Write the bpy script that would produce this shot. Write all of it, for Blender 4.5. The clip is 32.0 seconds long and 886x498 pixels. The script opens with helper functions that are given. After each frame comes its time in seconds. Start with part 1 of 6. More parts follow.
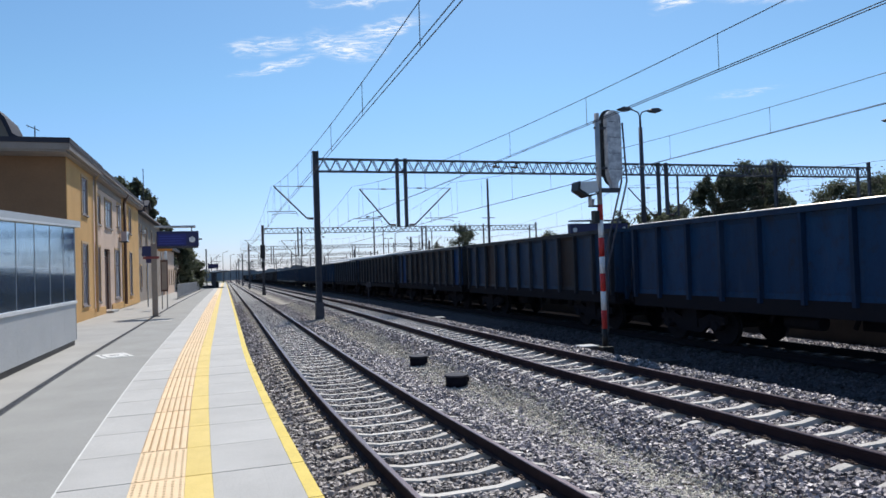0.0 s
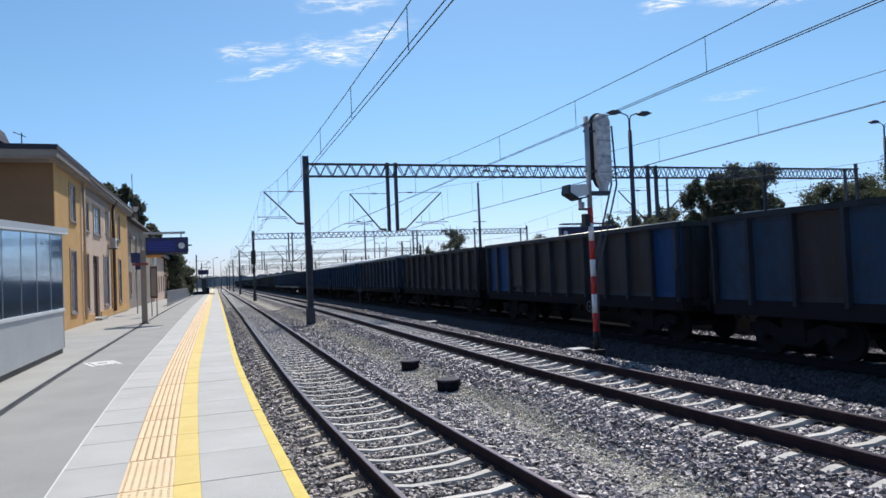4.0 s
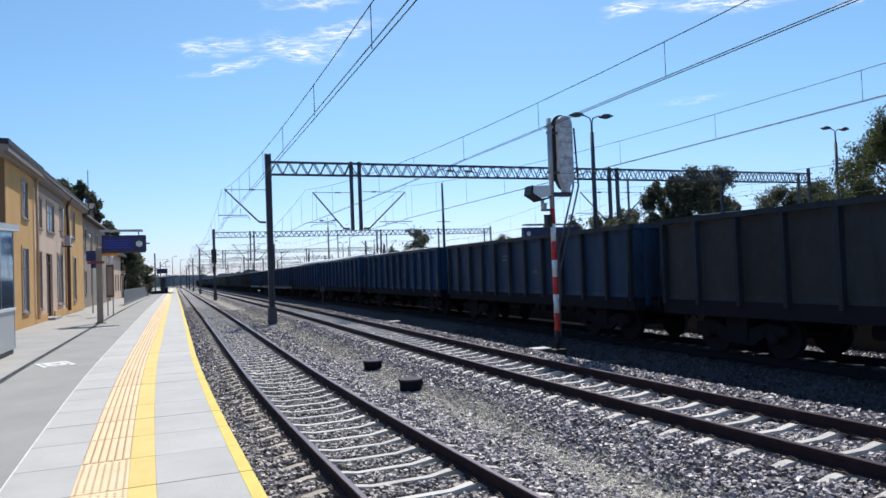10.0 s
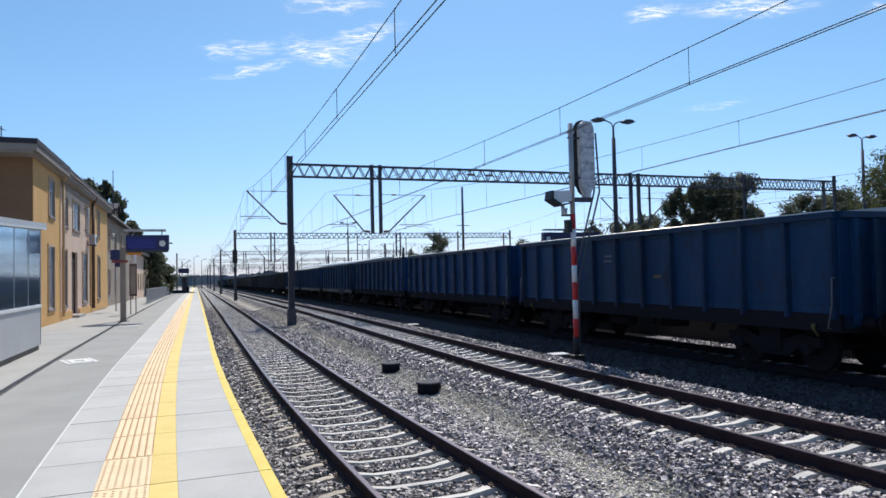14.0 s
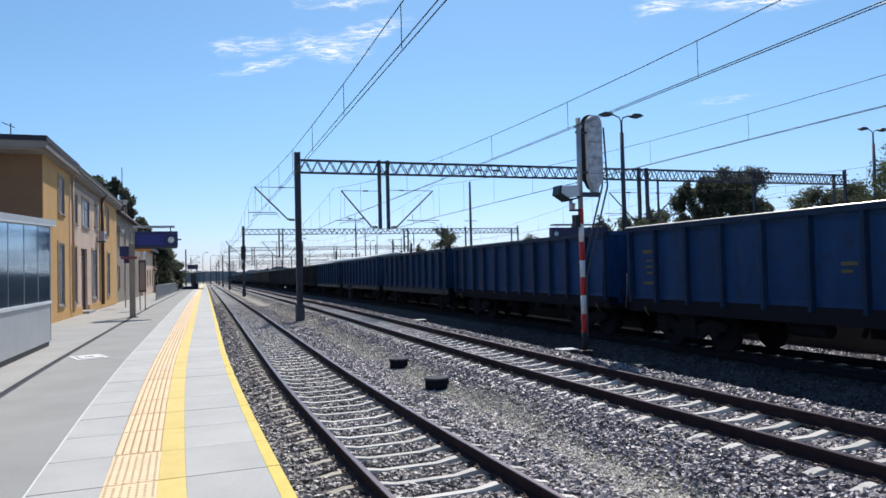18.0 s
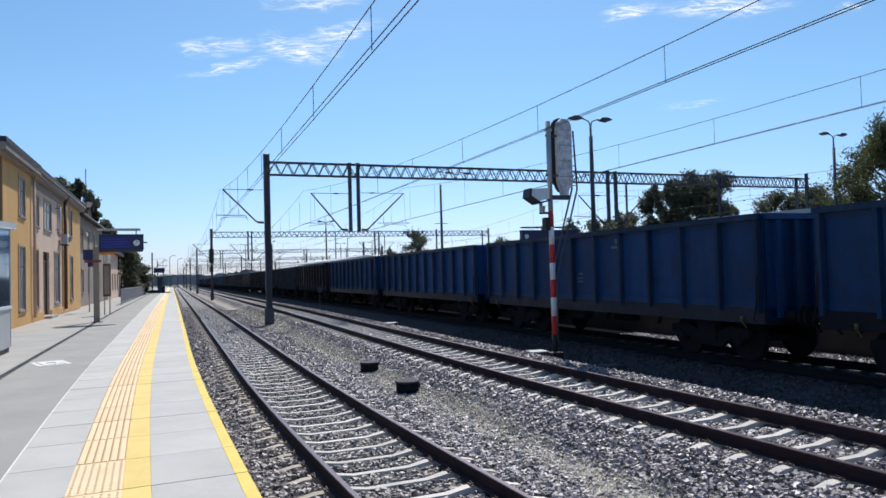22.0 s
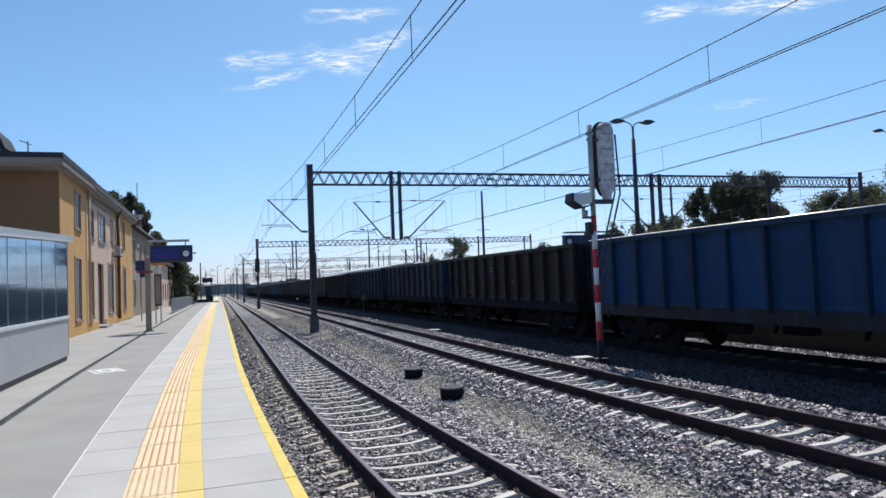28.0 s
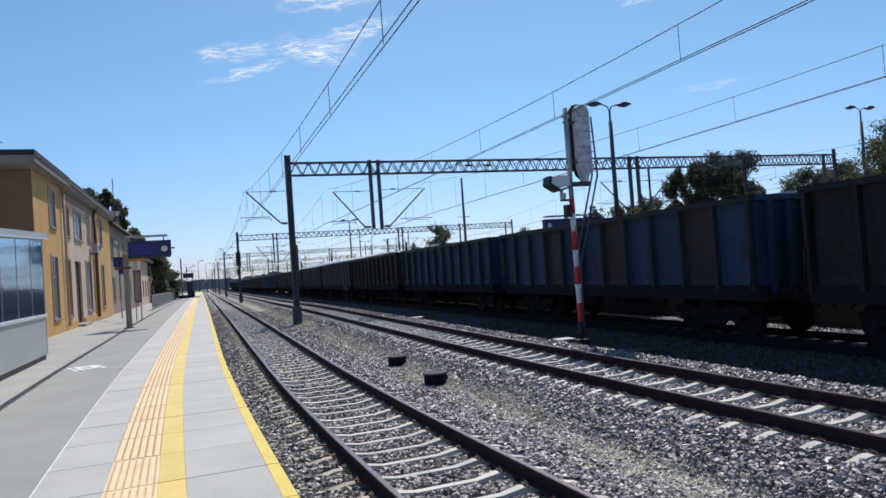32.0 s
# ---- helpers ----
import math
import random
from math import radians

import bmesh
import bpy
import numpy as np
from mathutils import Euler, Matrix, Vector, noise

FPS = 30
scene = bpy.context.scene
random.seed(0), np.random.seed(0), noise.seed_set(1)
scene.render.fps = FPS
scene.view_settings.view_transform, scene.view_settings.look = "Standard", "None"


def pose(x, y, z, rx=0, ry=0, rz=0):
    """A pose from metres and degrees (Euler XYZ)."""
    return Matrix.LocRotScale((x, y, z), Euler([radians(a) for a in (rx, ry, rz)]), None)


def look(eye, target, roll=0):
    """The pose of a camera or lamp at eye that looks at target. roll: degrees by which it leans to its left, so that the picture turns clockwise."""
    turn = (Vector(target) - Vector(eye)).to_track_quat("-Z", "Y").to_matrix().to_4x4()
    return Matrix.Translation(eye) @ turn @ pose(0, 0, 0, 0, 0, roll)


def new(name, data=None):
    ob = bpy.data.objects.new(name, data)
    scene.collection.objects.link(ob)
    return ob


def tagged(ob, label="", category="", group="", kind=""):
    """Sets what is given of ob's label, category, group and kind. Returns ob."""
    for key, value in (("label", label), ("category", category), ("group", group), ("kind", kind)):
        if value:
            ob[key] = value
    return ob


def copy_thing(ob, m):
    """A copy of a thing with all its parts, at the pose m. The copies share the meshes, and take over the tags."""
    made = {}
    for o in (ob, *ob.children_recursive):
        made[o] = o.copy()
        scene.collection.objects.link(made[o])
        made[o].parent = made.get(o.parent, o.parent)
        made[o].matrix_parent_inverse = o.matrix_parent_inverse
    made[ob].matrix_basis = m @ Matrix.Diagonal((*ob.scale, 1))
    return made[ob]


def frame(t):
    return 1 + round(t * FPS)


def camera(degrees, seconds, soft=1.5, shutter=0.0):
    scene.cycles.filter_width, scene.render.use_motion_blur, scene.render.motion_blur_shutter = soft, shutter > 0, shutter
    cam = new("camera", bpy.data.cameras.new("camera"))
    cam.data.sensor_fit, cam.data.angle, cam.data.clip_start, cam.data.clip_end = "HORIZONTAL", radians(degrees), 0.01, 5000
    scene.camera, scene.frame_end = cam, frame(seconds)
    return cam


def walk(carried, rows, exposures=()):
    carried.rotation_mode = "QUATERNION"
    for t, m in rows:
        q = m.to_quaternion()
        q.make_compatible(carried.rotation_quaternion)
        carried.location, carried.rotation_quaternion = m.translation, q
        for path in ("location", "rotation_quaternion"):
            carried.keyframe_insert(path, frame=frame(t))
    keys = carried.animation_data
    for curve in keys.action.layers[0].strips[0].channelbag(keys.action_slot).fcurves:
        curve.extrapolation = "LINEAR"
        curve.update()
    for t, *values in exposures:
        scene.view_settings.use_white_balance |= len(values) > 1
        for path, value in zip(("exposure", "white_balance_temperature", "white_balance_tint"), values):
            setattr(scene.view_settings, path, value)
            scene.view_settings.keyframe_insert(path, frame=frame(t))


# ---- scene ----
cam = camera(65.45, 32.0, soft=1.6)
EYE = (0.0, 0.0, 1.676)

# seconds, tilt up, turn to the right of the line's direction, lean (degrees), sway of the eye (metres); the camera stands still and is held by hand
TURNS = [
    (0, 1.50, 17.61, -1.88, -0.029, -0.008, -0.000),
    (0.5, 1.50, 17.69, -1.51, -0.036, -0.012, 0.003),
    (1, 1.63, 17.72, -1.53, -0.035, -0.010, 0.003),
    (1.5, 1.73, 17.69, -1.44, -0.026, -0.011, 0.006),
    (2, 1.82, 17.75, -1.37, -0.013, 0.001, 0.009),
    (2.5, 1.82, 17.80, -1.84, -0.024, -0.000, 0.006),
    (3, 1.87, 17.78, -2.43, -0.002, 0.013, 0.002),
    (3.5, 1.86, 17.80, -2.39, -0.005, 0.015, 0.002),
    (5.5, 1.60, 21.20, -2.26, -0.001, 0.008, 0.003),
    (6, 1.57, 21.27, -2.17, 0.002, 0.010, 0.002),
    (6.5, 1.51, 21.28, -2.05, -0.003, -0.006, 0.007),
    (7, 1.51, 21.22, -1.88, -0.000, -0.012, 0.005),
    (7.5, 1.56, 21.19, -2.00, -0.000, -0.015, 0.003),
    (8, 1.61, 21.24, -1.98, -0.004, -0.004, 0.003),
    (8.5, 1.64, 21.27, -2.12, 0.007, 0.001, 0.010),
    (9, 1.67, 21.39, -1.92, 0.006, 0.012, 0.005),
    (9.5, 1.67, 21.45, -2.61, 0.003, 0.001, -0.001),
    (10, 1.69, 21.33, -2.12, 0.009, -0.003, -0.002),
    (10.5, 1.73, 21.23, -2.02, 0.010, 0.017, -0.003),
    (11, 1.72, 21.10, -2.18, -0.002, 0.014, -0.003),
    (11.5, 1.71, 20.72, -2.43, 0.000, 0.003, -0.007),
    (12, 1.72, 20.01, -1.53, 0.000, 0.003, -0.002),
    (12.5, 2.00, 19.90, -1.32, -0.013, 0.000, 0.002),
    (13, 2.03, 19.84, -1.41, -0.017, -0.009, -0.001),
    (13.5, 2.02, 19.75, -1.64, -0.004, -0.007, -0.002),
    (14, 2.04, 19.76, -1.28, -0.013, -0.022, 0.000),
    (14.5, 2.01, 19.63, -1.01, -0.018, -0.013, 0.001),
    (16.5, 1.57, 18.79, -2.28, 0.003, 0.008, 0.002),
    (17, 1.63, 18.94, -0.91, 0.005, 0.009, -0.002),
    (17.5, 1.69, 19.03, -1.40, -0.002, 0.001, 0.000),
    (18, 1.68, 19.10, -1.43, 0.001, -0.004, -0.000),
    (18.5, 1.67, 19.23, -1.33, 0.004, 0.013, 0.000),
    (19, 1.68, 19.89, -1.23, 0.005, 0.017, 0.006),
    (19.5, 1.71, 20.42, -1.57, 0.010, 0.027, 0.007),
    (20, 1.67, 20.68, -1.29, 0.011, 0.013, 0.011),
    (20.5, 1.72, 20.76, -1.41, 0.016, 0.002, 0.004),
    (21, 1.76, 20.88, -1.25, 0.011, 0.014, -0.000),
    (21.5, 1.79, 21.19, -1.47, 0.012, 0.012, 0.006),
    (22, 1.83, 21.52, -1.61, 0.010, 0.016, 0.005),
    (22.5, 1.85, 21.74, -1.96, 0.010, 0.011, 0.002),
    (23, 1.88, 21.77, -1.93, 0.005, 0.013, -0.004),
    (23.5, 1.91, 21.76, -2.12, 0.005, 0.007, -0.002),
    (24, 1.97, 21.79, -1.85, -0.002, 0.007, -0.006),
    (24.5, 2.01, 21.74, -2.21, 0.000, -0.001, -0.003),
    (25, 2.01, 21.75, -2.72, 0.003, -0.005, -0.001),
    (25.5, 1.98, 21.50, -2.99, 0.005, -0.024, -0.008),
    (27.5, 2.43, 18.06, -2.72, -0.006, -0.003, -0.013),
    (28, 2.51, 18.06, -2.28, -0.007, -0.011, -0.002),
    (28.5, 2.82, 18.25, -3.14, -0.021, -0.015, -0.032),
    (29, 2.88, 18.47, -2.92, -0.008, -0.020, -0.036),
    (29.5, 2.96, 18.76, -3.29, -0.014, -0.012, -0.036),
    (30, 2.91, 18.94, -3.11, -0.003, -0.013, -0.043),
    (30.5, 2.78, 19.13, -2.60, -0.009, -0.027, -0.041),
    (31, 2.42, 19.24, -2.91, 0.019, -0.036, -0.030),
    (31.5, 1.60, 19.39, -3.19, 0.037, -0.047, -0.054),
    (32, 1.46, 19.47, -4.02, 0.044, -0.049, -0.058),
]


def turned(tilt, turn, lean, *sway):
    p, y = radians(tilt), radians(turn)
    way = Vector((math.sin(y) * math.cos(p), math.cos(y) * math.cos(p), math.sin(p)))
    eye = Vector(EYE) + Vector(sway)
    return look(eye, eye + way, lean)


walk(cam, [(t, turned(*row)) for t, *row in TURNS], exposures=[(0, 0.08), (3, 0.08), (6, 0.17), (9, 0.20), (12, 0.19), (14.5, 0.16), (17, 0.15), (21, 0.15), (25, 0.10), (28, 0.08), (30, 0.03), (32, -0.02)])

# ---- light ----
SUN_AZ, SUN_EL = 24.0, 52.0        # right of the line's direction, above the horizon
sun_way = Vector((math.sin(radians(SUN_AZ)) * math.cos(radians(SUN_EL)), math.cos(radians(SUN_AZ)) * math.cos(radians(SUN_EL)), math.sin(radians(SUN_EL))))
sun = new("sun", bpy.data.lights.new("sun", "SUN"))
sun.data.energy, sun.data.angle, sun.data.color = 4.2, radians(0.53), (1.0, 0.95, 0.88)
sun.matrix_basis = look((0, 0, 60), Vector((0, 0, 60)) - sun_way)


def make_world():
    w = bpy.data.worlds.new("sky")
    scene.world = w
    w.use_nodes = True
    nt = w.node_tree
    N, K = nt.nodes, nt.links.new
    N.clear()
    out = N.new("ShaderNodeOutputWorld")
    bg = N.new("ShaderNodeBackground")
    bg.inputs["Strength"].default_value = 0.113
    sky = N.new("ShaderNodeTexSky")
    sky.sky_type = "NISHITA"
    sky.sun_disc = False
    sky.sun_elevation, sky.sun_rotation = radians(SUN_EL), radians(SUN_AZ)
    sky.altitude, sky.air_density, sky.dust_density, sky.ozone_density = 100, 1.0, 0.45, 2.0
    # thin high cloud on a flat layer overhead
    tc = N.new("ShaderNodeTexCoord")
    sep = N.new("ShaderNodeSeparateXYZ")
    K(tc.outputs["Generated"], sep.inputs[0])
    zmax = N.new("ShaderNodeMath"); zmax.operation = "MAXIMUM"; zmax.inputs[1].default_value = 0.03
    K(sep.outputs["Z"], zmax.inputs[0])
    ux = N.new("ShaderNodeMath"); ux.operation = "DIVIDE"
    K(sep.outputs["X"], ux.inputs[0]); K(zmax.outputs[0], ux.inputs[1])
    uy = N.new("ShaderNodeMath"); uy.operation = "DIVIDE"
    K(sep.outputs["Y"], uy.inputs[0]); K(zmax.outputs[0], uy.inputs[1])
    uv = N.new("ShaderNodeCombineXYZ")
    K(ux.outputs[0], uv.inputs[0]); K(uy.outputs[0], uv.inputs[1])
    big = N.new("ShaderNodeTexNoise"); big.inputs["Scale"].default_value = 5.0; big.inputs["Detail"].default_value = 4
    K(uv.outputs[0], big.inputs["Vector"])
    warp = N.new("ShaderNodeVectorMath"); warp.operation = "MULTIPLY_ADD"
    warp.inputs[1].default_value = (0.24, 0.24, 0.0)
    K(big.outputs["Color"], warp.inputs[0]); K(uv.outputs[0], warp.inputs[2])
    mp = N.new("ShaderNodeMapping")
    mp.vector_type = "TEXTURE"
    mp.inputs["Rotation"].default_value = (0, 0, radians(-20))
    mp.inputs["Scale"].default_value = (0.085, 0.034, 1.0)
    K(warp.outputs[0], mp.inputs["Vector"])
    wisp = N.new("ShaderNodeTexNoise"); wisp.inputs["Scale"].default_value = 1.0; wisp.inputs["Detail"].default_value = 5; wisp.inputs["Roughness"].default_value = 0.65
    K(mp.outputs[0], wisp.inputs["Vector"])
    thin = N.new("ShaderNodeMapRange"); thin.inputs["From Min"].default_value = 0.44; thin.inputs["From Max"].default_value = 0.62; thin.inputs["To Min"].default_value = 0.08
    K(wisp.outputs["Fac"], thin.inputs["Value"])
    # where the cloud lies: a long streak, two tufts high up, a far wisp, and a few more all round
    total = None
    for cx, cy, rx, ry, turn, top in ((0.19, 3.10, 0.22, 0.13, -51, 0.8), (0.52, 3.04, 0.20, 0.26, -32, 1.0), (0.66, 2.79, 0.26, 0.10, -60, 1.0), (0.27, 3.41, 0.34, 0.09, -50, 0.85), (0.49, 2.50, 0.2, 0.08, -16, 0.8),
                                      (1.69, 2.23, 0.12, 0.15, -5, 0.9), (2.03, 2.08, 0.32, 0.13, -16, 1.0), (3.04, 3.41, 0.26, 0.12, -58, 0.4), (2.52, 1.93, 0.10, 0.06, -2, 0.8),
                                      (-2.5, 1.2, 1.2, 0.4, 20, 0.8), (1.0, -2.5, 1.5, 0.5, 30, 0.8), (-3.5, -2.0, 1.5, 0.6, -20, 0.8), (4.0, -0.6, 1.2, 0.4, 10, 0.8)):
        m = N.new("ShaderNodeMapping"); m.vector_type = "TEXTURE"
        m.inputs["Location"].default_value = (cx + 0.12, cy + 0.12, 0)
        m.inputs["Rotation"].default_value = (0, 0, radians(turn))
        m.inputs["Scale"].default_value = (rx, ry, 1)
        K(warp.outputs[0], m.inputs["Vector"])
        ln = N.new("ShaderNodeVectorMath"); ln.operation = "LENGTH"
        K(m.outputs[0], ln.inputs[0])
        mr = N.new("ShaderNodeMapRange"); mr.interpolation_type = "SMOOTHSTEP"
        mr.inputs["From Min"].default_value = 1.1; mr.inputs["From Max"].default_value = 0.1
        mr.inputs["To Max"].default_value = top
        K(ln.outputs["Value"], mr.inputs["Value"])
        if total is None:
            total = mr.outputs["Result"]
        else:
            ad = N.new("ShaderNodeMath"); ad.operation = "MAXIMUM"
            K(total, ad.inputs[0]); K(mr.outputs["Result"], ad.inputs[1])
            total = ad.outputs[0]
    cov = N.new("ShaderNodeMath"); cov.operation = "MULTIPLY"
    K(total, cov.inputs[0]); K(thin.outputs["Result"], cov.inputs[1])
    deep = N.new("ShaderNodeMix"); deep.data_type = "RGBA"; deep.blend_type = "MULTIPLY"
    deep.inputs["Factor"].default_value = 1.0
    # the clear blue of dry air, deeper overhead
    hue = N.new("ShaderNodeMix"); hue.data_type = "RGBA"
    hue.inputs["A"].default_value, hue.inputs["B"].default_value = (0.690, 0.785, 1.20, 1), (0.695, 0.945, 1.07, 1)
    up = N.new("ShaderNodeMapRange"); up.inputs["From Max"].default_value = 0.24
    K(sep.outputs["Z"], up.inputs["Value"]); K(up.outputs["Result"], hue.inputs["Factor"])
    K(hue.outputs["Result"], deep.inputs["B"])
    K(sky.outputs[0], deep.inputs["A"])
    mix = N.new("ShaderNodeMix"); mix.data_type = "RGBA"
    mix.inputs["B"].default_value = (8.9, 9.0, 9.1, 1)
    K(cov.outputs[0], mix.inputs["Factor"]); K(deep.outputs["Result"], mix.inputs["A"])
    K(mix.outputs["Result"], bg.inputs["Color"])
    K(bg.outputs[0], out.inputs[0])


make_world()

# ---- materials ----


def material(name, a, b=None, rough=0.75, metal=0.0, scale=2.0, grain=60.0, bump=0.15, stretch=(1, 1, 1), vary=0.0, island=0.0, spec=0.4, contrast=0.22, relief=0.01):
    """Two tones mixed by coarse and fine noise in metres, with a fine relief; vary: each object's own shade, island: each piece's."""
    m = bpy.data.materials.new(name)
    m.use_nodes = True
    nt = m.node_tree
    N, K = nt.nodes, nt.links.new
    bs = N["Principled BSDF"]
    bs.inputs["Roughness"].default_value, bs.inputs["Metallic"].default_value = rough, metal
    bs.inputs["Specular IOR Level"].default_value = spec
    b = b or tuple(c * 0.75 for c in a)
    tc = N.new("ShaderNodeTexCoord")
    mp = N.new("ShaderNodeMapping"); mp.inputs["Scale"].default_value = stretch
    K(tc.outputs["Object"], mp.inputs["Vector"])
    n1 = N.new("ShaderNodeTexNoise"); n1.inputs["Scale"].default_value = scale; n1.inputs["Detail"].default_value = 5; n1.inputs["Roughness"].default_value = 0.6
    n2 = N.new("ShaderNodeTexNoise"); n2.inputs["Scale"].default_value = grain; n2.inputs["Detail"].default_value = 3
    if vary:
        oi = N.new("ShaderNodeObjectInfo")
        sh = N.new("ShaderNodeVectorMath"); sh.operation = "MULTIPLY_ADD"
        sh.inputs[1].default_value = (37.0, 19.0, 53.0)
        K(oi.outputs["Random"], sh.inputs[0]); K(mp.outputs[0], sh.inputs[2])
        src = sh.outputs[0]
    else:
        src = mp.outputs[0]
    K(src, n1.inputs["Vector"]); K(src, n2.inputs["Vector"])
    r1 = N.new("ShaderNodeMapRange"); r1.inputs["From Min"].default_value = 0.5 - contrast; r1.inputs["From Max"].default_value = 0.5 + contrast
    K(n1.outputs["Fac"], r1.inputs["Value"])
    mx = N.new("ShaderNodeMix"); mx.data_type = "RGBA"
    mx.inputs["A"].default_value, mx.inputs["B"].default_value = (*a, 1), (*b, 1)
    K(r1.outputs["Result"], mx.inputs["Factor"])
    col = mx.outputs["Result"]
    r2 = N.new("ShaderNodeMapRange"); r2.inputs["From Min"].default_value = 0.3; r2.inputs["From Max"].default_value = 0.7
    r2.inputs["To Min"].default_value, r2.inputs["To Max"].default_value = 0.86, 1.12
    K(n2.outputs["Fac"], r2.inputs["Value"])
    val = r2.outputs["Result"]
    for amount, node in ((vary, "obj"), (island, "isl")):
        if not amount:
            continue
        if node == "obj":
            rnd = oi.outputs["Random"]
        else:
            ge = N.new("ShaderNodeNewGeometry")
            rnd = ge.outputs["Random Per Island"]
        rr = N.new("ShaderNodeMapRange")
        rr.inputs["To Min"].default_value, rr.inputs["To Max"].default_value = 1 - amount, 1 + amount
        K(rnd, rr.inputs["Value"])
        mu = N.new("ShaderNodeMath"); mu.operation = "MULTIPLY"
        K(val, mu.inputs[0]); K(rr.outputs["Result"], mu.inputs[1])
        val = mu.outputs[0]
    sc = N.new("ShaderNodeVectorMath"); sc.operation = "SCALE"
    K(col, sc.inputs[0]); K(val, sc.inputs["Scale"])
    K(sc.outputs[0], bs.inputs["Base Color"])
    rg = N.new("ShaderNodeMapRange")
    rg.inputs["To Min"].default_value, rg.inputs["To Max"].default_value = max(0.02, rough - 0.1), min(1, rough + 0.1)
    K(n1.outputs["Fac"], rg.inputs["Value"]); K(rg.outputs["Result"], bs.inputs["Roughness"])
    if bump:
        bp = N.new("ShaderNodeBump"); bp.inputs["Strength"].default_value = bump; bp.inputs["Distance"].default_value = relief
        K(n2.outputs["Fac"], bp.inputs["Height"]); K(bp.outputs[0], bs.inputs["Normal"])
    return m


def glow(name, colour, strength):
    m = bpy.data.materials.new(name)
    m.use_nodes = True
    bs = m.node_tree.nodes["Principled BSDF"]
    bs.inputs["Base Color"].default_value = (*colour, 1)
    bs.inputs["Emission Color"].default_value, bs.inputs["Emission Strength"].default_value = (*colour, 1), strength
    return m


def glass_material(name, tint, rough=0.02):
    m = bpy.data.materials.new(name)
    m.use_nodes = True
    bs = m.node_tree.nodes["Principled BSDF"]
    bs.inputs["Base Color"].default_value = (*tint, 1)
    bs.inputs["Roughness"].default_value, bs.inputs["IOR"].default_value = rough, 1.5
    bs.inputs["Transmission Weight"].default_value = 1.0
    return m


M_LCD = glow("blue_display_screen", (0.006, 0.008, 0.10), 0.25)


def ballast_material(name, a, b, light, spec=0.15):
    """Broken stone: cells of their own shade with a relief; a paler, finer gravel strip runs between the first two tracks."""
    m = bpy.data.materials.new(name)
    m.use_nodes = True
    nt = m.node_tree
    N, K = nt.nodes, nt.links.new
    bs = N["Principled BSDF"]
    bs.inputs["Roughness"].default_value, bs.inputs["Specular IOR Level"].default_value = 0.85 if spec else 1.0, spec
    tc = N.new("ShaderNodeTexCoord")
    vo = N.new("ShaderNodeTexVoronoi"); vo.inputs["Scale"].default_value = 19
    K(tc.outputs["Object"], vo.inputs["Vector"])
    sx = N.new("ShaderNodeSeparateColor")
    K(vo.outputs["Color"], sx.inputs[0])
    mx = N.new("ShaderNodeMix"); mx.data_type = "RGBA"
    mx.inputs["A"].default_value, mx.inputs["B"].default_value = (*a, 1), (*b, 1)
    K(sx.outputs[0], mx.inputs["Factor"])
    big = N.new("ShaderNodeTexNoise"); big.inputs["Scale"].default_value = 0.8; big.inputs["Detail"].default_value = 6
    K(tc.outputs["Object"], big.inputs["Vector"])
    sp = N.new("ShaderNodeSeparateXYZ"); K(tc.outputs["Object"], sp.inputs[0])
    ds = N.new("ShaderNodeMath"); ds.operation = "SUBTRACT"; ds.inputs[1].default_value = 4.85
    K(sp.outputs["X"], ds.inputs[0])
    ab = N.new("ShaderNodeMath"); ab.operation = "ABSOLUTE"; K(ds.outputs[0], ab.inputs[0])
    wv = N.new("ShaderNodeMath"); wv.operation = "MULTIPLY_ADD"; wv.inputs[1].default_value = -1.7
    K(big.outputs["Fac"], wv.inputs[0]); K(ab.outputs[0], wv.inputs[2])
    st = N.new("ShaderNodeMapRange"); st.inputs["From Min"].default_value = -0.2; st.inputs["From Max"].default_value = -0.75
    st.inputs["To Max"].default_value = 0.9
    K(wv.outputs[0], st.inputs["Value"])
    m2 = N.new("ShaderNodeMix"); m2.data_type = "RGBA"; m2.inputs["B"].default_value = (*light, 1)
    K(st.outputs["Result"], m2.inputs["Factor"]); K(mx.outputs["Result"], m2.inputs["A"])
    sc = N.new("ShaderNodeVectorMath"); sc.operation = "SCALE"
    rr = N.new("ShaderNodeMapRange"); rr.inputs["To Min"].default_value, rr.inputs["To Max"].default_value = 0.7, 1.3
    K(big.outputs["Fac"], rr.inputs["Value"])
    K(m2.outputs["Result"], sc.inputs[0]); K(rr.outputs["Result"], sc.inputs["Scale"])
    K(sc.outputs[0], bs.inputs["Base Color"])
    bp = N.new("ShaderNodeBump"); bp.inputs["Strength"].default_value = 1.0; bp.inputs["Distance"].default_value = 0.035
    bp.invert = True
    K(vo.outputs["Distance"], bp.inputs["Height"]); K(bp.outputs[0], bs.inputs["Normal"])
    return m


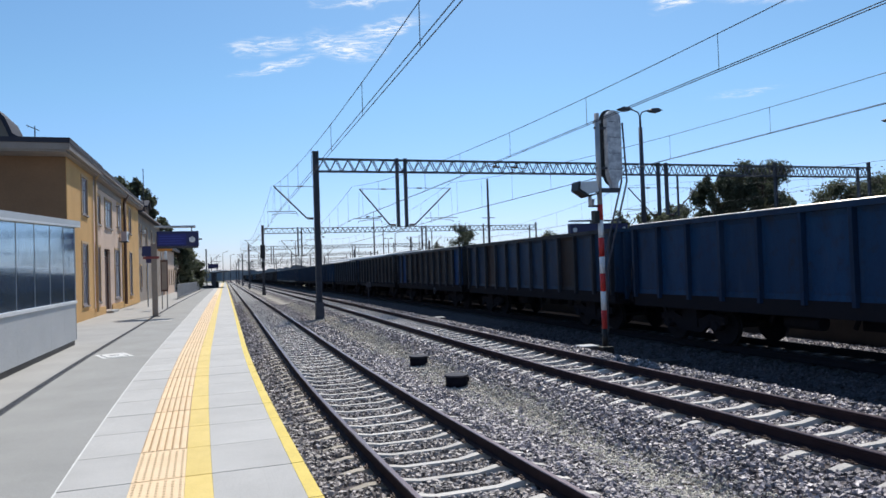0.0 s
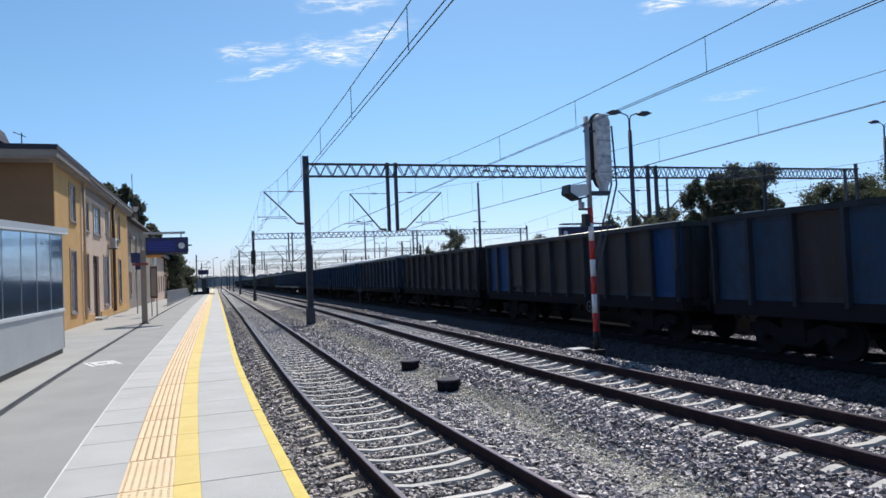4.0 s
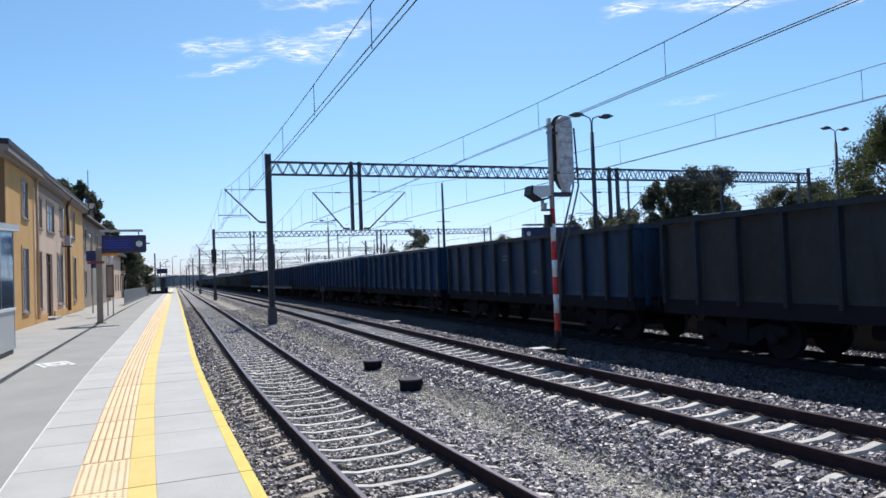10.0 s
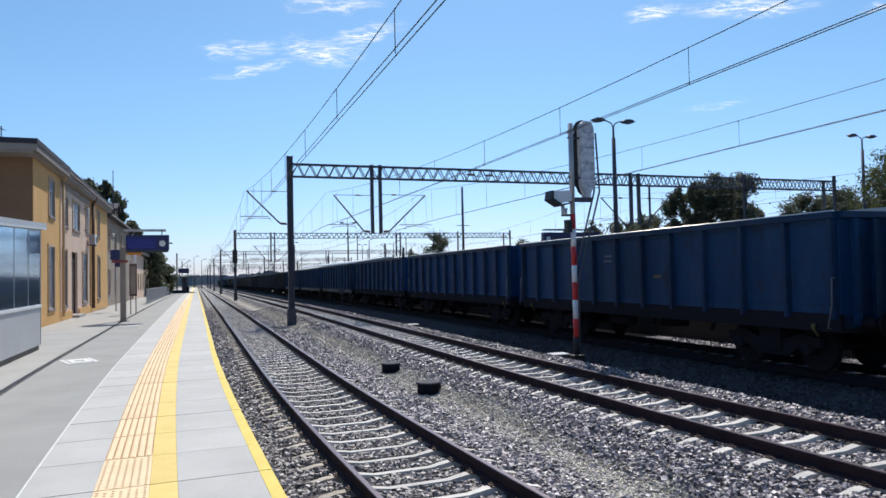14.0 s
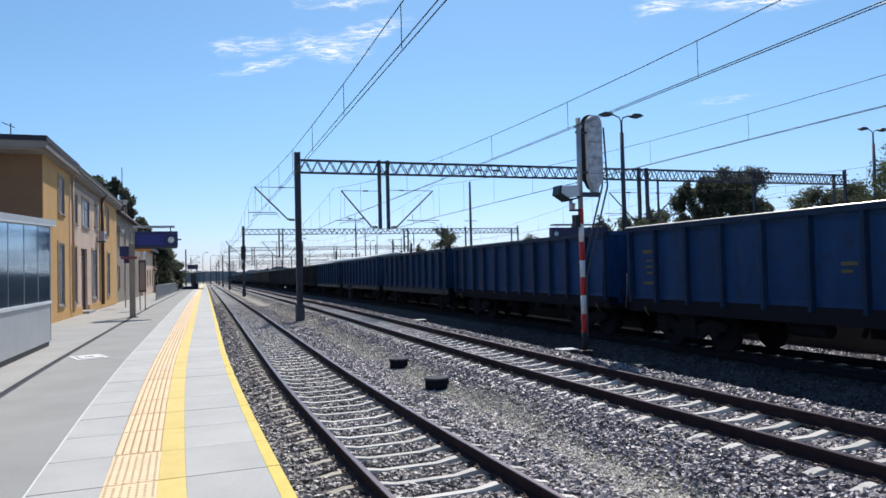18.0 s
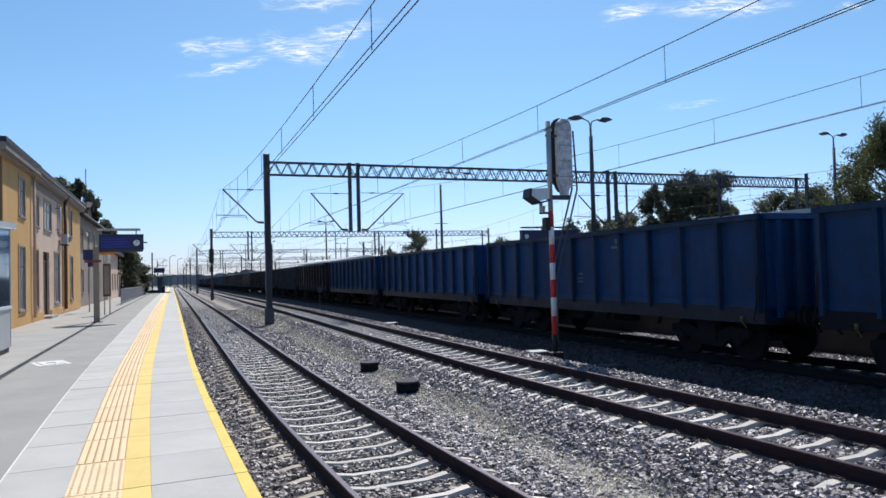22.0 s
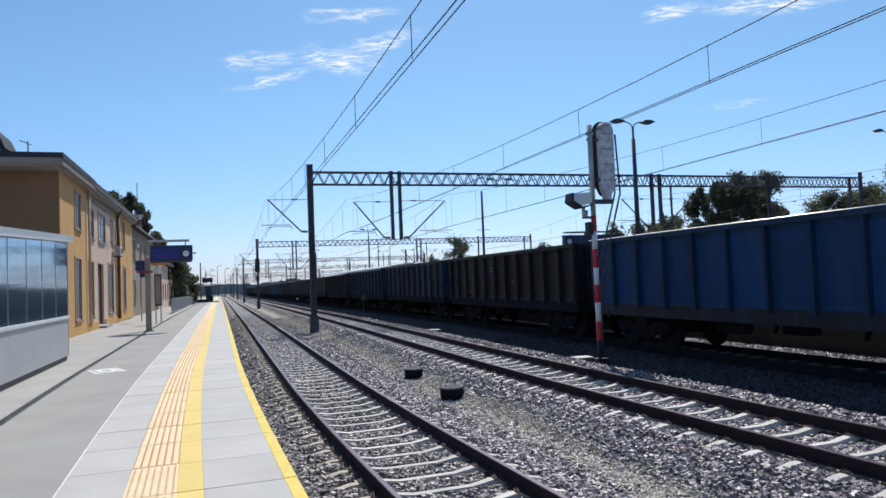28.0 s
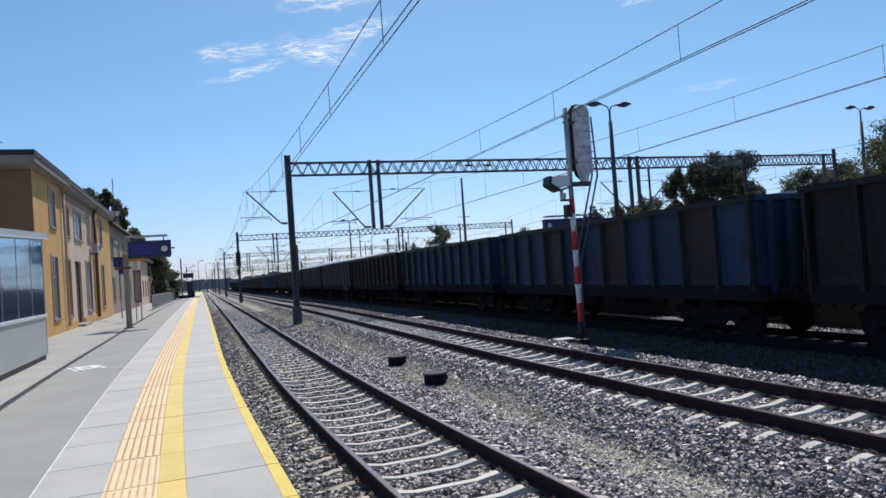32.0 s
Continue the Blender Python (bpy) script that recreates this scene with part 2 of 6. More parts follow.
# Bed tone is lowered to stand for shadows between the stones.
M_BALLAST = ballast_material("ballast_grey", (0.215, 0.188, 0.185), (0.062, 0.054, 0.056), (0.42, 0.385, 0.32))
M_STONE = material("crushed_stone", (0.370, 0.325, 0.331), (0.167, 0.145, 0.152), rough=0.5, scale=9, grain=80, island=0.80, bump=0.3, spec=0.6)
M_GRAVEL = material("fine_gravel", (0.66, 0.61, 0.52), (0.46, 0.42, 0.35), rough=0.65, scale=12, grain=90, island=0.5, bump=0.3, spec=0.4)
# Third track's ballast and sleepers: the train's shade is put into their tones.
M_SHADEBED = ballast_material("coal_dusted_ballast", (0.085, 0.080, 0.088), (0.040, 0.038, 0.043), (0.080, 0.078, 0.084))
# Near-black, so this bed stays dark even where the sun reaches it.
M_DARKBED = ballast_material("sooty_far_ballast", (0.020, 0.018, 0.019), (0.010, 0.009, 0.010), (0.018, 0.017, 0.017), 0.0)
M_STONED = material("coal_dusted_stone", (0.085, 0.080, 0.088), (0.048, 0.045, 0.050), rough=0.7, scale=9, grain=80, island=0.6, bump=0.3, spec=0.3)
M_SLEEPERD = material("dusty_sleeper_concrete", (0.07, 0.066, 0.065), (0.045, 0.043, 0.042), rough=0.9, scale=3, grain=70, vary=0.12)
M_CINDER = material("dark_cinder_ground", (0.075, 0.062, 0.045), (0.045, 0.040, 0.030), rough=0.95, scale=0.8, grain=9, bump=0.4, relief=0.03)
M_GROUND = material("dry_ground", (0.20, 0.18, 0.12), (0.10, 0.12, 0.05), rough=0.95, scale=0.08, grain=3, bump=0.3)
M_RAIL = material("rusty_rail", (0.040, 0.021, 0.024), (0.022, 0.013, 0.017), rough=0.75, spec=0.2, scale=4, grain=90, bump=0.2)
M_RAILTOP = material("rail_head", (0.20, 0.165, 0.175), (0.11, 0.08, 0.085), rough=0.38, metal=0.85, scale=1.5, grain=50, stretch=(20, 0.3, 20), bump=0.05)
M_SLEEPER = material("sleeper_concrete", (0.66, 0.62, 0.57), (0.53, 0.50, 0.46), rough=0.85, scale=3, grain=70, vary=0.12)
M_SLEEPERB = material("browned_sleeper_end", (0.56, 0.50, 0.42), (0.38, 0.335, 0.27), rough=0.9, scale=5, grain=70, vary=0.15)
M_STONEB = material("browned_stone", (0.395, 0.350, 0.330), (0.170, 0.146, 0.137), rough=0.55, scale=9, grain=80, island=0.80, bump=0.3, spec=0.5)
M_CLIP = material("rusty_clip", (0.09, 0.06, 0.05), rough=0.7, metal=0.3, scale=20, grain=80)
M_SLAB = material("platform_slab", (0.528, 0.511, 0.483), (0.45, 0.436, 0.412), rough=0.8, scale=1.2, grain=140, vary=0.05, bump=0.15)
M_TACT = material("tactile_orange", (0.86, 0.65, 0.41), (0.80, 0.585, 0.355), rough=0.7, scale=3, grain=120, vary=0.04)
# Brown that puts the shade of grooves and dots into the colour.
M_GROOVE = material("dirty_groove", (0.44, 0.28, 0.14), (0.35, 0.22, 0.11), rough=0.9, scale=5)
M_YELLOW = material("yellow_paint", (0.79, 0.585, 0.175), (0.71, 0.52, 0.145), rough=0.6, scale=3, grain=110, vary=0.04)
M_EDGE = material("yellow_edge_paint", (0.80, 0.60, 0.10), (0.68, 0.50, 0.09), rough=0.6, scale=2, grain=110)
M_MORTAR = material("pale_mortar", (0.74, 0.73, 0.70), (0.62, 0.61, 0.58), rough=0.8, scale=4, grain=90)
M_JOINT = material("joint_dirt", (0.10, 0.095, 0.09), rough=0.95, scale=4)
M_ASPH = material("grey_paving", (0.348, 0.340, 0.318), (0.29, 0.285, 0.267), rough=0.85, scale=0.8, grain=150, bump=0.2)
M_PAVE = material("pale_paving", (0.40, 0.385, 0.36), (0.33, 0.318, 0.298), rough=0.85, scale=0.9, grain=120)
M_DRAIN = material("drain_iron", (0.095, 0.095, 0.10), rough=0.55, metal=0.4, scale=6)
M_WALLC = material("concrete_wall", (0.40, 0.39, 0.37), (0.31, 0.30, 0.29), rough=0.9, scale=1.5, grain=60)
M_STEEL = material("dark_galvanised_steel", (0.080, 0.085, 0.105), (0.055, 0.058, 0.075), rough=0.6, metal=0.25, scale=3, grain=60)
M_RAILING = material("worn_handrail", (0.16, 0.16, 0.17), (0.11, 0.11, 0.12), rough=0.6, scale=6)
M_STEELL = material("grey_galvanised_steel", (0.42, 0.43, 0.45), (0.33, 0.34, 0.36), rough=0.5, metal=0.45, scale=3, grain=60)
M_WIRE = material("copper_wire", (0.07, 0.065, 0.06), rough=0.5, metal=0.6, scale=8)
M_INSUL = material("brown_insulator", (0.10, 0.05, 0.035), rough=0.3, scale=9)
M_WHITE = material("white_enamel", (0.72, 0.73, 0.74), (0.62, 0.63, 0.65), rough=0.4, scale=3)
M_RED = material("red_enamel", (0.55, 0.035, 0.03), (0.44, 0.03, 0.028), rough=0.4, scale=3)
M_BLACK = material("black_paint", (0.018, 0.018, 0.02), rough=0.5, scale=5)
M_DRUM = material("black_moulded_plastic", (0.019, 0.017, 0.024), rough=0.85, scale=5, spec=0.08)
M_DRUMLID = material("weathered_plastic_lid", (0.060, 0.060, 0.075), (0.045, 0.045, 0.058), rough=0.75, scale=7, spec=0.2)
M_DULLRED = material("faded_red_sign", (0.26, 0.055, 0.05), (0.20, 0.045, 0.042), rough=0.6, scale=4)
M_SIGBACK = material("signal_back_grey", (0.66, 0.66, 0.67), (0.40, 0.40, 0.43), rough=0.6, scale=7, grain=40, contrast=0.12)
M_OCHRE = material("ochre_render", (0.64, 0.375, 0.145), (0.54, 0.315, 0.115), rough=0.9, scale=0.8, grain=70)
M_BEIGE = material("beige_render", (0.70, 0.52, 0.40), (0.56, 0.415, 0.325), rough=0.9, scale=0.8, grain=70)
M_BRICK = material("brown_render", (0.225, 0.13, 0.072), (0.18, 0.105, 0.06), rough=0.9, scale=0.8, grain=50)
M_OLD = material("old_grey_render", (0.33, 0.27, 0.22), (0.24, 0.20, 0.17), rough=0.9, scale=0.9, grain=40)
# Darkened brown: the unlit platform wall's shade is in the colour.
M_SHADECONC = material("grimy_concrete", (0.080, 0.066, 0.056), (0.050, 0.043, 0.038), rough=0.95, scale=0.9, grain=40, spec=0.1)
M_ROOF = material("dark_roof_felt", (0.022, 0.024, 0.040), (0.032, 0.034, 0.048), rough=0.8, scale=2)
M_FASCIA = material("grey_metal_fascia", (0.275, 0.238, 0.215), (0.22, 0.19, 0.172), rough=0.7, scale=2)
M_WINF = material("window_frame_grey", (0.42, 0.37, 0.40), rough=0.6, scale=4)
M_SURR = material("window_surround", (0.55, 0.38, 0.22), (0.46, 0.32, 0.19), rough=0.85, scale=2)
M_PANE = glass_material("window_glass", (0.75, 0.80, 0.85), 0.3)


def coated_glass(name, share):
    """Sun-control glazing: a mirror coating over blue body-tinted glass with painted veiling light."""
    m = glass_material(name, (0.30, 0.42, 0.60))
    nt = m.node_tree
    nt.nodes["Principled BSDF"].inputs["Transmission Weight"].default_value = 0.65
    g = nt.nodes.new("ShaderNodeBsdfGlossy")
    g.inputs["Color"].default_value, g.inputs["Roughness"].default_value = (0.52, 0.64, 0.75, 1), 0.11
    mx = nt.nodes.new("ShaderNodeMixShader")
    mx.inputs[0].default_value = share
    nt.links.new(nt.nodes["Principled BSDF"].outputs[0], mx.inputs[1]); nt.links.new(g.outputs[0], mx.inputs[2])
    nt.links.new(mx.outputs[0], nt.nodes["Material Output"].inputs["Surface"])
    return m


M_COATED = coated_glass("coated_shelter_glass", 0.66)
M_CURTAIN = material("pale_curtain", (0.60, 0.56, 0.61), (0.46, 0.43, 0.48), rough=0.9, scale=2, grain=20, stretch=(1, 8, 0.3))
# Near-black walls: the rooms' lack of light is put into the colour.
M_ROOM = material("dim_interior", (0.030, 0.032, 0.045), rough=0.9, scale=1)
M_DOOR = material("brown_door", (0.11, 0.06, 0.045), (0.085, 0.045, 0.035), rough=0.6, scale=2, stretch=(1, 1, 0.15))
M_PANEL = material("shelter_panel_grey", (0.50, 0.51, 0.52), (0.44, 0.45, 0.46), rough=0.5, metal=0.25, scale=0.8, grain=40)
M_DISPLAY = material("display_case_navy", (0.016, 0.018, 0.095), rough=0.35, scale=3)
M_ORANGE = material("orange_sign", (0.75, 0.28, 0.03), rough=0.5, scale=3)
M_BARK = material("bark", (0.10, 0.075, 0.055), (0.06, 0.045, 0.035), rough=0.95, scale=6, stretch=(1, 1, 0.3), bump=0.4)


def leaf_material(name, a, b, scale):
    """Leaves that let some sun through."""
    m = material(name, a, b, rough=0.55, scale=scale, island=0.45, bump=0)
    nt = m.node_tree
    src = nt.nodes["Principled BSDF"].inputs["Base Color"].links[0].from_socket
    tr = nt.nodes.new("ShaderNodeBsdfTranslucent")
    nt.links.new(src, tr.inputs["Color"])
    mx = nt.nodes.new("ShaderNodeMixShader")
    mx.inputs[0].default_value = 0.5
    nt.links.new(nt.nodes["Principled BSDF"].outputs[0], mx.inputs[1]); nt.links.new(tr.outputs[0], mx.inputs[2])
    nt.links.new(mx.outputs[0], nt.nodes["Material Output"].inputs["Surface"])
    return m


M_LEAF = leaf_material("leaves", (0.130, 0.140, 0.088), (0.085, 0.100, 0.064), 0.6)
M_LEAFY = leaf_material("yellow_green_leaves", (0.100, 0.112, 0.036), (0.055, 0.072, 0.028), 0.5)
# Blue-grey tone puts distance haze into the woods' colour.
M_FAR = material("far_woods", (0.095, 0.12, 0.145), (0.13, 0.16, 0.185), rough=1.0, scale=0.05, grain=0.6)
M_COAL = material("coal_load", (0.02, 0.02, 0.021), rough=0.85, scale=6, grain=25, bump=0.8, relief=0.06, spec=0.15)


def wagon_paint(name, a, b, rust, fade=0.45):
    """Faded wagon paint: vertical streaks of dirt and rust spots."""
    m = material(name, a, b, rough=0.5, scale=1.1, grain=30, stretch=(1, 1.6, 0.35), vary=0.22, contrast=0.18, spec=0.24)
    nt = m.node_tree
    N, K = nt.nodes, nt.links.new
    bs = N["Principled BSDF"]
    src = bs.inputs["Base Color"].links[0].from_socket
    tc = N.new("ShaderNodeTexCoord")
    n = N.new("ShaderNodeTexNoise"); n.inputs["Scale"].default_value = 2.6; n.inputs["Detail"].default_value = 8; n.inputs["Roughness"].default_value = 0.7
    K(tc.outputs["Object"], n.inputs["Vector"])
    r = N.new("ShaderNodeMapRange"); r.inputs["From Min"].default_value = 0.53; r.inputs["From Max"].default_value = 0.68
    K(n.outputs["Fac"], r.inputs["Value"])
    mx = N.new("ShaderNodeMix"); mx.data_type = "RGBA"; mx.inputs["B"].default_value = (*rust, 1)
    K(r.outputs["Result"], mx.inputs["Factor"]); K(src, mx.inputs["A"])
    # chalky bleaching in tall streaks, its own on every panel, and coal dust that settles in blotches
    oi = N.new("ShaderNodeObjectInfo")
    sh = N.new("ShaderNodeVectorMath"); sh.operation = "MULTIPLY_ADD"; sh.inputs[1].default_value = (11.0, 23.0, 7.0)
    K(oi.outputs["Random"], sh.inputs[0]); K(tc.outputs["Object"], sh.inputs[2])
    col = mx.outputs["Result"]
    for scale, stretch, lo, hi, top, tone in ((1.4, (1, 1.8, 0.35), 0.50, 0.72, fade, tuple(0.45 * c + d for c, d in zip(a, (0.036, 0.048, 0.068)))), (1.9, (1, 1, 0.7), 0.54, 0.74, 0.65, (0.018, 0.017, 0.020)), (3.4, (1, 3.0, 0.25), 0.60, 0.74, 0.5, rust)):
        mp = N.new("ShaderNodeMapping"); mp.inputs["Scale"].default_value = stretch
        K(sh.outputs[0], mp.inputs["Vector"])
        nz = N.new("ShaderNodeTexNoise"); nz.inputs["Scale"].default_value = scale; nz.inputs["Detail"].default_value = 6; nz.inputs["Roughness"].default_value = 0.62
        K(mp.outputs[0], nz.inputs["Vector"])
        mr = N.new("ShaderNodeMapRange"); mr.inputs["From Min"].default_value, mr.inputs["From Max"].default_value, mr.inputs["To Max"].default_value = lo, hi, top
        K(nz.outputs["Fac"], mr.inputs["Value"])
        mm = N.new("ShaderNodeMix"); mm.data_type = "RGBA"; mm.inputs["B"].default_value = (*tone, 1)
        K(mr.outputs["Result"], mm.inputs["Factor"]); K(col, mm.inputs["A"])
        col = mm.outputs["Result"]
    K(col, bs.inputs["Base Color"])
    return m


P_BLUE = wagon_paint("wagon_blue", (0.006, 0.048, 0.146), (0.005, 0.036, 0.110), (0.013, 0.028, 0.055), 0.28)
P_BRIGHT = wagon_paint("wagon_bright_blue", (0.006, 0.054, 0.178), (0.005, 0.042, 0.138), (0.014, 0.030, 0.07), 0.16)
P_TEAL = wagon_paint("wagon_faded_teal", (0.017, 0.047, 0.098), (0.013, 0.036, 0.075), (0.030, 0.031, 0.040))
P_NAVY = wagon_paint("wagon_deep_blue", (0.006, 0.043, 0.112), (0.005, 0.033, 0.086), (0.012, 0.026, 0.050), 0.35)
# Darker than the panels: shade along ribs and rims put into the paint.
P_SHADETRIMB = wagon_paint("worn_blue_rib_paint", (0.006, 0.030, 0.076), (0.005, 0.022, 0.056), (0.009, 0.017, 0.034))
P_SHADETRIM = wagon_paint("worn_rib_paint", (0.019, 0.025, 0.037), (0.014, 0.018, 0.027), (0.027, 0.024, 0.025))
P_BROWN = wagon_paint("wagon_brown", (0.034, 0.027, 0.029), (0.024, 0.020, 0.023), (0.048, 0.030, 0.022), 0.25)
P_SOOT = wagon_paint("wagon_sooty_brown", (0.0125, 0.0115, 0.0135), (0.008, 0.008, 0.0095), (0.028, 0.020, 0.018), 0.10)
P_GREY = wagon_paint("wagon_grey_green", (0.031, 0.032, 0.035), (0.022, 0.023, 0.026), (0.042, 0.029, 0.024), 0.25)
M_FRAME = material("wagon_underframe", (0.016, 0.016, 0.021), (0.021, 0.019, 0.022), rough=0.9, scale=4, grain=40, spec=0.08)
M_WHEEL = material("wheel_steel", (0.020, 0.019, 0.023), (0.015, 0.014, 0.017), rough=0.8, spec=0.1, scale=8)
M_RIM = material("worn_top_rim", (0.90, 0.80, 0.70), (0.74, 0.65, 0.57), rough=0.42, metal=0.95, scale=3, grain=40)
M_MARK = material("white_marking", (0.13, 0.16, 0.20), rough=0.7, scale=8)
M_MARKY = material("yellow_marking", (0.15, 0.125, 0.05), rough=0.7, scale=8)

# ---- mesh helpers ----


def box(bm, x0, x1, y0, y1, z0, z1):
    v = [bm.verts.new(p) for p in ((x0, y0, z0), (x1, y0, z0), (x1, y1, z0), (x0, y1, z0), (x0, y0, z1), (x1, y0, z1), (x1, y1, z1), (x0, y1, z1))]
    for f in ((3, 2, 1, 0), (4, 5, 6, 7), (0, 1, 5, 4), (1, 2, 6, 5), (2, 3, 7, 6), (3, 0, 4, 7)):
        bm.faces.new([v[i] for i in f])
    return v


def tube(bm, p, q, r, n=8, r2=None, cap=True):
    p, q = Vector(p), Vector(q)
    w = (q - p).normalized()
    u = w.orthogonal().normalized()
    s = w.cross(u)
    rings = []
    for c, rad in ((p, r), (q, r if r2 is None else r2)):
        rings.append([bm.verts.new(c + (u * math.cos(2 * math.pi * k / n) + s * math.sin(2 * math.pi * k / n)) * rad) for k in range(n)])
    for k in range(n):
        f = bm.faces.new((rings[0][k], rings[0][(k + 1) % n], rings[1][(k + 1) % n], rings[1][k]))
        f.smooth = n > 6
    if cap:
        bm.faces.new(rings[0][::-1])
        bm.faces.new(rings[1])


def polytube(bm, pts, r, n=5):
    """One continuous tube through the points."""
    rings = []
    for k, p in enumerate(pts):
        w = (Vector(pts[min(k + 1, len(pts) - 1)]) - Vector(pts[max(k - 1, 0)])).normalized()
        u = w.cross(Vector((0, 0, 1)))
        u = u.normalized() if u.length > 1e-4 else Vector((1, 0, 0))
        s = u.cross(w)
        rings.append([bm.verts.new(Vector(p) + (u * math.cos(2 * math.pi * j / n) + s * math.sin(2 * math.pi * j / n)) * r) for j in range(n)])
    for a, b in zip(rings, rings[1:]):
        for j in range(n):
            bm.faces.new((a[j], a[(j + 1) % n], b[(j + 1) % n], b[j])).smooth = True
    bm.faces.new(rings[0][::-1])
    bm.faces.new(rings[-1])


def prism(bm, outline, y0, y1, axis="y"):
    """Pull an outline of (a, b) pairs along an axis: y takes (x, z), x takes (y, z), z takes (x, y)."""
    def at(a, b, c):
        return {"y": (a, c, b), "x": (c, a, b), "z": (a, b, c)}[axis]
    r0 = [bm.verts.new(at(a, b, y0)) for a, b in outline]
    r1 = [bm.verts.new(at(a, b, y1)) for a, b in outline]
    n = len(outline)
    for k in range(n):
        bm.faces.new((r0[k], r0[(k + 1) % n], r1[(k + 1) % n], r1[k]))
    bm.faces.new(r0[::-1])
    bm.faces.new(r1)


def beam(bm, p, q, w, h):
    """A square bar from p to q."""
    p, q = Vector(p), Vector(q)
    d = (q - p).normalized()
    u = d.cross(Vector((0, 0, 1)))
    u = u.normalized() if u.length > 1e-4 else Vector((1, 0, 0))
    s = u.cross(d)
    vs = [[bm.verts.new(c + u * a * w / 2 + s * b * h / 2) for a, b in ((-1, -1), (1, -1), (1, 1), (-1, 1))] for c in (p, q)]
    for k in range(4):
        bm.faces.new((vs[0][k], vs[0][(k + 1) % 4], vs[1][(k + 1) % 4], vs[1][k]))
    bm.faces.new(vs[0][::-1])
    bm.faces.new(vs[1])


def soften(bm, w=0.01, seg=1):
    bmesh.ops.bevel(bm, geom=[e for e in bm.edges if len(e.link_faces) == 2 and e.calc_face_angle(0) > 0.6], offset=w, segments=seg, affect="EDGES", profile=0.6)


def mesh(name, bm, mat, normals=True):
    if normals:
        bmesh.ops.recalc_face_normals(bm, faces=bm.faces)
    me = bpy.data.meshes.new(name)
    bm.to_mesh(me)
    bm.free()
    for m in (mat if isinstance(mat, (list, tuple)) else (mat,)):
        me.materials.append(m)
    return me


def part(name, bm, mat, parent, label=""):
    ob = new(name, mesh(name, bm, mat) if isinstance(bm, bmesh.types.BMesh) else bm)
    ob.parent = parent
    if label:
        ob["label"] = label
    return ob


def simple(name, parent, mat, label="", bevel=0.0, **k):
    """A part made of one box."""
    bm = bmesh.new()
    box(bm, *k["b"])
    if bevel:
        soften(bm, bevel)
    return part(name, bm, mat, parent, label)


def thing(name, label, category, at=(0, 0, 0), rz=0.0, group="", kind=""):
    ob = tagged(new(name), label, category, group, kind)
    ob.matrix_basis = pose(*at, 0, 0, rz)
    return ob


def arrays(name, verts, faces, mat, smooth=False):
    """A mesh from numpy arrays; all faces have the same number of corners."""
    me = bpy.data.meshes.new(name)
    nf, nc = faces.shape
    me.vertices.add(len(verts)); me.vertices.foreach_set("co", np.ascontiguousarray(verts, dtype=np.float32).ravel())
    me.loops.add(nf * nc); me.loops.foreach_set("vertex_index", np.ascontiguousarray(faces, dtype=np.int32).ravel())
    me.polygons.add(nf); me.polygons.foreach_set("loop_start", np.arange(0, nf * nc, nc, dtype=np.int32))
    me.polygons.foreach_set("use_smooth", np.full(nf, smooth))
    me.materials.append(mat)
    me.update(calc_edges=True)
    me.validate()
    return me


# ---- the line: straight far off, bending gently to the right near the camera and behind it ----
BEND, RADIUS, EDGE_RADIUS = 17.6, 250.0, 335.0


def C(y, radius=RADIUS):
    d = max(0.0, BEND - y)
    if d > 30:
        return 30 * 30 / (2 * radius) + (d - 30) * 30 / radius
    return d * d / (2 * radius)


def D(y):
    """Height lost where the line falls gently away beyond the first gantry."""
    y = min(y, 400.0)
    if y < 30:
        return 0.0
    return -0.0055 * (y - 30) ** 2 / 40 if y < 50 else -0.0055 * (y - 40)


def heading(y, radius=RADIUS):
    """Degrees by which the line leans at y."""
    return math.degrees(math.atan(min(30.0, max(0.0, BEND - y)) / radius))


TRACK = (2.238, 7.097, 12.5)       # axes
RAIL_Z = (-0.56, -0.46, -0.46)     # rail tops
YS = [-240, -150, -90, -60, -45, -30, -20, -12, -8, -4] + [i * 1.0 for i in range(-3, 19)] + [22, 30, 35, 40, 45, 50, 70, 110, 170, 260, 400, 600]


def swept(outline, ys=YS, closed=True, radius=RADIUS):
    """An outline of (x, z) carried along the line."""
    bm = bmesh.new()
    rows = [[bm.verts.new((x + C(y, radius), y, z + D(y))) for x, z in outline] for y in ys]
    n = len(outline)
    for a, b in zip(rows, rows[1:]):
        for k in range(n if closed else n - 1):
            bm.faces.new((a[k], a[(k + 1) % n], b[(k + 1) % n], b[k]))
    if closed:
        bm.faces.new(rows[0])
        bm.faces.new(rows[-1][::-1])
    return bm

# ---- ground, ballast, platform ----
def build_ground():
    bm = bmesh.new()
    rows = [[bm.verts.new((x, y, -1.25 + D(y))) for x in (-2500, -100, 100, 2500)] for y in (-800, 30, 40, 50, 100, 200, 400, 3500)]
    for a, b in zip(rows, rows[1:]):
        for k in range(3):
            bm.faces.new((a[k], a[k + 1], b[k + 1], b[k]))
    tagged(new("ground", mesh("ground", bm, M_GROUND)), "flat dry grassy ground reaching to the horizon", "ground", kind="structure")


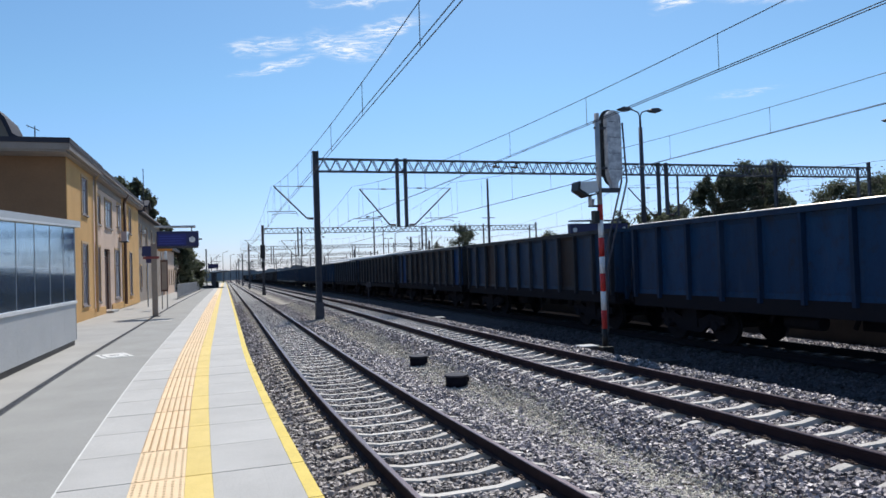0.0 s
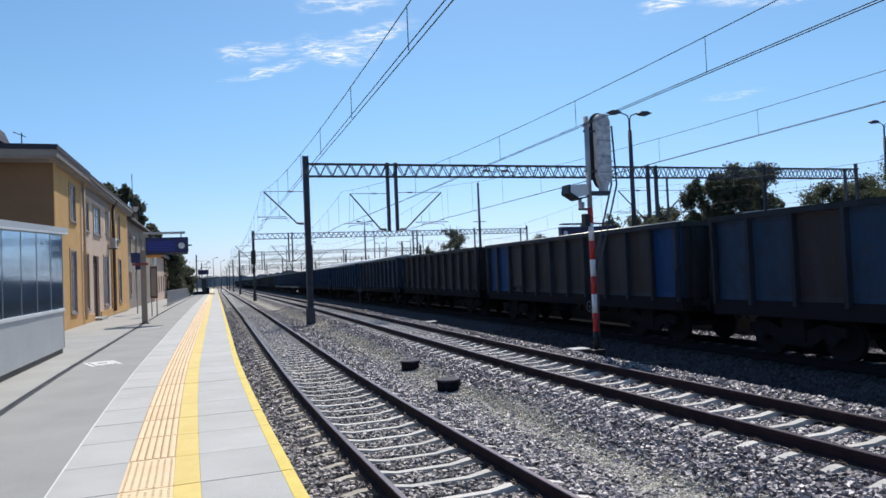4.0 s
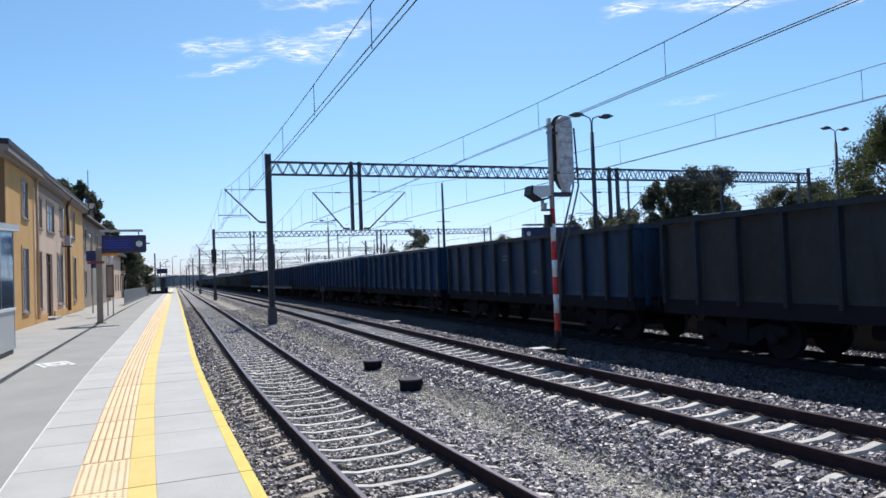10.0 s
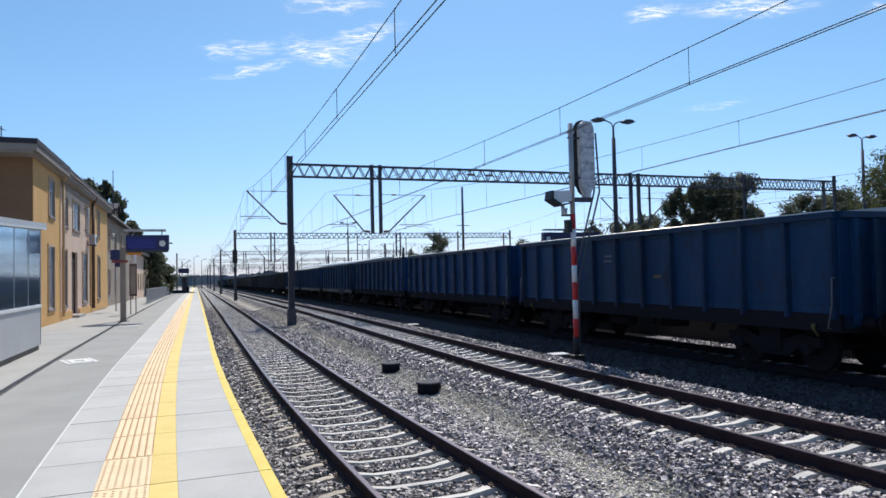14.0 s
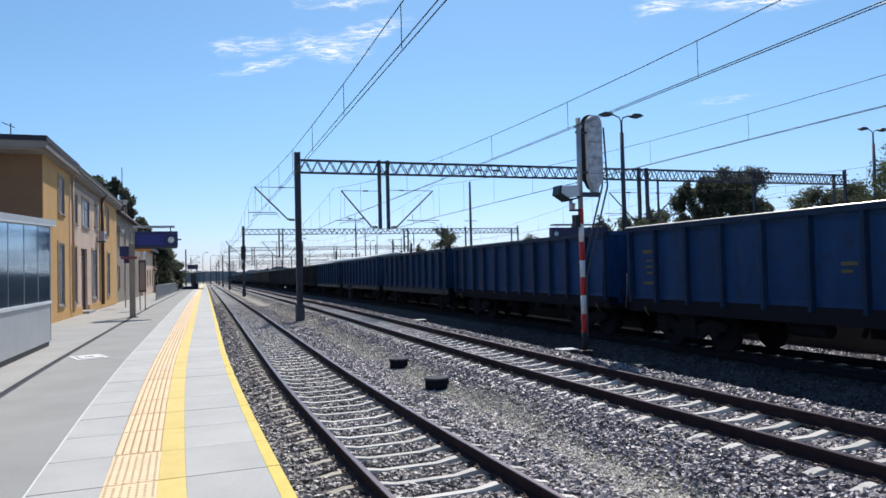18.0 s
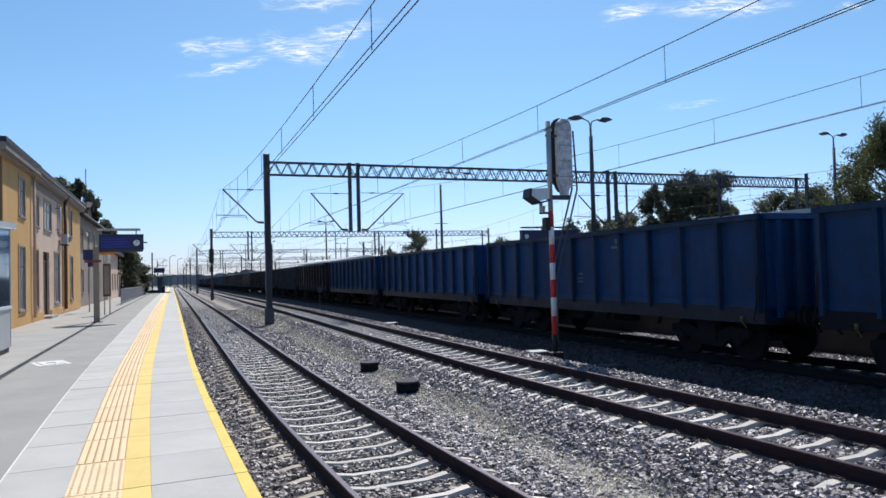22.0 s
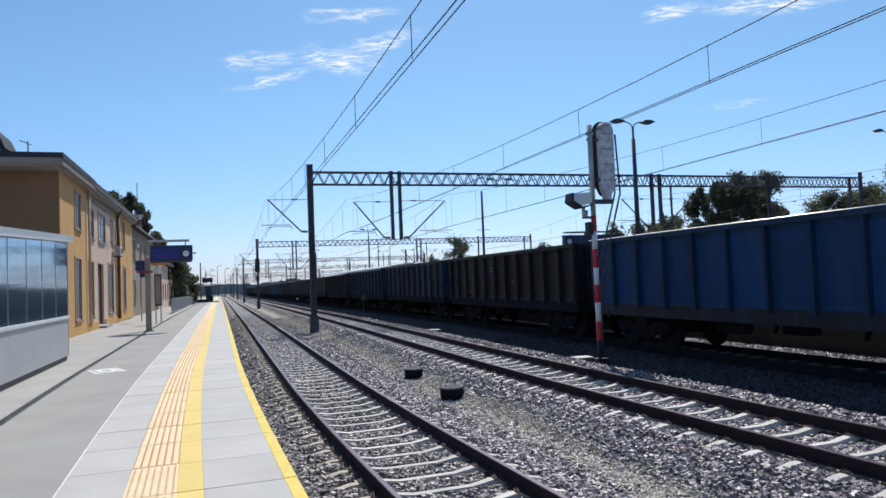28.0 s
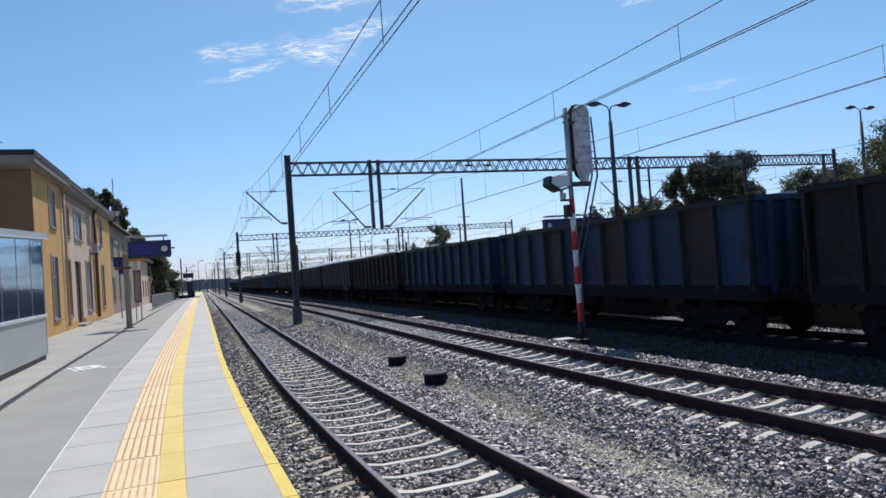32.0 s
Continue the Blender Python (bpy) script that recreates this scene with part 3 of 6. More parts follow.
BED = [(0.40, -0.83), (0.9, -0.79), (1.35, -0.79), (1.5, -0.81), (3.0, -0.81), (3.1, -0.79), (3.45, -0.80), (3.65, -0.83), (4.1, -0.95), (4.9, -0.95), (5.5, -0.78), (5.85, -0.70), (6.34, -0.70), (6.48, -0.728), (7.72, -0.728), (7.86, -0.69), (8.25, -0.69), (8.60, -0.61), (8.85, -0.585), (9.2, -0.76), (9.6, -0.95), (10.4, -1.0), (10.9, -0.78), (11.1, -0.69), (13.25, -0.69), (13.7, -0.69), (15.72, -0.735)]


def build_bed():
    clean = [p for p in BED if p[0] <= 10.4]
    # This stretch is darkened to stand in for the train's shade.
    shade_toned = [p for p in BED if 10.4 <= p[0] <= 13.25]
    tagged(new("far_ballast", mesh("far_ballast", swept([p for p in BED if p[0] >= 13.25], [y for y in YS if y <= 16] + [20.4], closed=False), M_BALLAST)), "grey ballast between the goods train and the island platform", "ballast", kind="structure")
    # Near-black past 20.4 m keeps a sunlit strip from showing there.
    tagged(new("dusty_far_ballast", mesh("dusty_far_ballast", swept([p for p in BED if p[0] >= 13.25], [20.4] + [y for y in YS if y >= 22], closed=False), M_DARKBED)), "near-black ballast further along the island platform", "ballast", kind="structure")
    tagged(new("dusty_ballast_bed", mesh("dusty_ballast_bed", swept(shade_toned, closed=False), M_SHADEBED)), "ballast toned dark for the shade under the goods train", "ballast", kind="structure")
    tagged(new("cinder_ground", mesh("cinder_ground", swept([(24.0, -1.0), (60.0, -0.95), (75.0, -1.3)], closed=False), M_CINDER)), "dark cinder ground of the yard behind the goods train", "ground", kind="structure")
    bm = swept(clean, closed=False)
    tagged(new("ballast_bed", mesh("ballast_bed", bm, M_BALLAST)), "grey crushed-stone ballast bed under and between the tracks", "ballast", kind="structure")


GRAVEL_X = (4.6, 4.7, 4.9, 4.75, 4.9, 4.95, 5.2)


def build_stones():
    """Loose broken stone on the bed, thickest where the camera is nearest."""
    rng = np.random.default_rng(4)
    zones = [(0.45, 3.0, 4.0, 12.0, 640), (3.0, 10.4, 4.0, 12.0, 620), (0.45, 3.0, 12.0, 20.0, 400), (3.0, 10.4, 12.0, 20.0, 400), (0.45, 10.4, 20.0, 34.0, 190), (10.4, 13.0, 6.0, 26.0, 110), (14.3, 15.65, 9.0, 20.4, 200), (0.45, 10.0, 34.0, 60.0, 60)]
    base = np.array([(-1, -1, -1), (1, -1, -1), (1, 1, -1), (-1, 1, -1), (-1, -1, 1), (1, -1, 1), (1, 1, 1), (-1, 1, 1)], float)
    quads = np.array([(3, 2, 1, 0), (4, 5, 6, 7), (0, 1, 5, 4), (1, 2, 6, 5), (2, 3, 7, 6), (3, 0, 4, 7)])
    bed_x, bed_h = np.array([p[0] for p in BED]), np.array([p[1] for p in BED])
    coarse, fine, shade_toned, brown = [], [], [], []
    for x0, x1, y0, y1, dens in zones:
        n = int((x1 - x0) * (y1 - y0) * dens)
        x, y = rng.uniform(x0, x1, n), rng.uniform(y0, y1, n)
        keep = np.ones(n, bool)
        for ax in TRACK:
            off = np.abs((y + 0.3) % 0.6 - 0.3)
            far = np.abs(x - ax)
            on = ((far < 0.72) & (off < 0.12)) | (((far < 1.29) & (off < 0.115)) if ax == TRACK[0] else ((far > 0.97) & (far < 1.24) & (off < 0.075)))
            keep &= ~on
            keep &= np.abs(np.abs(x - ax) - 0.753) > 0.075
        x, y = x[keep], y[keep]
        strip = (np.abs(x - np.interp(y, (6, 9, 12, 15, 19, 27, 60), GRAVEL_X)) < 0.40 + 0.16 * np.sin(y * 0.9) * np.sin(y * 0.37 + 1) + rng.normal(0, 0.17, len(x))) & (rng.random(len(x)) < 0.80)
        for sel, out in ((~strip, shade_toned if 10 < x0 < 14 else brown if x1 == 3.0 else coarse), (strip, fine)):
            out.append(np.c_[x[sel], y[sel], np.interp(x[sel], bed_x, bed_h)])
    for pts in (coarse, fine, shade_toned, brown):
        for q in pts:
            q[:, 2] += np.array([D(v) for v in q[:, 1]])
    for pts, name, mat, size, label in ((coarse, "ballast_stones", M_STONE, 0.027, "loose angular grey crushed stones of the ballast"), (brown, "browned_ballast_stones", M_STONEB, 0.027, "brown-dusted crushed stones of the platform track"), (shade_toned, "dusty_ballast_stones", M_STONED, 0.027, "crushed stones toned dark for the shade beside the goods train"), (fine, "gravel_strip", M_GRAVEL, 0.0125, "pale fine gravel strewn between the tracks")):
        p = np.concatenate(pts)
        if size < 0.02:
            p = np.repeat(p, 7, axis=0) + np.c_[rng.normal(0, 0.07, (len(p) * 7, 2)), rng.uniform(0, 0.012, len(p) * 7)]
        n = len(p)
        p[:, 0] += np.array([C(v) for v in p[:, 1]])
        shape = base[None] * rng.uniform(0.45, 1.0, (n, 8, 3)) * size * rng.uniform(0.65, 1.35, (n, 1, 1)) * rng.uniform(0.6, 1.3, (n, 1, 3))
        a, b = rng.uniform(0, 6.28, n), rng.normal(0, 0.5, n)
        ca, sa, cb, sb = np.cos(a), np.sin(a), np.cos(b), np.sin(b)
        x = shape[:, :, 0] * cb[:, None] - shape[:, :, 2] * sb[:, None]
        z = shape[:, :, 0] * sb[:, None] + shape[:, :, 2] * cb[:, None]
        y = shape[:, :, 1]
        vx = x * ca[:, None] - y * sa[:, None] + p[:, 0:1]
        vy = x * sa[:, None] + y * ca[:, None] + p[:, 1:2]
        vz = z + p[:, 2:3] + size * rng.uniform(0.2, 0.8, (n, 1))
        verts = np.stack([vx, vy, vz], 2).reshape(-1, 3)
        faces = (quads[None] + 8 * np.arange(n)[:, None, None]).reshape(-1, 4)
        tagged(new(name, arrays(name, verts, faces, mat)), label, "ballast", kind="stuff")


def sleeper_mesh():
    """Concrete sleeper: raised rail seats, dipped waist, tapered sides."""
    bm = bmesh.new()
    prof = [(-1.30, -0.075), (-0.98, -0.006), (-0.60, 0.0), (-0.36, -0.040), (0.36, -0.040), (0.60, 0.0), (0.98, -0.006), (1.30, -0.075)]
    rings = []
    for x, z in prof:
        w = 0.060 if abs(x) > 0.45 else 0.050
        rings.append([bm.verts.new((x, a, b)) for a, b in ((-w - 0.03, -0.18), (w + 0.03, -0.18), (w, z), (-w, z))])
    for a, b in zip(rings, rings[1:]):
        for k in range(4):
            bm.faces.new((a[k], a[(k + 1) % 4], b[(k + 1) % 4], b[k]))
    bm.faces.new(rings[0][::-1]); bm.faces.new(rings[-1])
    return mesh("sleeper", bm, M_SLEEPER)


def clip_mesh():
    """Fastening: base plate, two spring clips and bolts beside a rail foot."""
    bm = bmesh.new()
    for s in (-1, 1):
        box(bm, s * 0.075 - 0.012, s * 0.075 + 0.012 + s * 0.05, -0.075, 0.075, 0.0, 0.012)
        tube(bm, (s * 0.085, -0.05, 0.012), (s * 0.085, 0.05, 0.03), 0.010, 5)
        tube(bm, (s * 0.11, -0.02, 0.0), (s * 0.11, -0.02, 0.022), 0.016, 6)
    return mesh("fastening", bm, M_CLIP)


RAIL_SECTION = [(-0.0675, 0.0), (0.0675, 0.0), (0.0675, 0.012), (0.012, 0.028), (0.0085, 0.115), (0.034, 0.128), (0.035, 0.160), (0.028, 0.168), (-0.028, 0.168), (-0.035, 0.160), (-0.034, 0.128), (-0.0085, 0.115), (-0.012, 0.028), (-0.0675, 0.012)]


def build_tracks():
    sl, cl = sleeper_mesh(), clip_mesh()
    brown = sl.copy(); brown.name = "browned_sleeper"; brown.materials.append(M_SLEEPERB)
    for p in brown.polygons:
        p.material_index = int(p.center.x < -0.7)
    shade_toned = sl.copy(); shade_toned.name = "dusty_sleeper"; shade_toned.materials[0] = M_SLEEPERD
    labels = ("straight railway track beside the platform, rusty rails on concrete sleepers", "middle railway track with rusty rails on pale concrete sleepers", "railway track carrying the goods train, in its shade")
    for i, (ax, top) in enumerate(zip(TRACK, RAIL_Z)):
        tr = thing("railway_track", labels[i], "track", group="railway tracks", kind="structure")
        for s in (-1, 1):
            bm = swept([(ax + s * 0.753 + a, top - 0.172 + b) for a, b in RAIL_SECTION])
            # Third track's rails take near-black for the shade under the train.
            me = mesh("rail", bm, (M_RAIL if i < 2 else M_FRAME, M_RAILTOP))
            for p in me.polygons:
                if i < 2 and p.normal.z > 0.5 and p.center.z > top - 0.02:
                    p.material_index = 1
            part("rail", me, None, tr)
        near, far = (4.2, 66) if i < 2 else (6, 40)
        y = -239.4
        rest = []
        while y < 330:
            if near <= y < far:
                ob = part("sleeper", (brown, sl, shade_toned)[i], None, tr)
                ob.matrix_basis = pose(ax + C(y), y, top - 0.18 + D(y), 0, 0, heading(y) + random.uniform(-0.4, 0.4))
                if y < 24 and i < 2:
                    for s in (-1, 1):
                        f = part("fastening", cl, None, ob)
                        f.matrix_basis = pose(s * 0.753, 0, 0.004)
            else:
                rest.append(y)
            y += 0.6
        bm = bmesh.new()
        for y in rest:
            for x0, x1, z in ((-1.3, -0.5, -0.005), (-0.5, 0.5, -0.03), (0.5, 1.3, -0.005)):
                box(bm, ax + C(y) + x0, ax + C(y) + x1, y - 0.085, y + 0.085, top - 0.36 + D(y), top - 0.18 + z + D(y))
        ob = part("sleepers", bm, M_SLEEPER if i < 2 else M_SLEEPERD, tr, "distant row of concrete sleepers")
        ob["kind"] = "stuff"


EDGE, BORDER, DRAIN = 0.401, -1.542, -2.83


def build_platform():
    # body of the platform under the slabs
    bm = swept([(EDGE - 0.10, -1.2), (EDGE - 0.10, -0.16), (BORDER, -0.16), (BORDER, -1.2)], [y for y in YS if y < 250] + [250], radius=EDGE_RADIUS)
    tagged(new("platform_wall", mesh("platform_wall", bm, M_WALLC)), "concrete retaining wall under the platform edge", "platform", kind="structure")
    ys = [y for y in YS if y < 250] + [250]
    bm = swept([(BORDER - 0.004, -0.5), (BORDER - 0.004, -0.004), (DRAIN + 0.002, -0.004), (DRAIN + 0.002, -0.5)], ys, radius=EDGE_RADIUS)
    tagged(new("platform_paving", mesh("platform_paving", bm, M_ASPH)), "smooth grey platform paving behind the edge slabs", "pavement", kind="structure")
    bm = swept([(DRAIN - 0.122, -0.5), (DRAIN - 0.122, 0.004), (-60, 0.004), (-60, -0.5)], ys, radius=EDGE_RADIUS)
    tagged(new("pavement", mesh("pavement", bm, M_PAVE)), "pale paved forecourt between platform and station houses", "pavement", kind="structure")
    # drain: channel with a slotted grate
    dr = thing("drainage_channel", "dark slotted drainage channel along the platform", "drain", kind="structure")
    part("channel", swept([(DRAIN - 0.12, -0.3), (DRAIN - 0.12, -0.03), (DRAIN, -0.03), (DRAIN, -0.3)], ys, radius=EDGE_RADIUS), M_DRAIN, dr)
    bm = bmesh.new()
    y = 8.0
    while y < 45:
        box(bm, DRAIN - 0.104 + C(y, EDGE_RADIUS), DRAIN - 0.016 + C(y, EDGE_RADIUS), y, y + 0.05, -0.028, -0.004)
        y += 0.09
    for s in (-0.12, -0.016):
        bm2 = swept([(DRAIN + s, -0.028), (DRAIN + s, 0.002), (DRAIN + s + 0.016, 0.002), (DRAIN + s + 0.016, -0.028)], ys, radius=EDGE_RADIUS)
        part("frame", bm2, M_DRAIN, dr)
    g = part("grate_bars", bm, M_DRAIN, dr)
    g["kind"] = "stuff"
    pl = thing("platform_edge", "pale concrete platform edge of metre-long slabs with tactile strips", "platform", kind="structure")
    slab = bmesh.new()
    G = 0.006
    for x0, x1 in ((BORDER + 0.012, -0.992), (-0.362, EDGE)):
        box(slab, x0, x1, -0.5 + G, 0.5 - G, -0.155, 0.0)
    soften(slab, 0.006)
    slab = mesh("slab", slab, M_SLAB)
    tact = bmesh.new()
    box(tact, -0.99, -0.578, -0.5 + G, 0.5 - G, -0.155, 0.0)
    for k in range(6):
        x = -0.955 + k * 0.068
        prism(tact, [(x - 0.024, 0.0), (x - 0.017, 0.006), (x + 0.017, 0.006), (x + 0.024, 0.0)], -0.485, 0.485)
    first = len(tact.faces)
    for k in range(7):
        x = -0.989 + k * 0.068
        # Strip between the ribs, coloured as groove shade.
        box(tact, max(-0.988, x - 0.0075), min(-0.58, x + 0.0075), -0.485, 0.485, -0.01, 0.0012)
    tact.faces.ensure_lookup_table()
    for f in tact.faces[first:]:
        f.material_index = 1
    tact = mesh("tactile_slab", tact, (M_TACT, M_GROOVE))
    dots = bmesh.new()
    box(dots, -0.99, -0.578, -0.5 + G, 0.5 - G, -0.155, 0.0)
    first = len(dots.faces)
    for k in range(7):
        for j in range(14):
            x, y = -0.96 + k * 0.0585, -0.46 + j * 0.07 + (0.035 if k % 2 else 0.0)
            if y < 0.47:
                prism(dots, [(x - 0.011, y - 0.012), (x + 0.011, y - 0.012), (x + 0.011, y + 0.012), (x - 0.011, y + 0.012)], 0.0, 0.004, "z")
                # Brown patch at the near foot of each dot: its painted shadow.
                box(dots, x - 0.010, x + 0.010, y - 0.024, y - 0.0125, -0.01, 0.0012)
    dots.faces.ensure_lookup_table()
    for f in dots.faces[first:]:
        f.material_index = 1 if max(v.co.z for v in f.verts) < 0.002 and min(v.co.z for v in f.verts) < 0.0013 and f.calc_center_median().z < 0.0013 and len(f.verts) == 4 and min(v.co.z for v in f.verts) > -0.02 and max(v.co.z for v in f.verts) > 0.001 else 0
    dots = mesh("tactile_slab", dots, (M_TACT, M_GROOVE))
    stud = bmesh.new()
    for k in range(8):
        for j in range(16):
            x, y = 0.05 + k * 0.03, -0.45 + j * 0.06
            tube(stud, (x, y, 0.0), (x, y, 0.0012), 0.007, 5, 0.004)
    stud = mesh("anti_slip_studs", stud, M_SLAB)
    yel = bmesh.new()
    box(yel, -0.576, -0.364, -0.5 + G, 0.5 - G, -0.155, 0.001)
    yel = mesh("yellow_slab", yel, M_YELLOW)
    edge = bmesh.new()
    box(edge, EDGE - 0.105, EDGE + 0.003, -0.5 + G, 0.5 - G, -0.10, 0.004)
    soften(edge, 0.01)
    edge = mesh("edge_line", edge, M_EDGE)
    k0 = 6.202 - 0.5
    for k in range(-9, 58):
        y = k0 + k * 1.0
        m = pose(C(y, EDGE_RADIUS), y, D(y), 0, 0, heading(y, EDGE_RADIUS))
        body = part("slab", slab, None, pl)
        body.matrix_basis = m @ pose(0, 0, random.uniform(-0.0015, 0.0015))
        for nm, me in (("tactile_slab", dots if k <= 1 else tact), ("yellow_slab", yel), ("edge_line", edge)):
            part(nm, me, None, body)
        if k == 0:
            part("anti_slip_studs", stud, None, body)
    far = [k0 + 57.5, 90, 130, 200, 250]
    for nm, a, b, mat, z in (("far_slabs", BORDER + 0.012, -0.992, M_SLAB, 0.0), ("far_slabs", -0.362, EDGE, M_SLAB, 0.0), ("far_tactile_strip", -0.99, -0.578, M_TACT, 0.003), ("far_yellow_strip", -0.576, -0.364, M_YELLOW, 0.001), ("far_edge_line", EDGE - 0.105, EDGE + 0.003, M_EDGE, 0.004)):
        part(nm, swept([(a, -0.15), (a, z), (b, z), (b, -0.15)], far, radius=EDGE_RADIUS), mat, pl)
    back = [-240, -150, -90, -60, -45, -30, -20, -12, -8, k0 - 9.5]
    for nm, a, b, mat, z in (("rear_slabs", BORDER + 0.012, -0.992, M_SLAB, 0.0), ("rear_slabs", -0.362, EDGE, M_SLAB, 0.0), ("rear_tactile_strip", -0.99, -0.578, M_TACT, 0.003), ("rear_yellow_strip", -0.576, -0.364, M_YELLOW, 0.001), ("rear_edge_line", EDGE - 0.105, EDGE + 0.003, M_EDGE, 0.004)):
        part(nm, swept([(a, -0.15), (a, z), (b, z), (b, -0.15)], back, radius=EDGE_RADIUS), mat, pl)
    part("kerb_joint", swept([(BORDER - 0.004, -0.3), (BORDER - 0.004, 0.001), (BORDER + 0.012, 0.001), (BORDER + 0.012, -0.3)], ys, radius=EDGE_RADIUS), M_MORTAR, pl, "pale mortar line along the slabs")
    part("slab_bed", swept([(BORDER + 0.012, -0.158), (BORDER + 0.012, -0.02), (EDGE - 0.02, -0.02), (EDGE - 0.02, -0.158)], [y for y in YS if -4 < y < 62] + [62], radius=EDGE_RADIUS), M_JOINT, pl)


def build_manhole():
    mh = thing("manhole_cover", "square pale metal manhole cover set in the platform paving", "manhole", (-2.34, 16.35, 0), 20)
    simple("frame", mh, M_MORTAR, "pale mortar frame", bevel=0.03, b=(-0.30, 0.30, -0.46, 0.46, -0.06, 0.004))
    simple("seam", mh, M_DRAIN, b=(-0.215, 0.215, -0.355, 0.355, -0.05, 0.0065))
    simple("cover", mh, M_MORTAR, bevel=0.004, b=(-0.195, 0.195, -0.33, 0.33, -0.04, 0.010))
    simple("handle", mh, M_DRAIN, b=(-0.09, 0.09, -0.04, 0.04, 0.010, 0.014))
    mk = thing("drain_cover", "small pale cover plate in the paving", "manhole", (-2.35, 28.0, 0), 10)
    simple("plate", mk, M_SLAB, bevel=0.004, b=(-0.35, 0.35, -0.3, 0.3, -0.04, 0.006))


# ---- shelter on the platform ----
def build_shelter():
    sh = thing("platform_shelter", "long grey platform shelter with mirrored glazing and a sloping white roof", "shelter")
    X0, X1, Y0, Y1 = -3.68, -5.05, 3.0, 19.68

    def top(y, d=0.0):
        return 2.99 + (y - 19.68) * 0.0446 + d

    def slab(name, mat, x0, x1, y0, y1, lo, hi, label=""):
        """A sheet between two heights that follow the roof where they are given as offsets from it."""
        bm = bmesh.new()
        za, zb = (lo if lo >= 0.1 else top(y0, lo)), (lo if lo >= 0.1 else top(y1, lo))
        prism(bm, [(y0, za), (y1, zb), (y1, top(y1, hi)), (y0, top(y0, hi))], x0, x1, "x")
        bmesh.ops.recalc_face_normals(bm, faces=bm.faces)
        return part(name, bm, mat, sh, label)
    simple("plinth", sh, M_BLACK, b=(X1 + 0.03, X0 - 0.03, Y0, Y1 - 0.03, 0.0, 0.13))
    mull = [Y1 - 0.03, 18.34, 17.02, 15.74, 14.44, 13.15, 11.85, 10.55, 9.25, 7.95, 6.65, 5.35, 4.05, 3.05]
    for y0, y1 in zip(mull[1:], mull):
        simple("wall_panel", sh, M_PANEL, bevel=0.006, b=(X0 - 0.06, X0, y0 + 0.002, y1 - 0.002, 0.13, 1.06))
        slab("window_pane", M_COATED, X0 - 0.016, X0 - 0.004, y0 + 0.004, y1 - 0.004, 1.13, 0.0)
    for y in mull:
        slab("mullion", M_STEELL, X0 - 0.05, X0 + 0.004, y - 0.0035, y + 0.0035, 1.13, 0.0, "thin pale mullion between the panes")
    simple("sill", sh, M_WHITE, bevel=0.008, b=(X0 - 0.09, X0 + 0.035, Y0, Y1 + 0.01, 1.06, 1.13))
    slab("back_wall", M_PANEL, X1, X1 + 0.06, Y0, Y1, 0.13, 0.0)
    for y in (Y0, Y1 - 0.06):
        simple("end_wall", sh, M_PANEL, b=(X1 + 0.06, X0 - 0.061, y, y + 0.06, 0.13, 1.10))
        slab("end_pane", M_COATED, X1 + 0.06, X0 - 0.08, y + 0.02, y + 0.035, 1.12, 0.0)
    simple("corner_post", sh, M_STEELL, bevel=0.008, b=(X0 - 0.06, X0 + 0.006, Y1 + 0.001, Y1 + 0.03, 0.13, 2.985))
    simple("floor", sh, M_WALLC, b=(X1 + 0.06, X0 - 0.065, Y0 + 0.06, Y1 - 0.07, 0.13, 0.15))
    slab("ceiling_board", M_PANEL, X1 + 0.06, X0 - 0.085, Y0 + 0.06, Y1 - 0.07, -0.06, -0.005)
    slab("inner_lining", M_PANEL, X1 + 0.062, X1 + 0.10, Y0 + 0.1, Y1 - 0.1, 0.15, -0.07)
    slab("roof", M_PANEL, X1 - 0.2, X0 + 0.11, Y0 - 0.1, Y1 + 0.06, 0.004, 0.165)
    slab("fascia", M_WHITE, X0 + 0.112, X0 + 0.13, Y0 - 0.1, Y1 + 0.065, 0.012, 0.05, "bright lower roof edge")
    slab("fascia", M_PANEL, X0 + 0.112, X0 + 0.128, Y0 - 0.1, Y1 + 0.065, 0.052, 0.17, "pale metal roof fascia")
    for y in (Y1 + 0.02,):
        simple("hinge_cover", sh, M_STEELL, b=(X0 - 0.2, X0 - 0.06, y, y + 0.02, 0.2, 1.0))


# ---- station houses ----
def window(parent, x, y0, y1, z0, z1, mat=None, cross=True):
    """A window set in a wall that faces the tracks: surround, frame, pane and sill."""
    w = part("window", None, None, parent)
    bm = bmesh.new()
    t = 0.10
    for b in ((x - 0.02, x + 0.035, y0 - t, y0, z0 - t, z1 + t), (x - 0.02, x + 0.035, y1, y1 + t, z0 - t, z1 + t), (x - 0.02, x + 0.034, y0, y1, z1, z1 + t)):
        box(bm, *b)
    part("surround", bm, M_SURR, w)
    bm = bmesh.new()
    f = 0.08
    for b in ((y0, y0 + f, z0, z1), (y1 - f, y1, z0, z1), (y0 + f, y1 - f, z0, z0 + f), (y0 + f, y1 - f, z1 - f, z1)):
        box(bm, x - 0.075, x - 0.015, *b)
    if cross:
        m = (y0 + y1) / 2
        box(bm, x - 0.07, x - 0.02, m - 0.03, m + 0.03, z0 + f, z1 - f)
        zt = z0 + (z1 - z0) * 0.68
        for a, b in ((y0 + f, m - 0.03), (m + 0.03, y1 - f)):
            box(bm, x - 0.07, x - 0.02, a, b, zt - 0.025, zt + 0.025)
    part("frame", bm, mat or M_WINF, w)
    bm = bmesh.new()
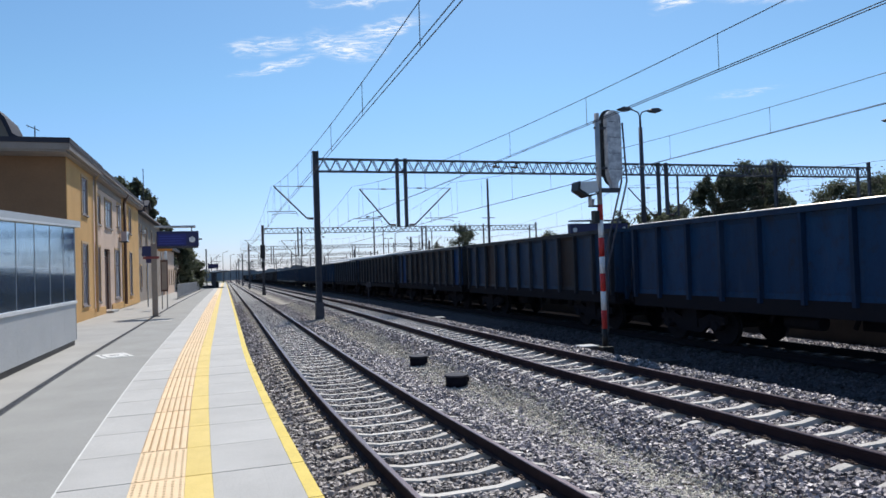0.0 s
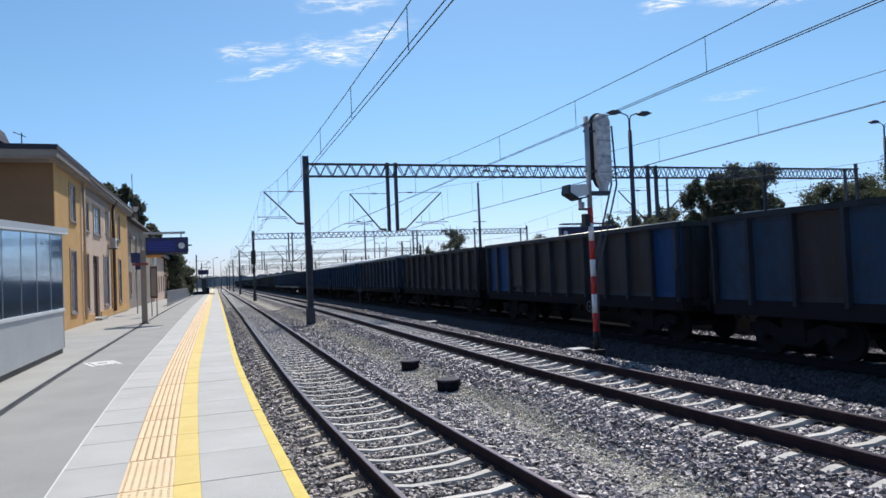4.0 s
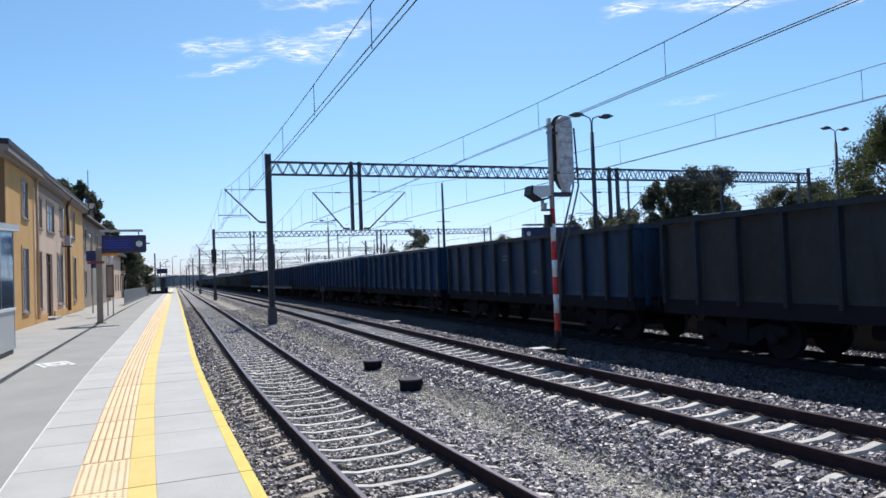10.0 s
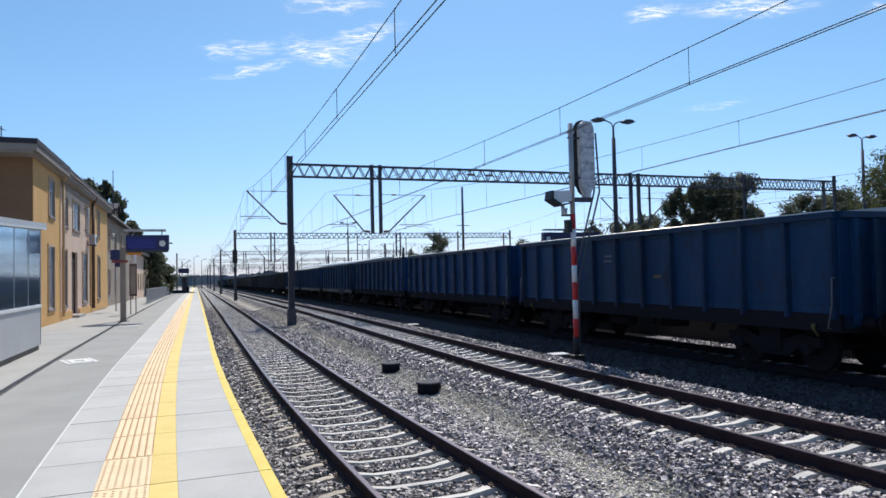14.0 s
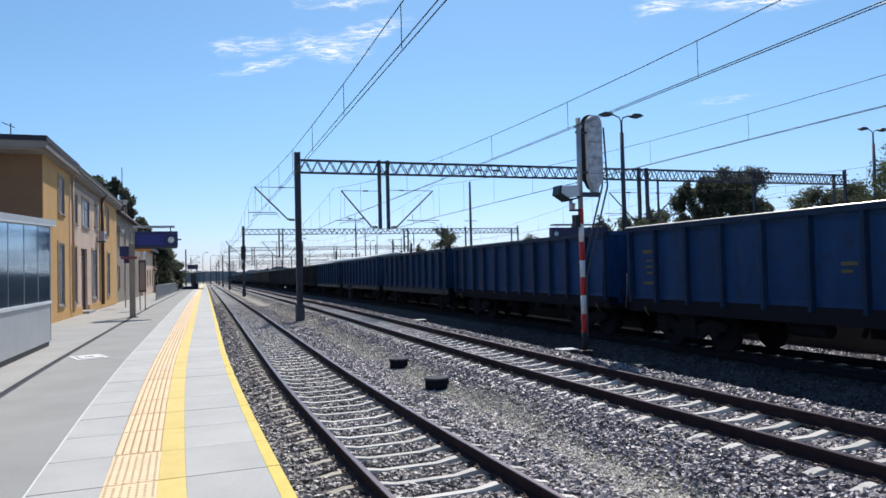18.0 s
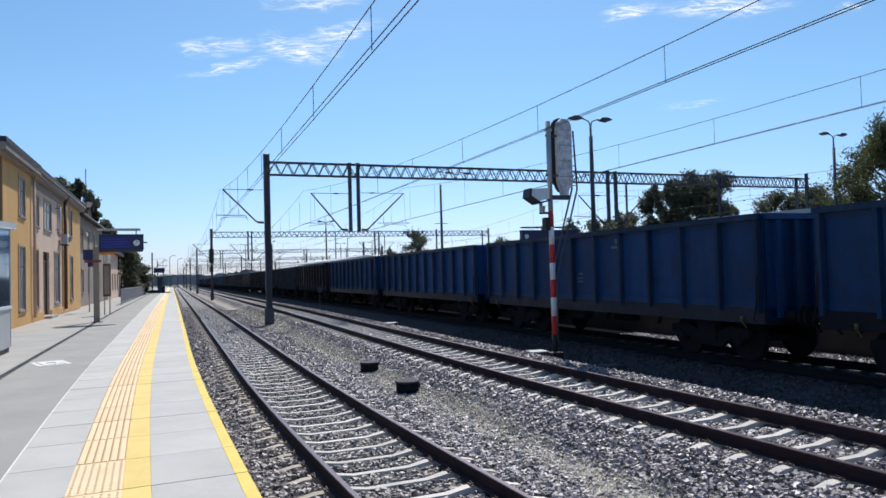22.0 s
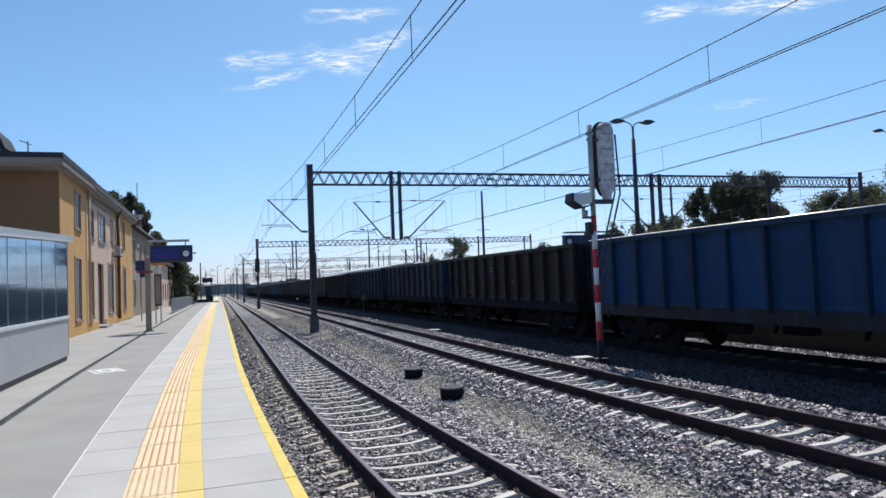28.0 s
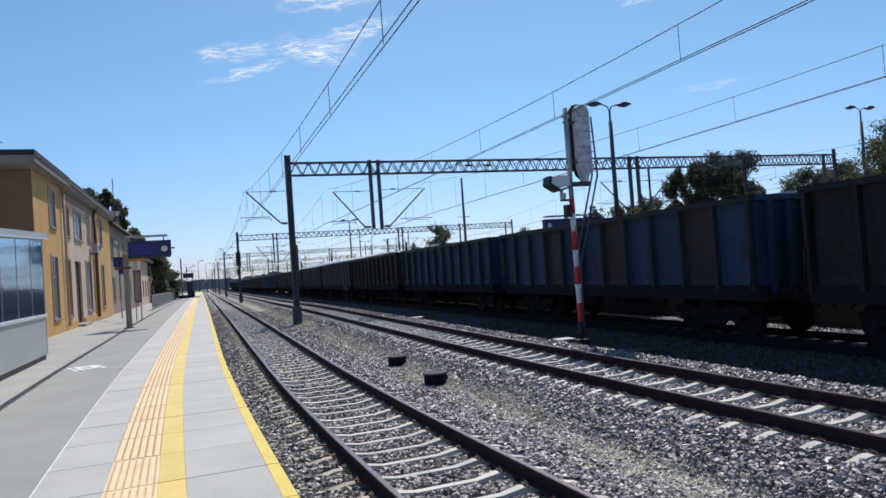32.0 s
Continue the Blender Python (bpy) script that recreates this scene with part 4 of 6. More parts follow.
    box(bm, x - 0.051, x - 0.043, y0 + f, y1 - f, z0 + f, z1 - f)
    part("pane", bm, M_PANE, w)
    if cross:
        bm = bmesh.new()
        box(bm, x - 0.12, x - 0.10, y0 + 0.01, y1 - 0.01, z0 + 0.01, z1 - 0.01)
        part("curtain", bm, M_CURTAIN, w)
    bm = bmesh.new()
    box(bm, x - 0.10, x + 0.07, y0 - 0.08, y1 + 0.08, z0 - 0.07, z0)
    part("sill", bm, M_FASCIA, w)
    return w


def wall_with_holes(parent, name, mat, x0, x1, y0, y1, z0, z1, holes, label=""):
    """A wall facing the tracks, x0 to x1 thick, with real openings; holes: (ya, yb, za, zb)."""
    bm = bmesh.new()
    ys = sorted({y0, y1, *[h[0] for h in holes], *[h[1] for h in holes]})
    zs = sorted({z0, z1, *[h[2] for h in holes], *[h[3] for h in holes]})
    for ya, yb in zip(ys, ys[1:]):
        for za, zb in zip(zs, zs[1:]):
            cy, cz = (ya + yb) / 2, (za + zb) / 2
            if not any(h[0] < cy < h[1] and h[2] < cz < h[3] for h in holes):
                box(bm, x0, x1, ya, yb, za, zb)
    bmesh.ops.remove_doubles(bm, verts=bm.verts, dist=1e-4)
    seen = {}
    bm.verts.index_update()
    for f in list(bm.faces):
        key = tuple(sorted(v.index for v in f.verts))
        seen.setdefault(key, []).append(f)
    for fs in seen.values():
        if len(fs) > 1:
            bmesh.ops.delete(bm, geom=fs, context="FACES_ONLY")
    return part(name, bm, mat, parent, label)


def build_station():
    XF = -5.45
    st = thing("station_house", "two-storey ochre and beige rendered station house with a dark low roof", "house")
    sections = [("ochre_wall", M_OCHRE, 28.0, 33.3, XF, [(30.7, 31.85, 4.30, 5.80), (30.6, 31.8, 0.60, 3.10)]),
                ("beige_wall", M_BEIGE, 33.3, 42.2, XF - 0.04, [(34.05, 35.2, 4.15, 5.45), (36.6, 38.6, 4.15, 5.50), (40.6, 41.8, 4.35, 5.65), (33.9, 35.0, 0.60, 3.10), (36.3, 38.0, 0.12, 3.10), (39.5, 41.2, 0.62, 3.15)]),
                ("ochre_wall", M_OCHRE, 42.2, 49.8, XF, [(44.9, 45.9, 4.30, 5.85), (45.0, 46.1, 0.65, 3.15)])]
    for nm, mat, y0, y1, x, holes in sections:
        wall_with_holes(st, nm, mat, x - 0.4, x, y0, y1, 0.0, 6.15, holes)
        for h in holes:
            if h[2] < 0.3:
                d = part("door", None, None, st)
                bm = bmesh.new()
                box(bm, x - 0.2, x - 0.14, h[0] + 0.05, h[1] - 0.05, h[2], h[3] - 0.45)
                part("leaf", bm, M_DOOR, d, "dark brown wooden double door")
                bm = bmesh.new()
                for b in ((h[0], h[0] + 0.05, h[2], h[3]), (h[1] - 0.05, h[1], h[2], h[3]), (h[0] + 0.05, h[1] - 0.05, h[3] - 0.06, h[3]), (h[0] + 0.05, h[1] - 0.05, h[3] - 0.45, h[3] - 0.38)):
                    box(bm, x - 0.24, x - 0.10, *b)
                part("frame", bm, M_DOOR, d)
                bm = bmesh.new()
                box(bm, x - 0.18, x - 0.17, h[0] + 0.05, h[1] - 0.05, h[3] - 0.38, h[3] - 0.06)
                part("pane", bm, M_PANE, d)
                simple("step", st, M_WALLC, bevel=0.01, b=(x + 0.002, x + 0.35, h[0] - 0.1, h[1] + 0.1, 0.0, 0.11))
            else:
                window(st, x, *h)
    simple("upper_band", st, M_OLD, "grey band under the eaves", b=(XF - 0.038, XF - 0.015, 33.31, 42.19, 5.80, 6.13))
    simple("plinth", st, M_OCHRE, "low ochre plinth", b=(XF - 0.2, XF + 0.02, 28.02, 36.1, 0.0, 0.35))
    simple("plinth", st, M_OCHRE, b=(XF - 0.2, XF + 0.02, 38.2, 49.82, 0.0, 0.35))
    # Darker brown than the front: the gable's shade is in its colour.
    simple("gable_wall", st, M_BRICK, "rendered gable wall with its shade put into the brown", b=(-17.0, XF - 0.02, 27.97, 28.4, 0.0, 6.15))
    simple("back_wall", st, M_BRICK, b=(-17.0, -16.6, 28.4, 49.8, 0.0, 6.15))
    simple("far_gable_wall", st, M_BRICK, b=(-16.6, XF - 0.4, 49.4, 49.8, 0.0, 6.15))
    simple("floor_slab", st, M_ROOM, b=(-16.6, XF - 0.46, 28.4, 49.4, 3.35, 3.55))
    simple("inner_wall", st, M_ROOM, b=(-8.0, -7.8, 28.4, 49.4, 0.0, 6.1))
    # roof: overhanging eaves with a pale fascia, low hipped slopes
    bm = bmesh.new()
    x0, x1, y0, y1 = -17.5, XF + 0.25, 26.85, 50.1
    v = [bm.verts.new(p) for p in ((x0, y0, 6.64), (x1, y0, 6.64), (x1, y1, 6.64), (x0, y1, 6.64))]
    t = [bm.verts.new(p) for p in ((x0 + 4.5, y0 + 3.0, 7.05), (x1 - 3.5, y0 + 3.0, 7.05), (x1 - 3.5, y1 - 3.0, 7.05), (x0 + 4.5, y1 - 3.0, 7.05))]
    for k in range(4):
        bm.faces.new((v[k], v[(k + 1) % 4], t[(k + 1) % 4], t[k]))
    bm.faces.new(t); bm.faces.new(v[::-1])
    box(bm, x0 - 0.06, x1 + 0.06, y0 - 0.06, y1 + 0.02, 6.46, 6.635)
    part("roof", bm, M_ROOF, st, "dark low-pitched felt roof")
    bm = bmesh.new()
    box(bm, x0 - 0.02, x1 + 0.02, y0 - 0.02, y0 + 0.04, 6.22, 6.455); box(bm, x1 - 0.04, x1 + 0.021, y0 + 0.04, y1, 6.22, 6.455)
    part("fascia", bm, M_FASCIA, st, "pale metal fascia below the roof edge")
    simple("front_roof_edge", st, M_ROOF, "dark roof edge of the forward section", bevel=0.02, b=(x1 + 0.062, x1 + 0.105, y0 - 0.04, 33.6, 6.45, 6.64))
    simple("front_fascia", st, M_FASCIA, b=(x1 + 0.024, x1 + 0.085, y0 - 0.01, 33.56, 6.22, 6.448))
    simple("soffit", st, M_FASCIA, b=(x0, x1 - 0.042, y0 + 0.042, y1 - 0.02, 6.152, 6.24))
    bm = bmesh.new()
    tube(bm, (XF + 0.31, 26.9, 6.40), (XF + 0.31, 50.0, 6.40), 0.05, 8)
    part("gutter", bm, M_FASCIA, st)
    # Thick dark pipe at 42.5 stands in for a shaded wall return.
    for y in (42.5, 33.35):
        bm = bmesh.new()
        r = 0.085 if y > 35 else 0.055
        tube(bm, (XF + 0.10, y, 0.2), (XF + 0.10, y, 6.0), r, 8); tube(bm, (XF + 0.10, y, 6.0), (XF + 0.28, y, 6.36), r, 8)
        part("downpipe", bm, M_DOOR if y > 35 else M_SURR, st)
    # tall middle part of the roof with a rounded shoulder
    bm = bmesh.new()
    prism(bm, [(-16.0, 6.6), (-7.62, 6.6), (-7.66, 7.2), (-7.80, 7.6), (-7.97, 7.85), (-8.3, 8.2), (-9.2, 8.6), (-16.0, 8.7)], 29.5, 30.9)
    part("attic", bm, M_OLD, st, "grey rendered attic with a rounded shoulder")
    bm = bmesh.new()
    edge = [(-7.0, 7.02), (-7.26, 7.08), (-7.47, 7.2), (-7.59, 7.52), (-7.72, 7.81), (-7.86, 7.95), (-8.2, 8.3), (-9.1, 8.75), (-16.0, 8.85)]
    prism(bm, edge + [(a - 0.10, b - 0.14) for a, b in edge[::-1]], 29.2, 31.0)
    part("attic_roof", bm, M_ROOF, st, "dark curved roof over the attic")
    bm = bmesh.new()
    box(bm, -8.2, -7.7, 36.0, 36.7, 6.9, 7.6)
    part("chimney", bm, M_BRICK, st)
    # aerial on the roof
    ae = thing("roof_aerial", "thin metal television aerial on the station roof", "aerial", (-6.58, 28.6, 6.80))
    bm = bmesh.new(); tube(bm, (0, 0, 0.0), (0, 0, 0.56), 0.022, 6)
    part("mast", bm, M_STEEL, ae)
    bm = bmesh.new(); tube(bm, (-0.27, 0, 0.58), (0.12, 0.05, 0.42), 0.014, 5)
    for k in range(5):
        x = -0.25 + k * 0.09
        tube(bm, (x, -0.16, 0.57 - k * 0.037), (x, 0.16, 0.57 - k * 0.037), 0.008, 4)
    part("dipoles", bm, M_STEEL, ae)
    am = thing("roof_mast", "tall thin radio mast on a railway house roof", "aerial", (-5.65, 55.4, 6.25))
    bm = bmesh.new(); tube(bm, (0, 0, 0), (0, 0, 3.5), 0.03, 6)
    part("pole", bm, M_STEEL, am)
    # air conditioner and lamp on the wall
    ac = thing("air_conditioner", "white outdoor air conditioning unit on the beige wall", "air conditioner", (XF, 41.6, 3.62))
    # Grey casing holds the shaded end's tone, the white cover the sunlit front's.
    simple("casing", ac, M_WINF, bevel=0.02, b=(0.06, 0.33, -0.38, 0.38, 0.05, 0.58))
    simple("front_cover", ac, M_WHITE, "white front cover for the sunlit side", bevel=0.015, b=(0.331, 0.362, -0.38, 0.38, 0.05, 0.58))
    bm = bmesh.new(); tube(bm, (0.36, 0.08, 0.31), (0.375, 0.08, 0.31), 0.2, 16)
    part("fan_grille", bm, M_BLACK, ac)
    for s in (-0.3, 0.3):
        simple("bracket", ac, M_STEEL, b=(-0.06, 0.35, s - 0.02, s + 0.02, 0.0, 0.05))
    bp = thing("banner_pole", "slim white banner pole fixed to the beige wall", "flagpole", (XF, 40.0, 4.15))
    bm = bmesh.new(); tube(bm, (0.2, 0, 0), (0.2, 0, 1.35), 0.035, 8)
    part("pole", bm, M_WHITE, bp)
    for z in (0.2, 1.3):
        bm = bmesh.new()
        tube(bm, (-0.06, 0, z), (0.2, 0, z), 0.015, 6)
        part("bracket", bm, M_STEEL, bp)


def build_far_houses():
    for y0, y1, xf, h, mat, lab in ((51.6, 69.6, -5.75, 6.25, M_OLD, "weathered grey-brown two-storey house with a brick dormer beyond the station"), (74.0, 97.0, -5.75, 4.7, M_BEIGE, "low beige railway building with a flat roof")):
        ho = thing("railway_house", lab, "house", (0, 0, D((y0 + y1) / 2)))
        holes = []
        n = max(2, int((y1 - y0) / 3.6))
        for k in range(n):
            y = y0 + 1.6 + k * (y1 - y0 - 2.2) / n
            holes.append((y, y + 1.0, 1.0, 2.6))
            if h > 5.5:
                holes.append((y, y + 1.0, 4.0, 5.5))
        wall_with_holes(ho, "front_wall", mat, xf - 0.4, xf, y0, y1, 0.0, h, holes)
        for q in holes:
            window(ho, xf, *q)
        simple("gable_wall", ho, mat, b=(-14, xf - 0.4, y0, y0 + 0.4, 0, h))
        simple("far_wall", ho, mat, b=(-14, xf - 0.4, y1 - 0.4, y1, 0, h))
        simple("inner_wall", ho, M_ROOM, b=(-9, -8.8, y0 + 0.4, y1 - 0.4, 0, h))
        bm = bmesh.new()
        if h > 5.5:
            prism(bm, [(-14.4, h), (xf + 0.4, h), (xf + 0.4, h + 0.15), (-9.8, h + 0.7), (-14.4, h + 0.15)], y0 - 0.3, y1 + 0.3)
        else:
            box(bm, -14.4, xf + 0.5, y0 - 0.4, y1 + 0.4, h, h + 0.3)
        part("roof", bm, M_ROOF, ho)
        bm = bmesh.new()
        tube(bm, (xf + 0.42, y0 - 0.3, h + 0.03), (xf + 0.42, y1 + 0.3, h + 0.03), 0.06, 6)
        part("gutter", bm, M_FASCIA, ho)
        if h > 5.5:
            simple("chimney", ho, M_BRICK, b=(-7.2, -6.6, y0 + 12, y0 + 12.7, h + 0.1, h + 1.9))
            # brick dormer on the eaves with its own little gabled roof
            bm = bmesh.new()
            prism(bm, [(56.4, h + 0.16), (58.9, h + 0.16), (58.9, h + 0.85), (57.65, h + 1.3), (56.4, h + 0.85)], xf - 1.6, xf + 0.1, "x")
            dm = part("dormer", bm, M_BRICK, ho, "brown brick dormer on the eaves")
            bm = bmesh.new()
            prism(bm, [(56.2, h + 0.80), (57.65, h + 1.32), (59.1, h + 0.80), (59.1, h + 0.92), (57.65, h + 1.46), (56.2, h + 0.92)], xf - 1.7, xf + 0.28, "x")
            part("dormer_roof", bm, M_ROOF, dm)
            # Dark plate in place of an unlit window opening.
            simple("dormer_window", dm, M_ROOM, b=(xf + 0.101, xf + 0.115, 57.25, 58.05, h + 0.28, h + 0.85))
            for k, (yy, zz) in enumerate(((53.2, 5.0), (53.6, 3.4))):
                lamp = part("wall_lamp", None, None, ho)
                bm = bmesh.new(); tube(bm, (xf, yy, zz), (xf + 0.3, yy, zz + 0.08), 0.02, 6)
                part("arm", bm, M_STEEL, lamp)
                bm = bmesh.new(); tube(bm, (xf + 0.3, yy, zz + 0.12), (xf + 0.3, yy, zz - 0.12), 0.09, 8, 0.14)
                part("shade", bm, M_WHITE, lamp)


# ---- platform furniture ----
def build_indicator():
    d = thing("train_indicator", "navy electronic train indicator with clock on a grey-brown post", "display board", (-2.84, 31.3, 0))
    simple("base_plate", d, M_STEEL, b=(-0.2, 0.2, -0.2, 0.2, 0, 0.02))
    simple("post", d, M_OLD, bevel=0.015, b=(-0.11, 0.11, -0.09, 0.09, 0.02, 3.05))
    simple("arm", d, M_STEEL, bevel=0.01, b=(-0.12, 1.75, -0.05, 0.05, 2.84, 2.92))
    case = simple("case", d, M_DISPLAY, bevel=0.02, b=(0.12, 1.78, -0.16, 0.16, 2.92, 3.56))
    simple("screen", case, M_LCD, "dark blue glossy screen", b=(0.18, 1.28, -0.166, -0.16, 2.98, 3.44))
    for k in range(4):
        simple("text_line", case, glow("dim_text", (0.02, 0.03, 0.22), 0.0) if k == 0 else bpy.data.materials["dim_text"], b=(0.22, 1.2 - 0.1 * (k % 2), -0.170, -0.1665, 3.03 + k * 0.1, 3.07 + k * 0.1))
    bm = bmesh.new(); tube(bm, (1.52, -0.172, 3.20), (1.52, -0.16, 3.20), 0.125, 24)
    clock = part("clock_face", bm, M_WHITE, case, "round white clock face")
    bm = bmesh.new(); beam(bm, (1.52, -0.176, 3.20), (1.52, -0.176, 3.30), 0.012, 0.006); beam(bm, (1.52, -0.176, 3.20), (1.45, -0.176, 3.17), 0.014, 0.006)
    part("clock_pointers", bm, M_BLACK, clock)
    simple("canopy", d, M_STEELL, bevel=0.01, b=(0.05, 1.66, -0.3, 0.22, 3.72, 3.79))
    for x in (0.25, 1.5):
        simple("bracket", d, M_STEEL, b=(x - 0.02, x + 0.02, -0.02, 0.02, 3.56, 3.72))
    bm = bmesh.new(); tube(bm, (1.78, 0, 3.22), (1.92, 0, 3.22), 0.03, 8)
    part("loudspeaker", bm, M_STEEL, d)
    simple("orange_strip", d, M_ORANGE, "orange sign strip below the case", b=(0.14, 0.72, -0.03, 0.03, 2.74, 2.835))
    simple("red_sign", d, M_DULLRED, "small red sign on the post", b=(-0.42, 0.20, -0.125, -0.102, 2.42, 2.52))
    simple("navy_sign", d, M_DISPLAY, "navy platform sign on the post", bevel=0.005, b=(-0.46, -0.115, -0.15, -0.126, 2.53, 2.95))
    p = thing("timetable_board", "tall dark brown timetable case on two thin legs", "notice board", (-2.96, 37.7, 0))
    for x in (-0.12, 0.12):
        bm = bmesh.new(); tube(bm, (x, 0, 0), (x, 0, 2.9), 0.03, 8)
        part("leg", bm, M_STEELL, p)
    simple("case", p, M_DOOR, bevel=0.02, b=(-0.17, 0.17, -0.06, 0.06, 0.9, 2.5))
    simple("poster", p, M_OLD, b=(-0.12, 0.12, -0.066, -0.06, 1.0, 2.4))
    bm = bmesh.new(); tube(bm, (0.05, -0.1, 2.55), (0.1, -0.1, 2.95), 0.1, 10, 0.06)
    part("lamp_head", bm, M_WHITE, p, "white rounded lamp head on top")
    q = thing("name_sign", "navy station sign on two thin posts", "sign", (-4.3, 41.9, 0))
    for x in (0.14, 0.58):
        bm = bmesh.new(); tube(bm, (x, 0, 0), (x, 0, 2.45), 0.035, 8)
        part("post", bm, M_STEELL, q)
    simple("panel", q, M_DISPLAY, bevel=0.01, b=(0.08, 0.65, -0.05, 0.05, 2.45, 3.35))
    simple("white_bar", q, M_MARK, b=(0.16, 0.55, -0.056, -0.05, 2.85, 2.95))


def build_fence():
    f = thing("platform_fence", "grey metal railing with mesh panels behind the platform", "fence", (0, 0, 0))
    y = 54.0
    while y < 112:
        x = -3.35
        d = D(y)
        bm = bmesh.new(); tube(bm, (x, y, d), (x, y, d + 1.15), 0.03, 6)
        part("post", bm, M_STEELL, f)
        for z in (0.15, 1.1):
            bm = bmesh.new()
            beam(bm, (x, y + 0.03, z + d), (x, y + 2.37, z + d), 0.04, 0.04)
            part("rail", bm, M_STEELL, f)
        for k in range(1, 12):
            bm = bmesh.new()
            beam(bm, (x, y + k * 0.2, 0.17 + d), (x, y + k * 0.2, 1.08 + d), 0.04, 0.03)
            part("baluster", bm, M_STEELL, f)
        y += 2.4


def build_far_canopy():
    c = thing("far_platform_canopy", "flat platform canopy with a dark indicator far down the platform", "canopy", (-1.7, 112.0, D(112.0)))
    bm = bmesh.new()
    prism(bm, [(-2.5, 2.42), (0, 2.28), (2.3, 2.46), (2.3, 2.66), (0, 2.50), (-2.5, 2.62)], -2, 14)
    part("roof", bm, M_STEEL, c)
    bm = bmesh.new()
    prism(bm, [(-2.52, 2.56), (0, 2.44), (2.32, 2.60), (2.32, 2.72), (0, 2.56), (-2.52, 2.68)], -2.06, -2.004)
    part("roof_edge", bm, M_WHITE, c, "pale sheet-metal roof edge")
    for y in (0, 6, 12):
        simple("post", c, M_STEEL, bevel=0.02, b=(-0.26, 0.26, y - 0.2, y + 0.2, 0, 2.30))
    simple("bench", c, M_STEEL, bevel=0.02, b=(-1.9, 0.6, 1, 1.4, 0.0, 0.42))
    simple("waste_bin", c, M_BLACK, bevel=0.05, b=(0.3, 0.75, 0.5, 0.95, 0, 0.95))
    simple("side_post", c, M_STEELL, b=(-2.42, -2.34, -1.2, -1.1, 0, 2.42))
    ind = simple("indicator", c, M_DISPLAY, b=(-0.75, 0.75, -1.9, -1.6, 3.0, 3.7))
    for x in (-0.6, 0.6):
        simple("strut", ind, M_STEEL, b=(x - 0.04, x + 0.04, -1.8, -1.7, 2.5, 3.0))

# ---- overhead line ----
GANTRY_Y = (-18.0, 38.0, 94.0, 150.0, 206.0, 262.0, 318.0)


def truss(bm, x0, x1, z0, z1, dy=0.35, step=0.62):
    """Lattice beam of four chords with zigzag lacing on both faces."""
    for y in (-dy / 2, dy / 2):
        for z in (z0, z1):
            beam(bm, (x0, y, z), (x1, y, z), 0.07, 0.07)
        x, up = x0, True
        while x < x1 - 0.1:
            xb = min(x1, x + step * 0.55)
            beam(bm, (x, y, z0 if up else z1), (xb, y, z1 if up else z0), 0.042, 0.042)
            x, up = xb, not up
    x = x0
    while x <= x1:
        for z in (z0, z1):
            beam(bm, (x, -dy / 2, z), (x, dy / 2, z), 0.03, 0.03)
        x += step * 2.2


def cantilever(parent, x0, reach, zt, zm, side):
    """Bracket carrying the wires: tie, diagonal strut, registration tube, steady arm, insulators. side -1 reaches to the left."""
    c = part("cantilever", None, None, parent)
    tip = x0 + side * reach
    bm = bmesh.new(); tube(bm, (x0, 0, zt), (tip, 0, zt), 0.016, 6)
    part("tie", bm, M_STEEL, c)
    bm = bmesh.new()
    tube(bm, (tip - side * 0.02, 0, zt), (x0 + side * 0.42, 0, zm + 0.02), 0.042, 8)
    tube(bm, (x0 + side * 0.42, 0, zm + 0.02), (x0 + side * 0.06, 0, zm - 0.02), 0.05, 8)
    part("strut", bm, M_STEEL, c)
    for a, z, r in ((0.10, zm, 0.075), (0.60, zt, 0.05)):
        bm = bmesh.new()
        tube(bm, (x0 + side * (a - 0.02), 0, z), (x0 + side * (a + 0.27), 0, z), r * 0.55, 8)
        for k in range(4):
            tube(bm, (x0 + side * (a + k * 0.07), 0, z), (x0 + side * (a + 0.03 + k * 0.07), 0, z), r, 8)
        part("insulator", bm, M_INSUL, c)
    zr = zm + 0.38
    bm = bmesh.new()
    tube(bm, (x0 + side * 1.0, 0, zr), (tip + side * 0.35, 0, zr), 0.020, 6)
    tube(bm, (x0 + side * 1.35, 0, zr + 0.02), (x0 + side * 1.35, 0, zr + 0.36), 0.012, 5)
    tube(bm, (tip, 0, zt), (tip + side * 0.06, 0, zr), 0.006, 4)
    part("registration_tube", bm, M_STEEL, c)
    bm = bmesh.new()
    pts = [(tip + side * 0.12, zr - 0.26), (tip + side * 0.06, zr - 0.14), (tip - side * 0.5, zr - 0.08), (tip - side * 1.2, zr - 0.10), (tip - side * 1.28, zr - 0.26)]
    for a, b in zip(pts, pts[1:]):
        tube(bm, (a[0], 0, a[1]), (b[0], 0, b[1]), 0.014, 5)
    tube(bm, (tip - side * 1.2, 0, zr), (tip - side * 1.2, 0, zr - 0.10), 0.012, 5)
    part("steady_arm", bm, M_STEEL, c)
    return c


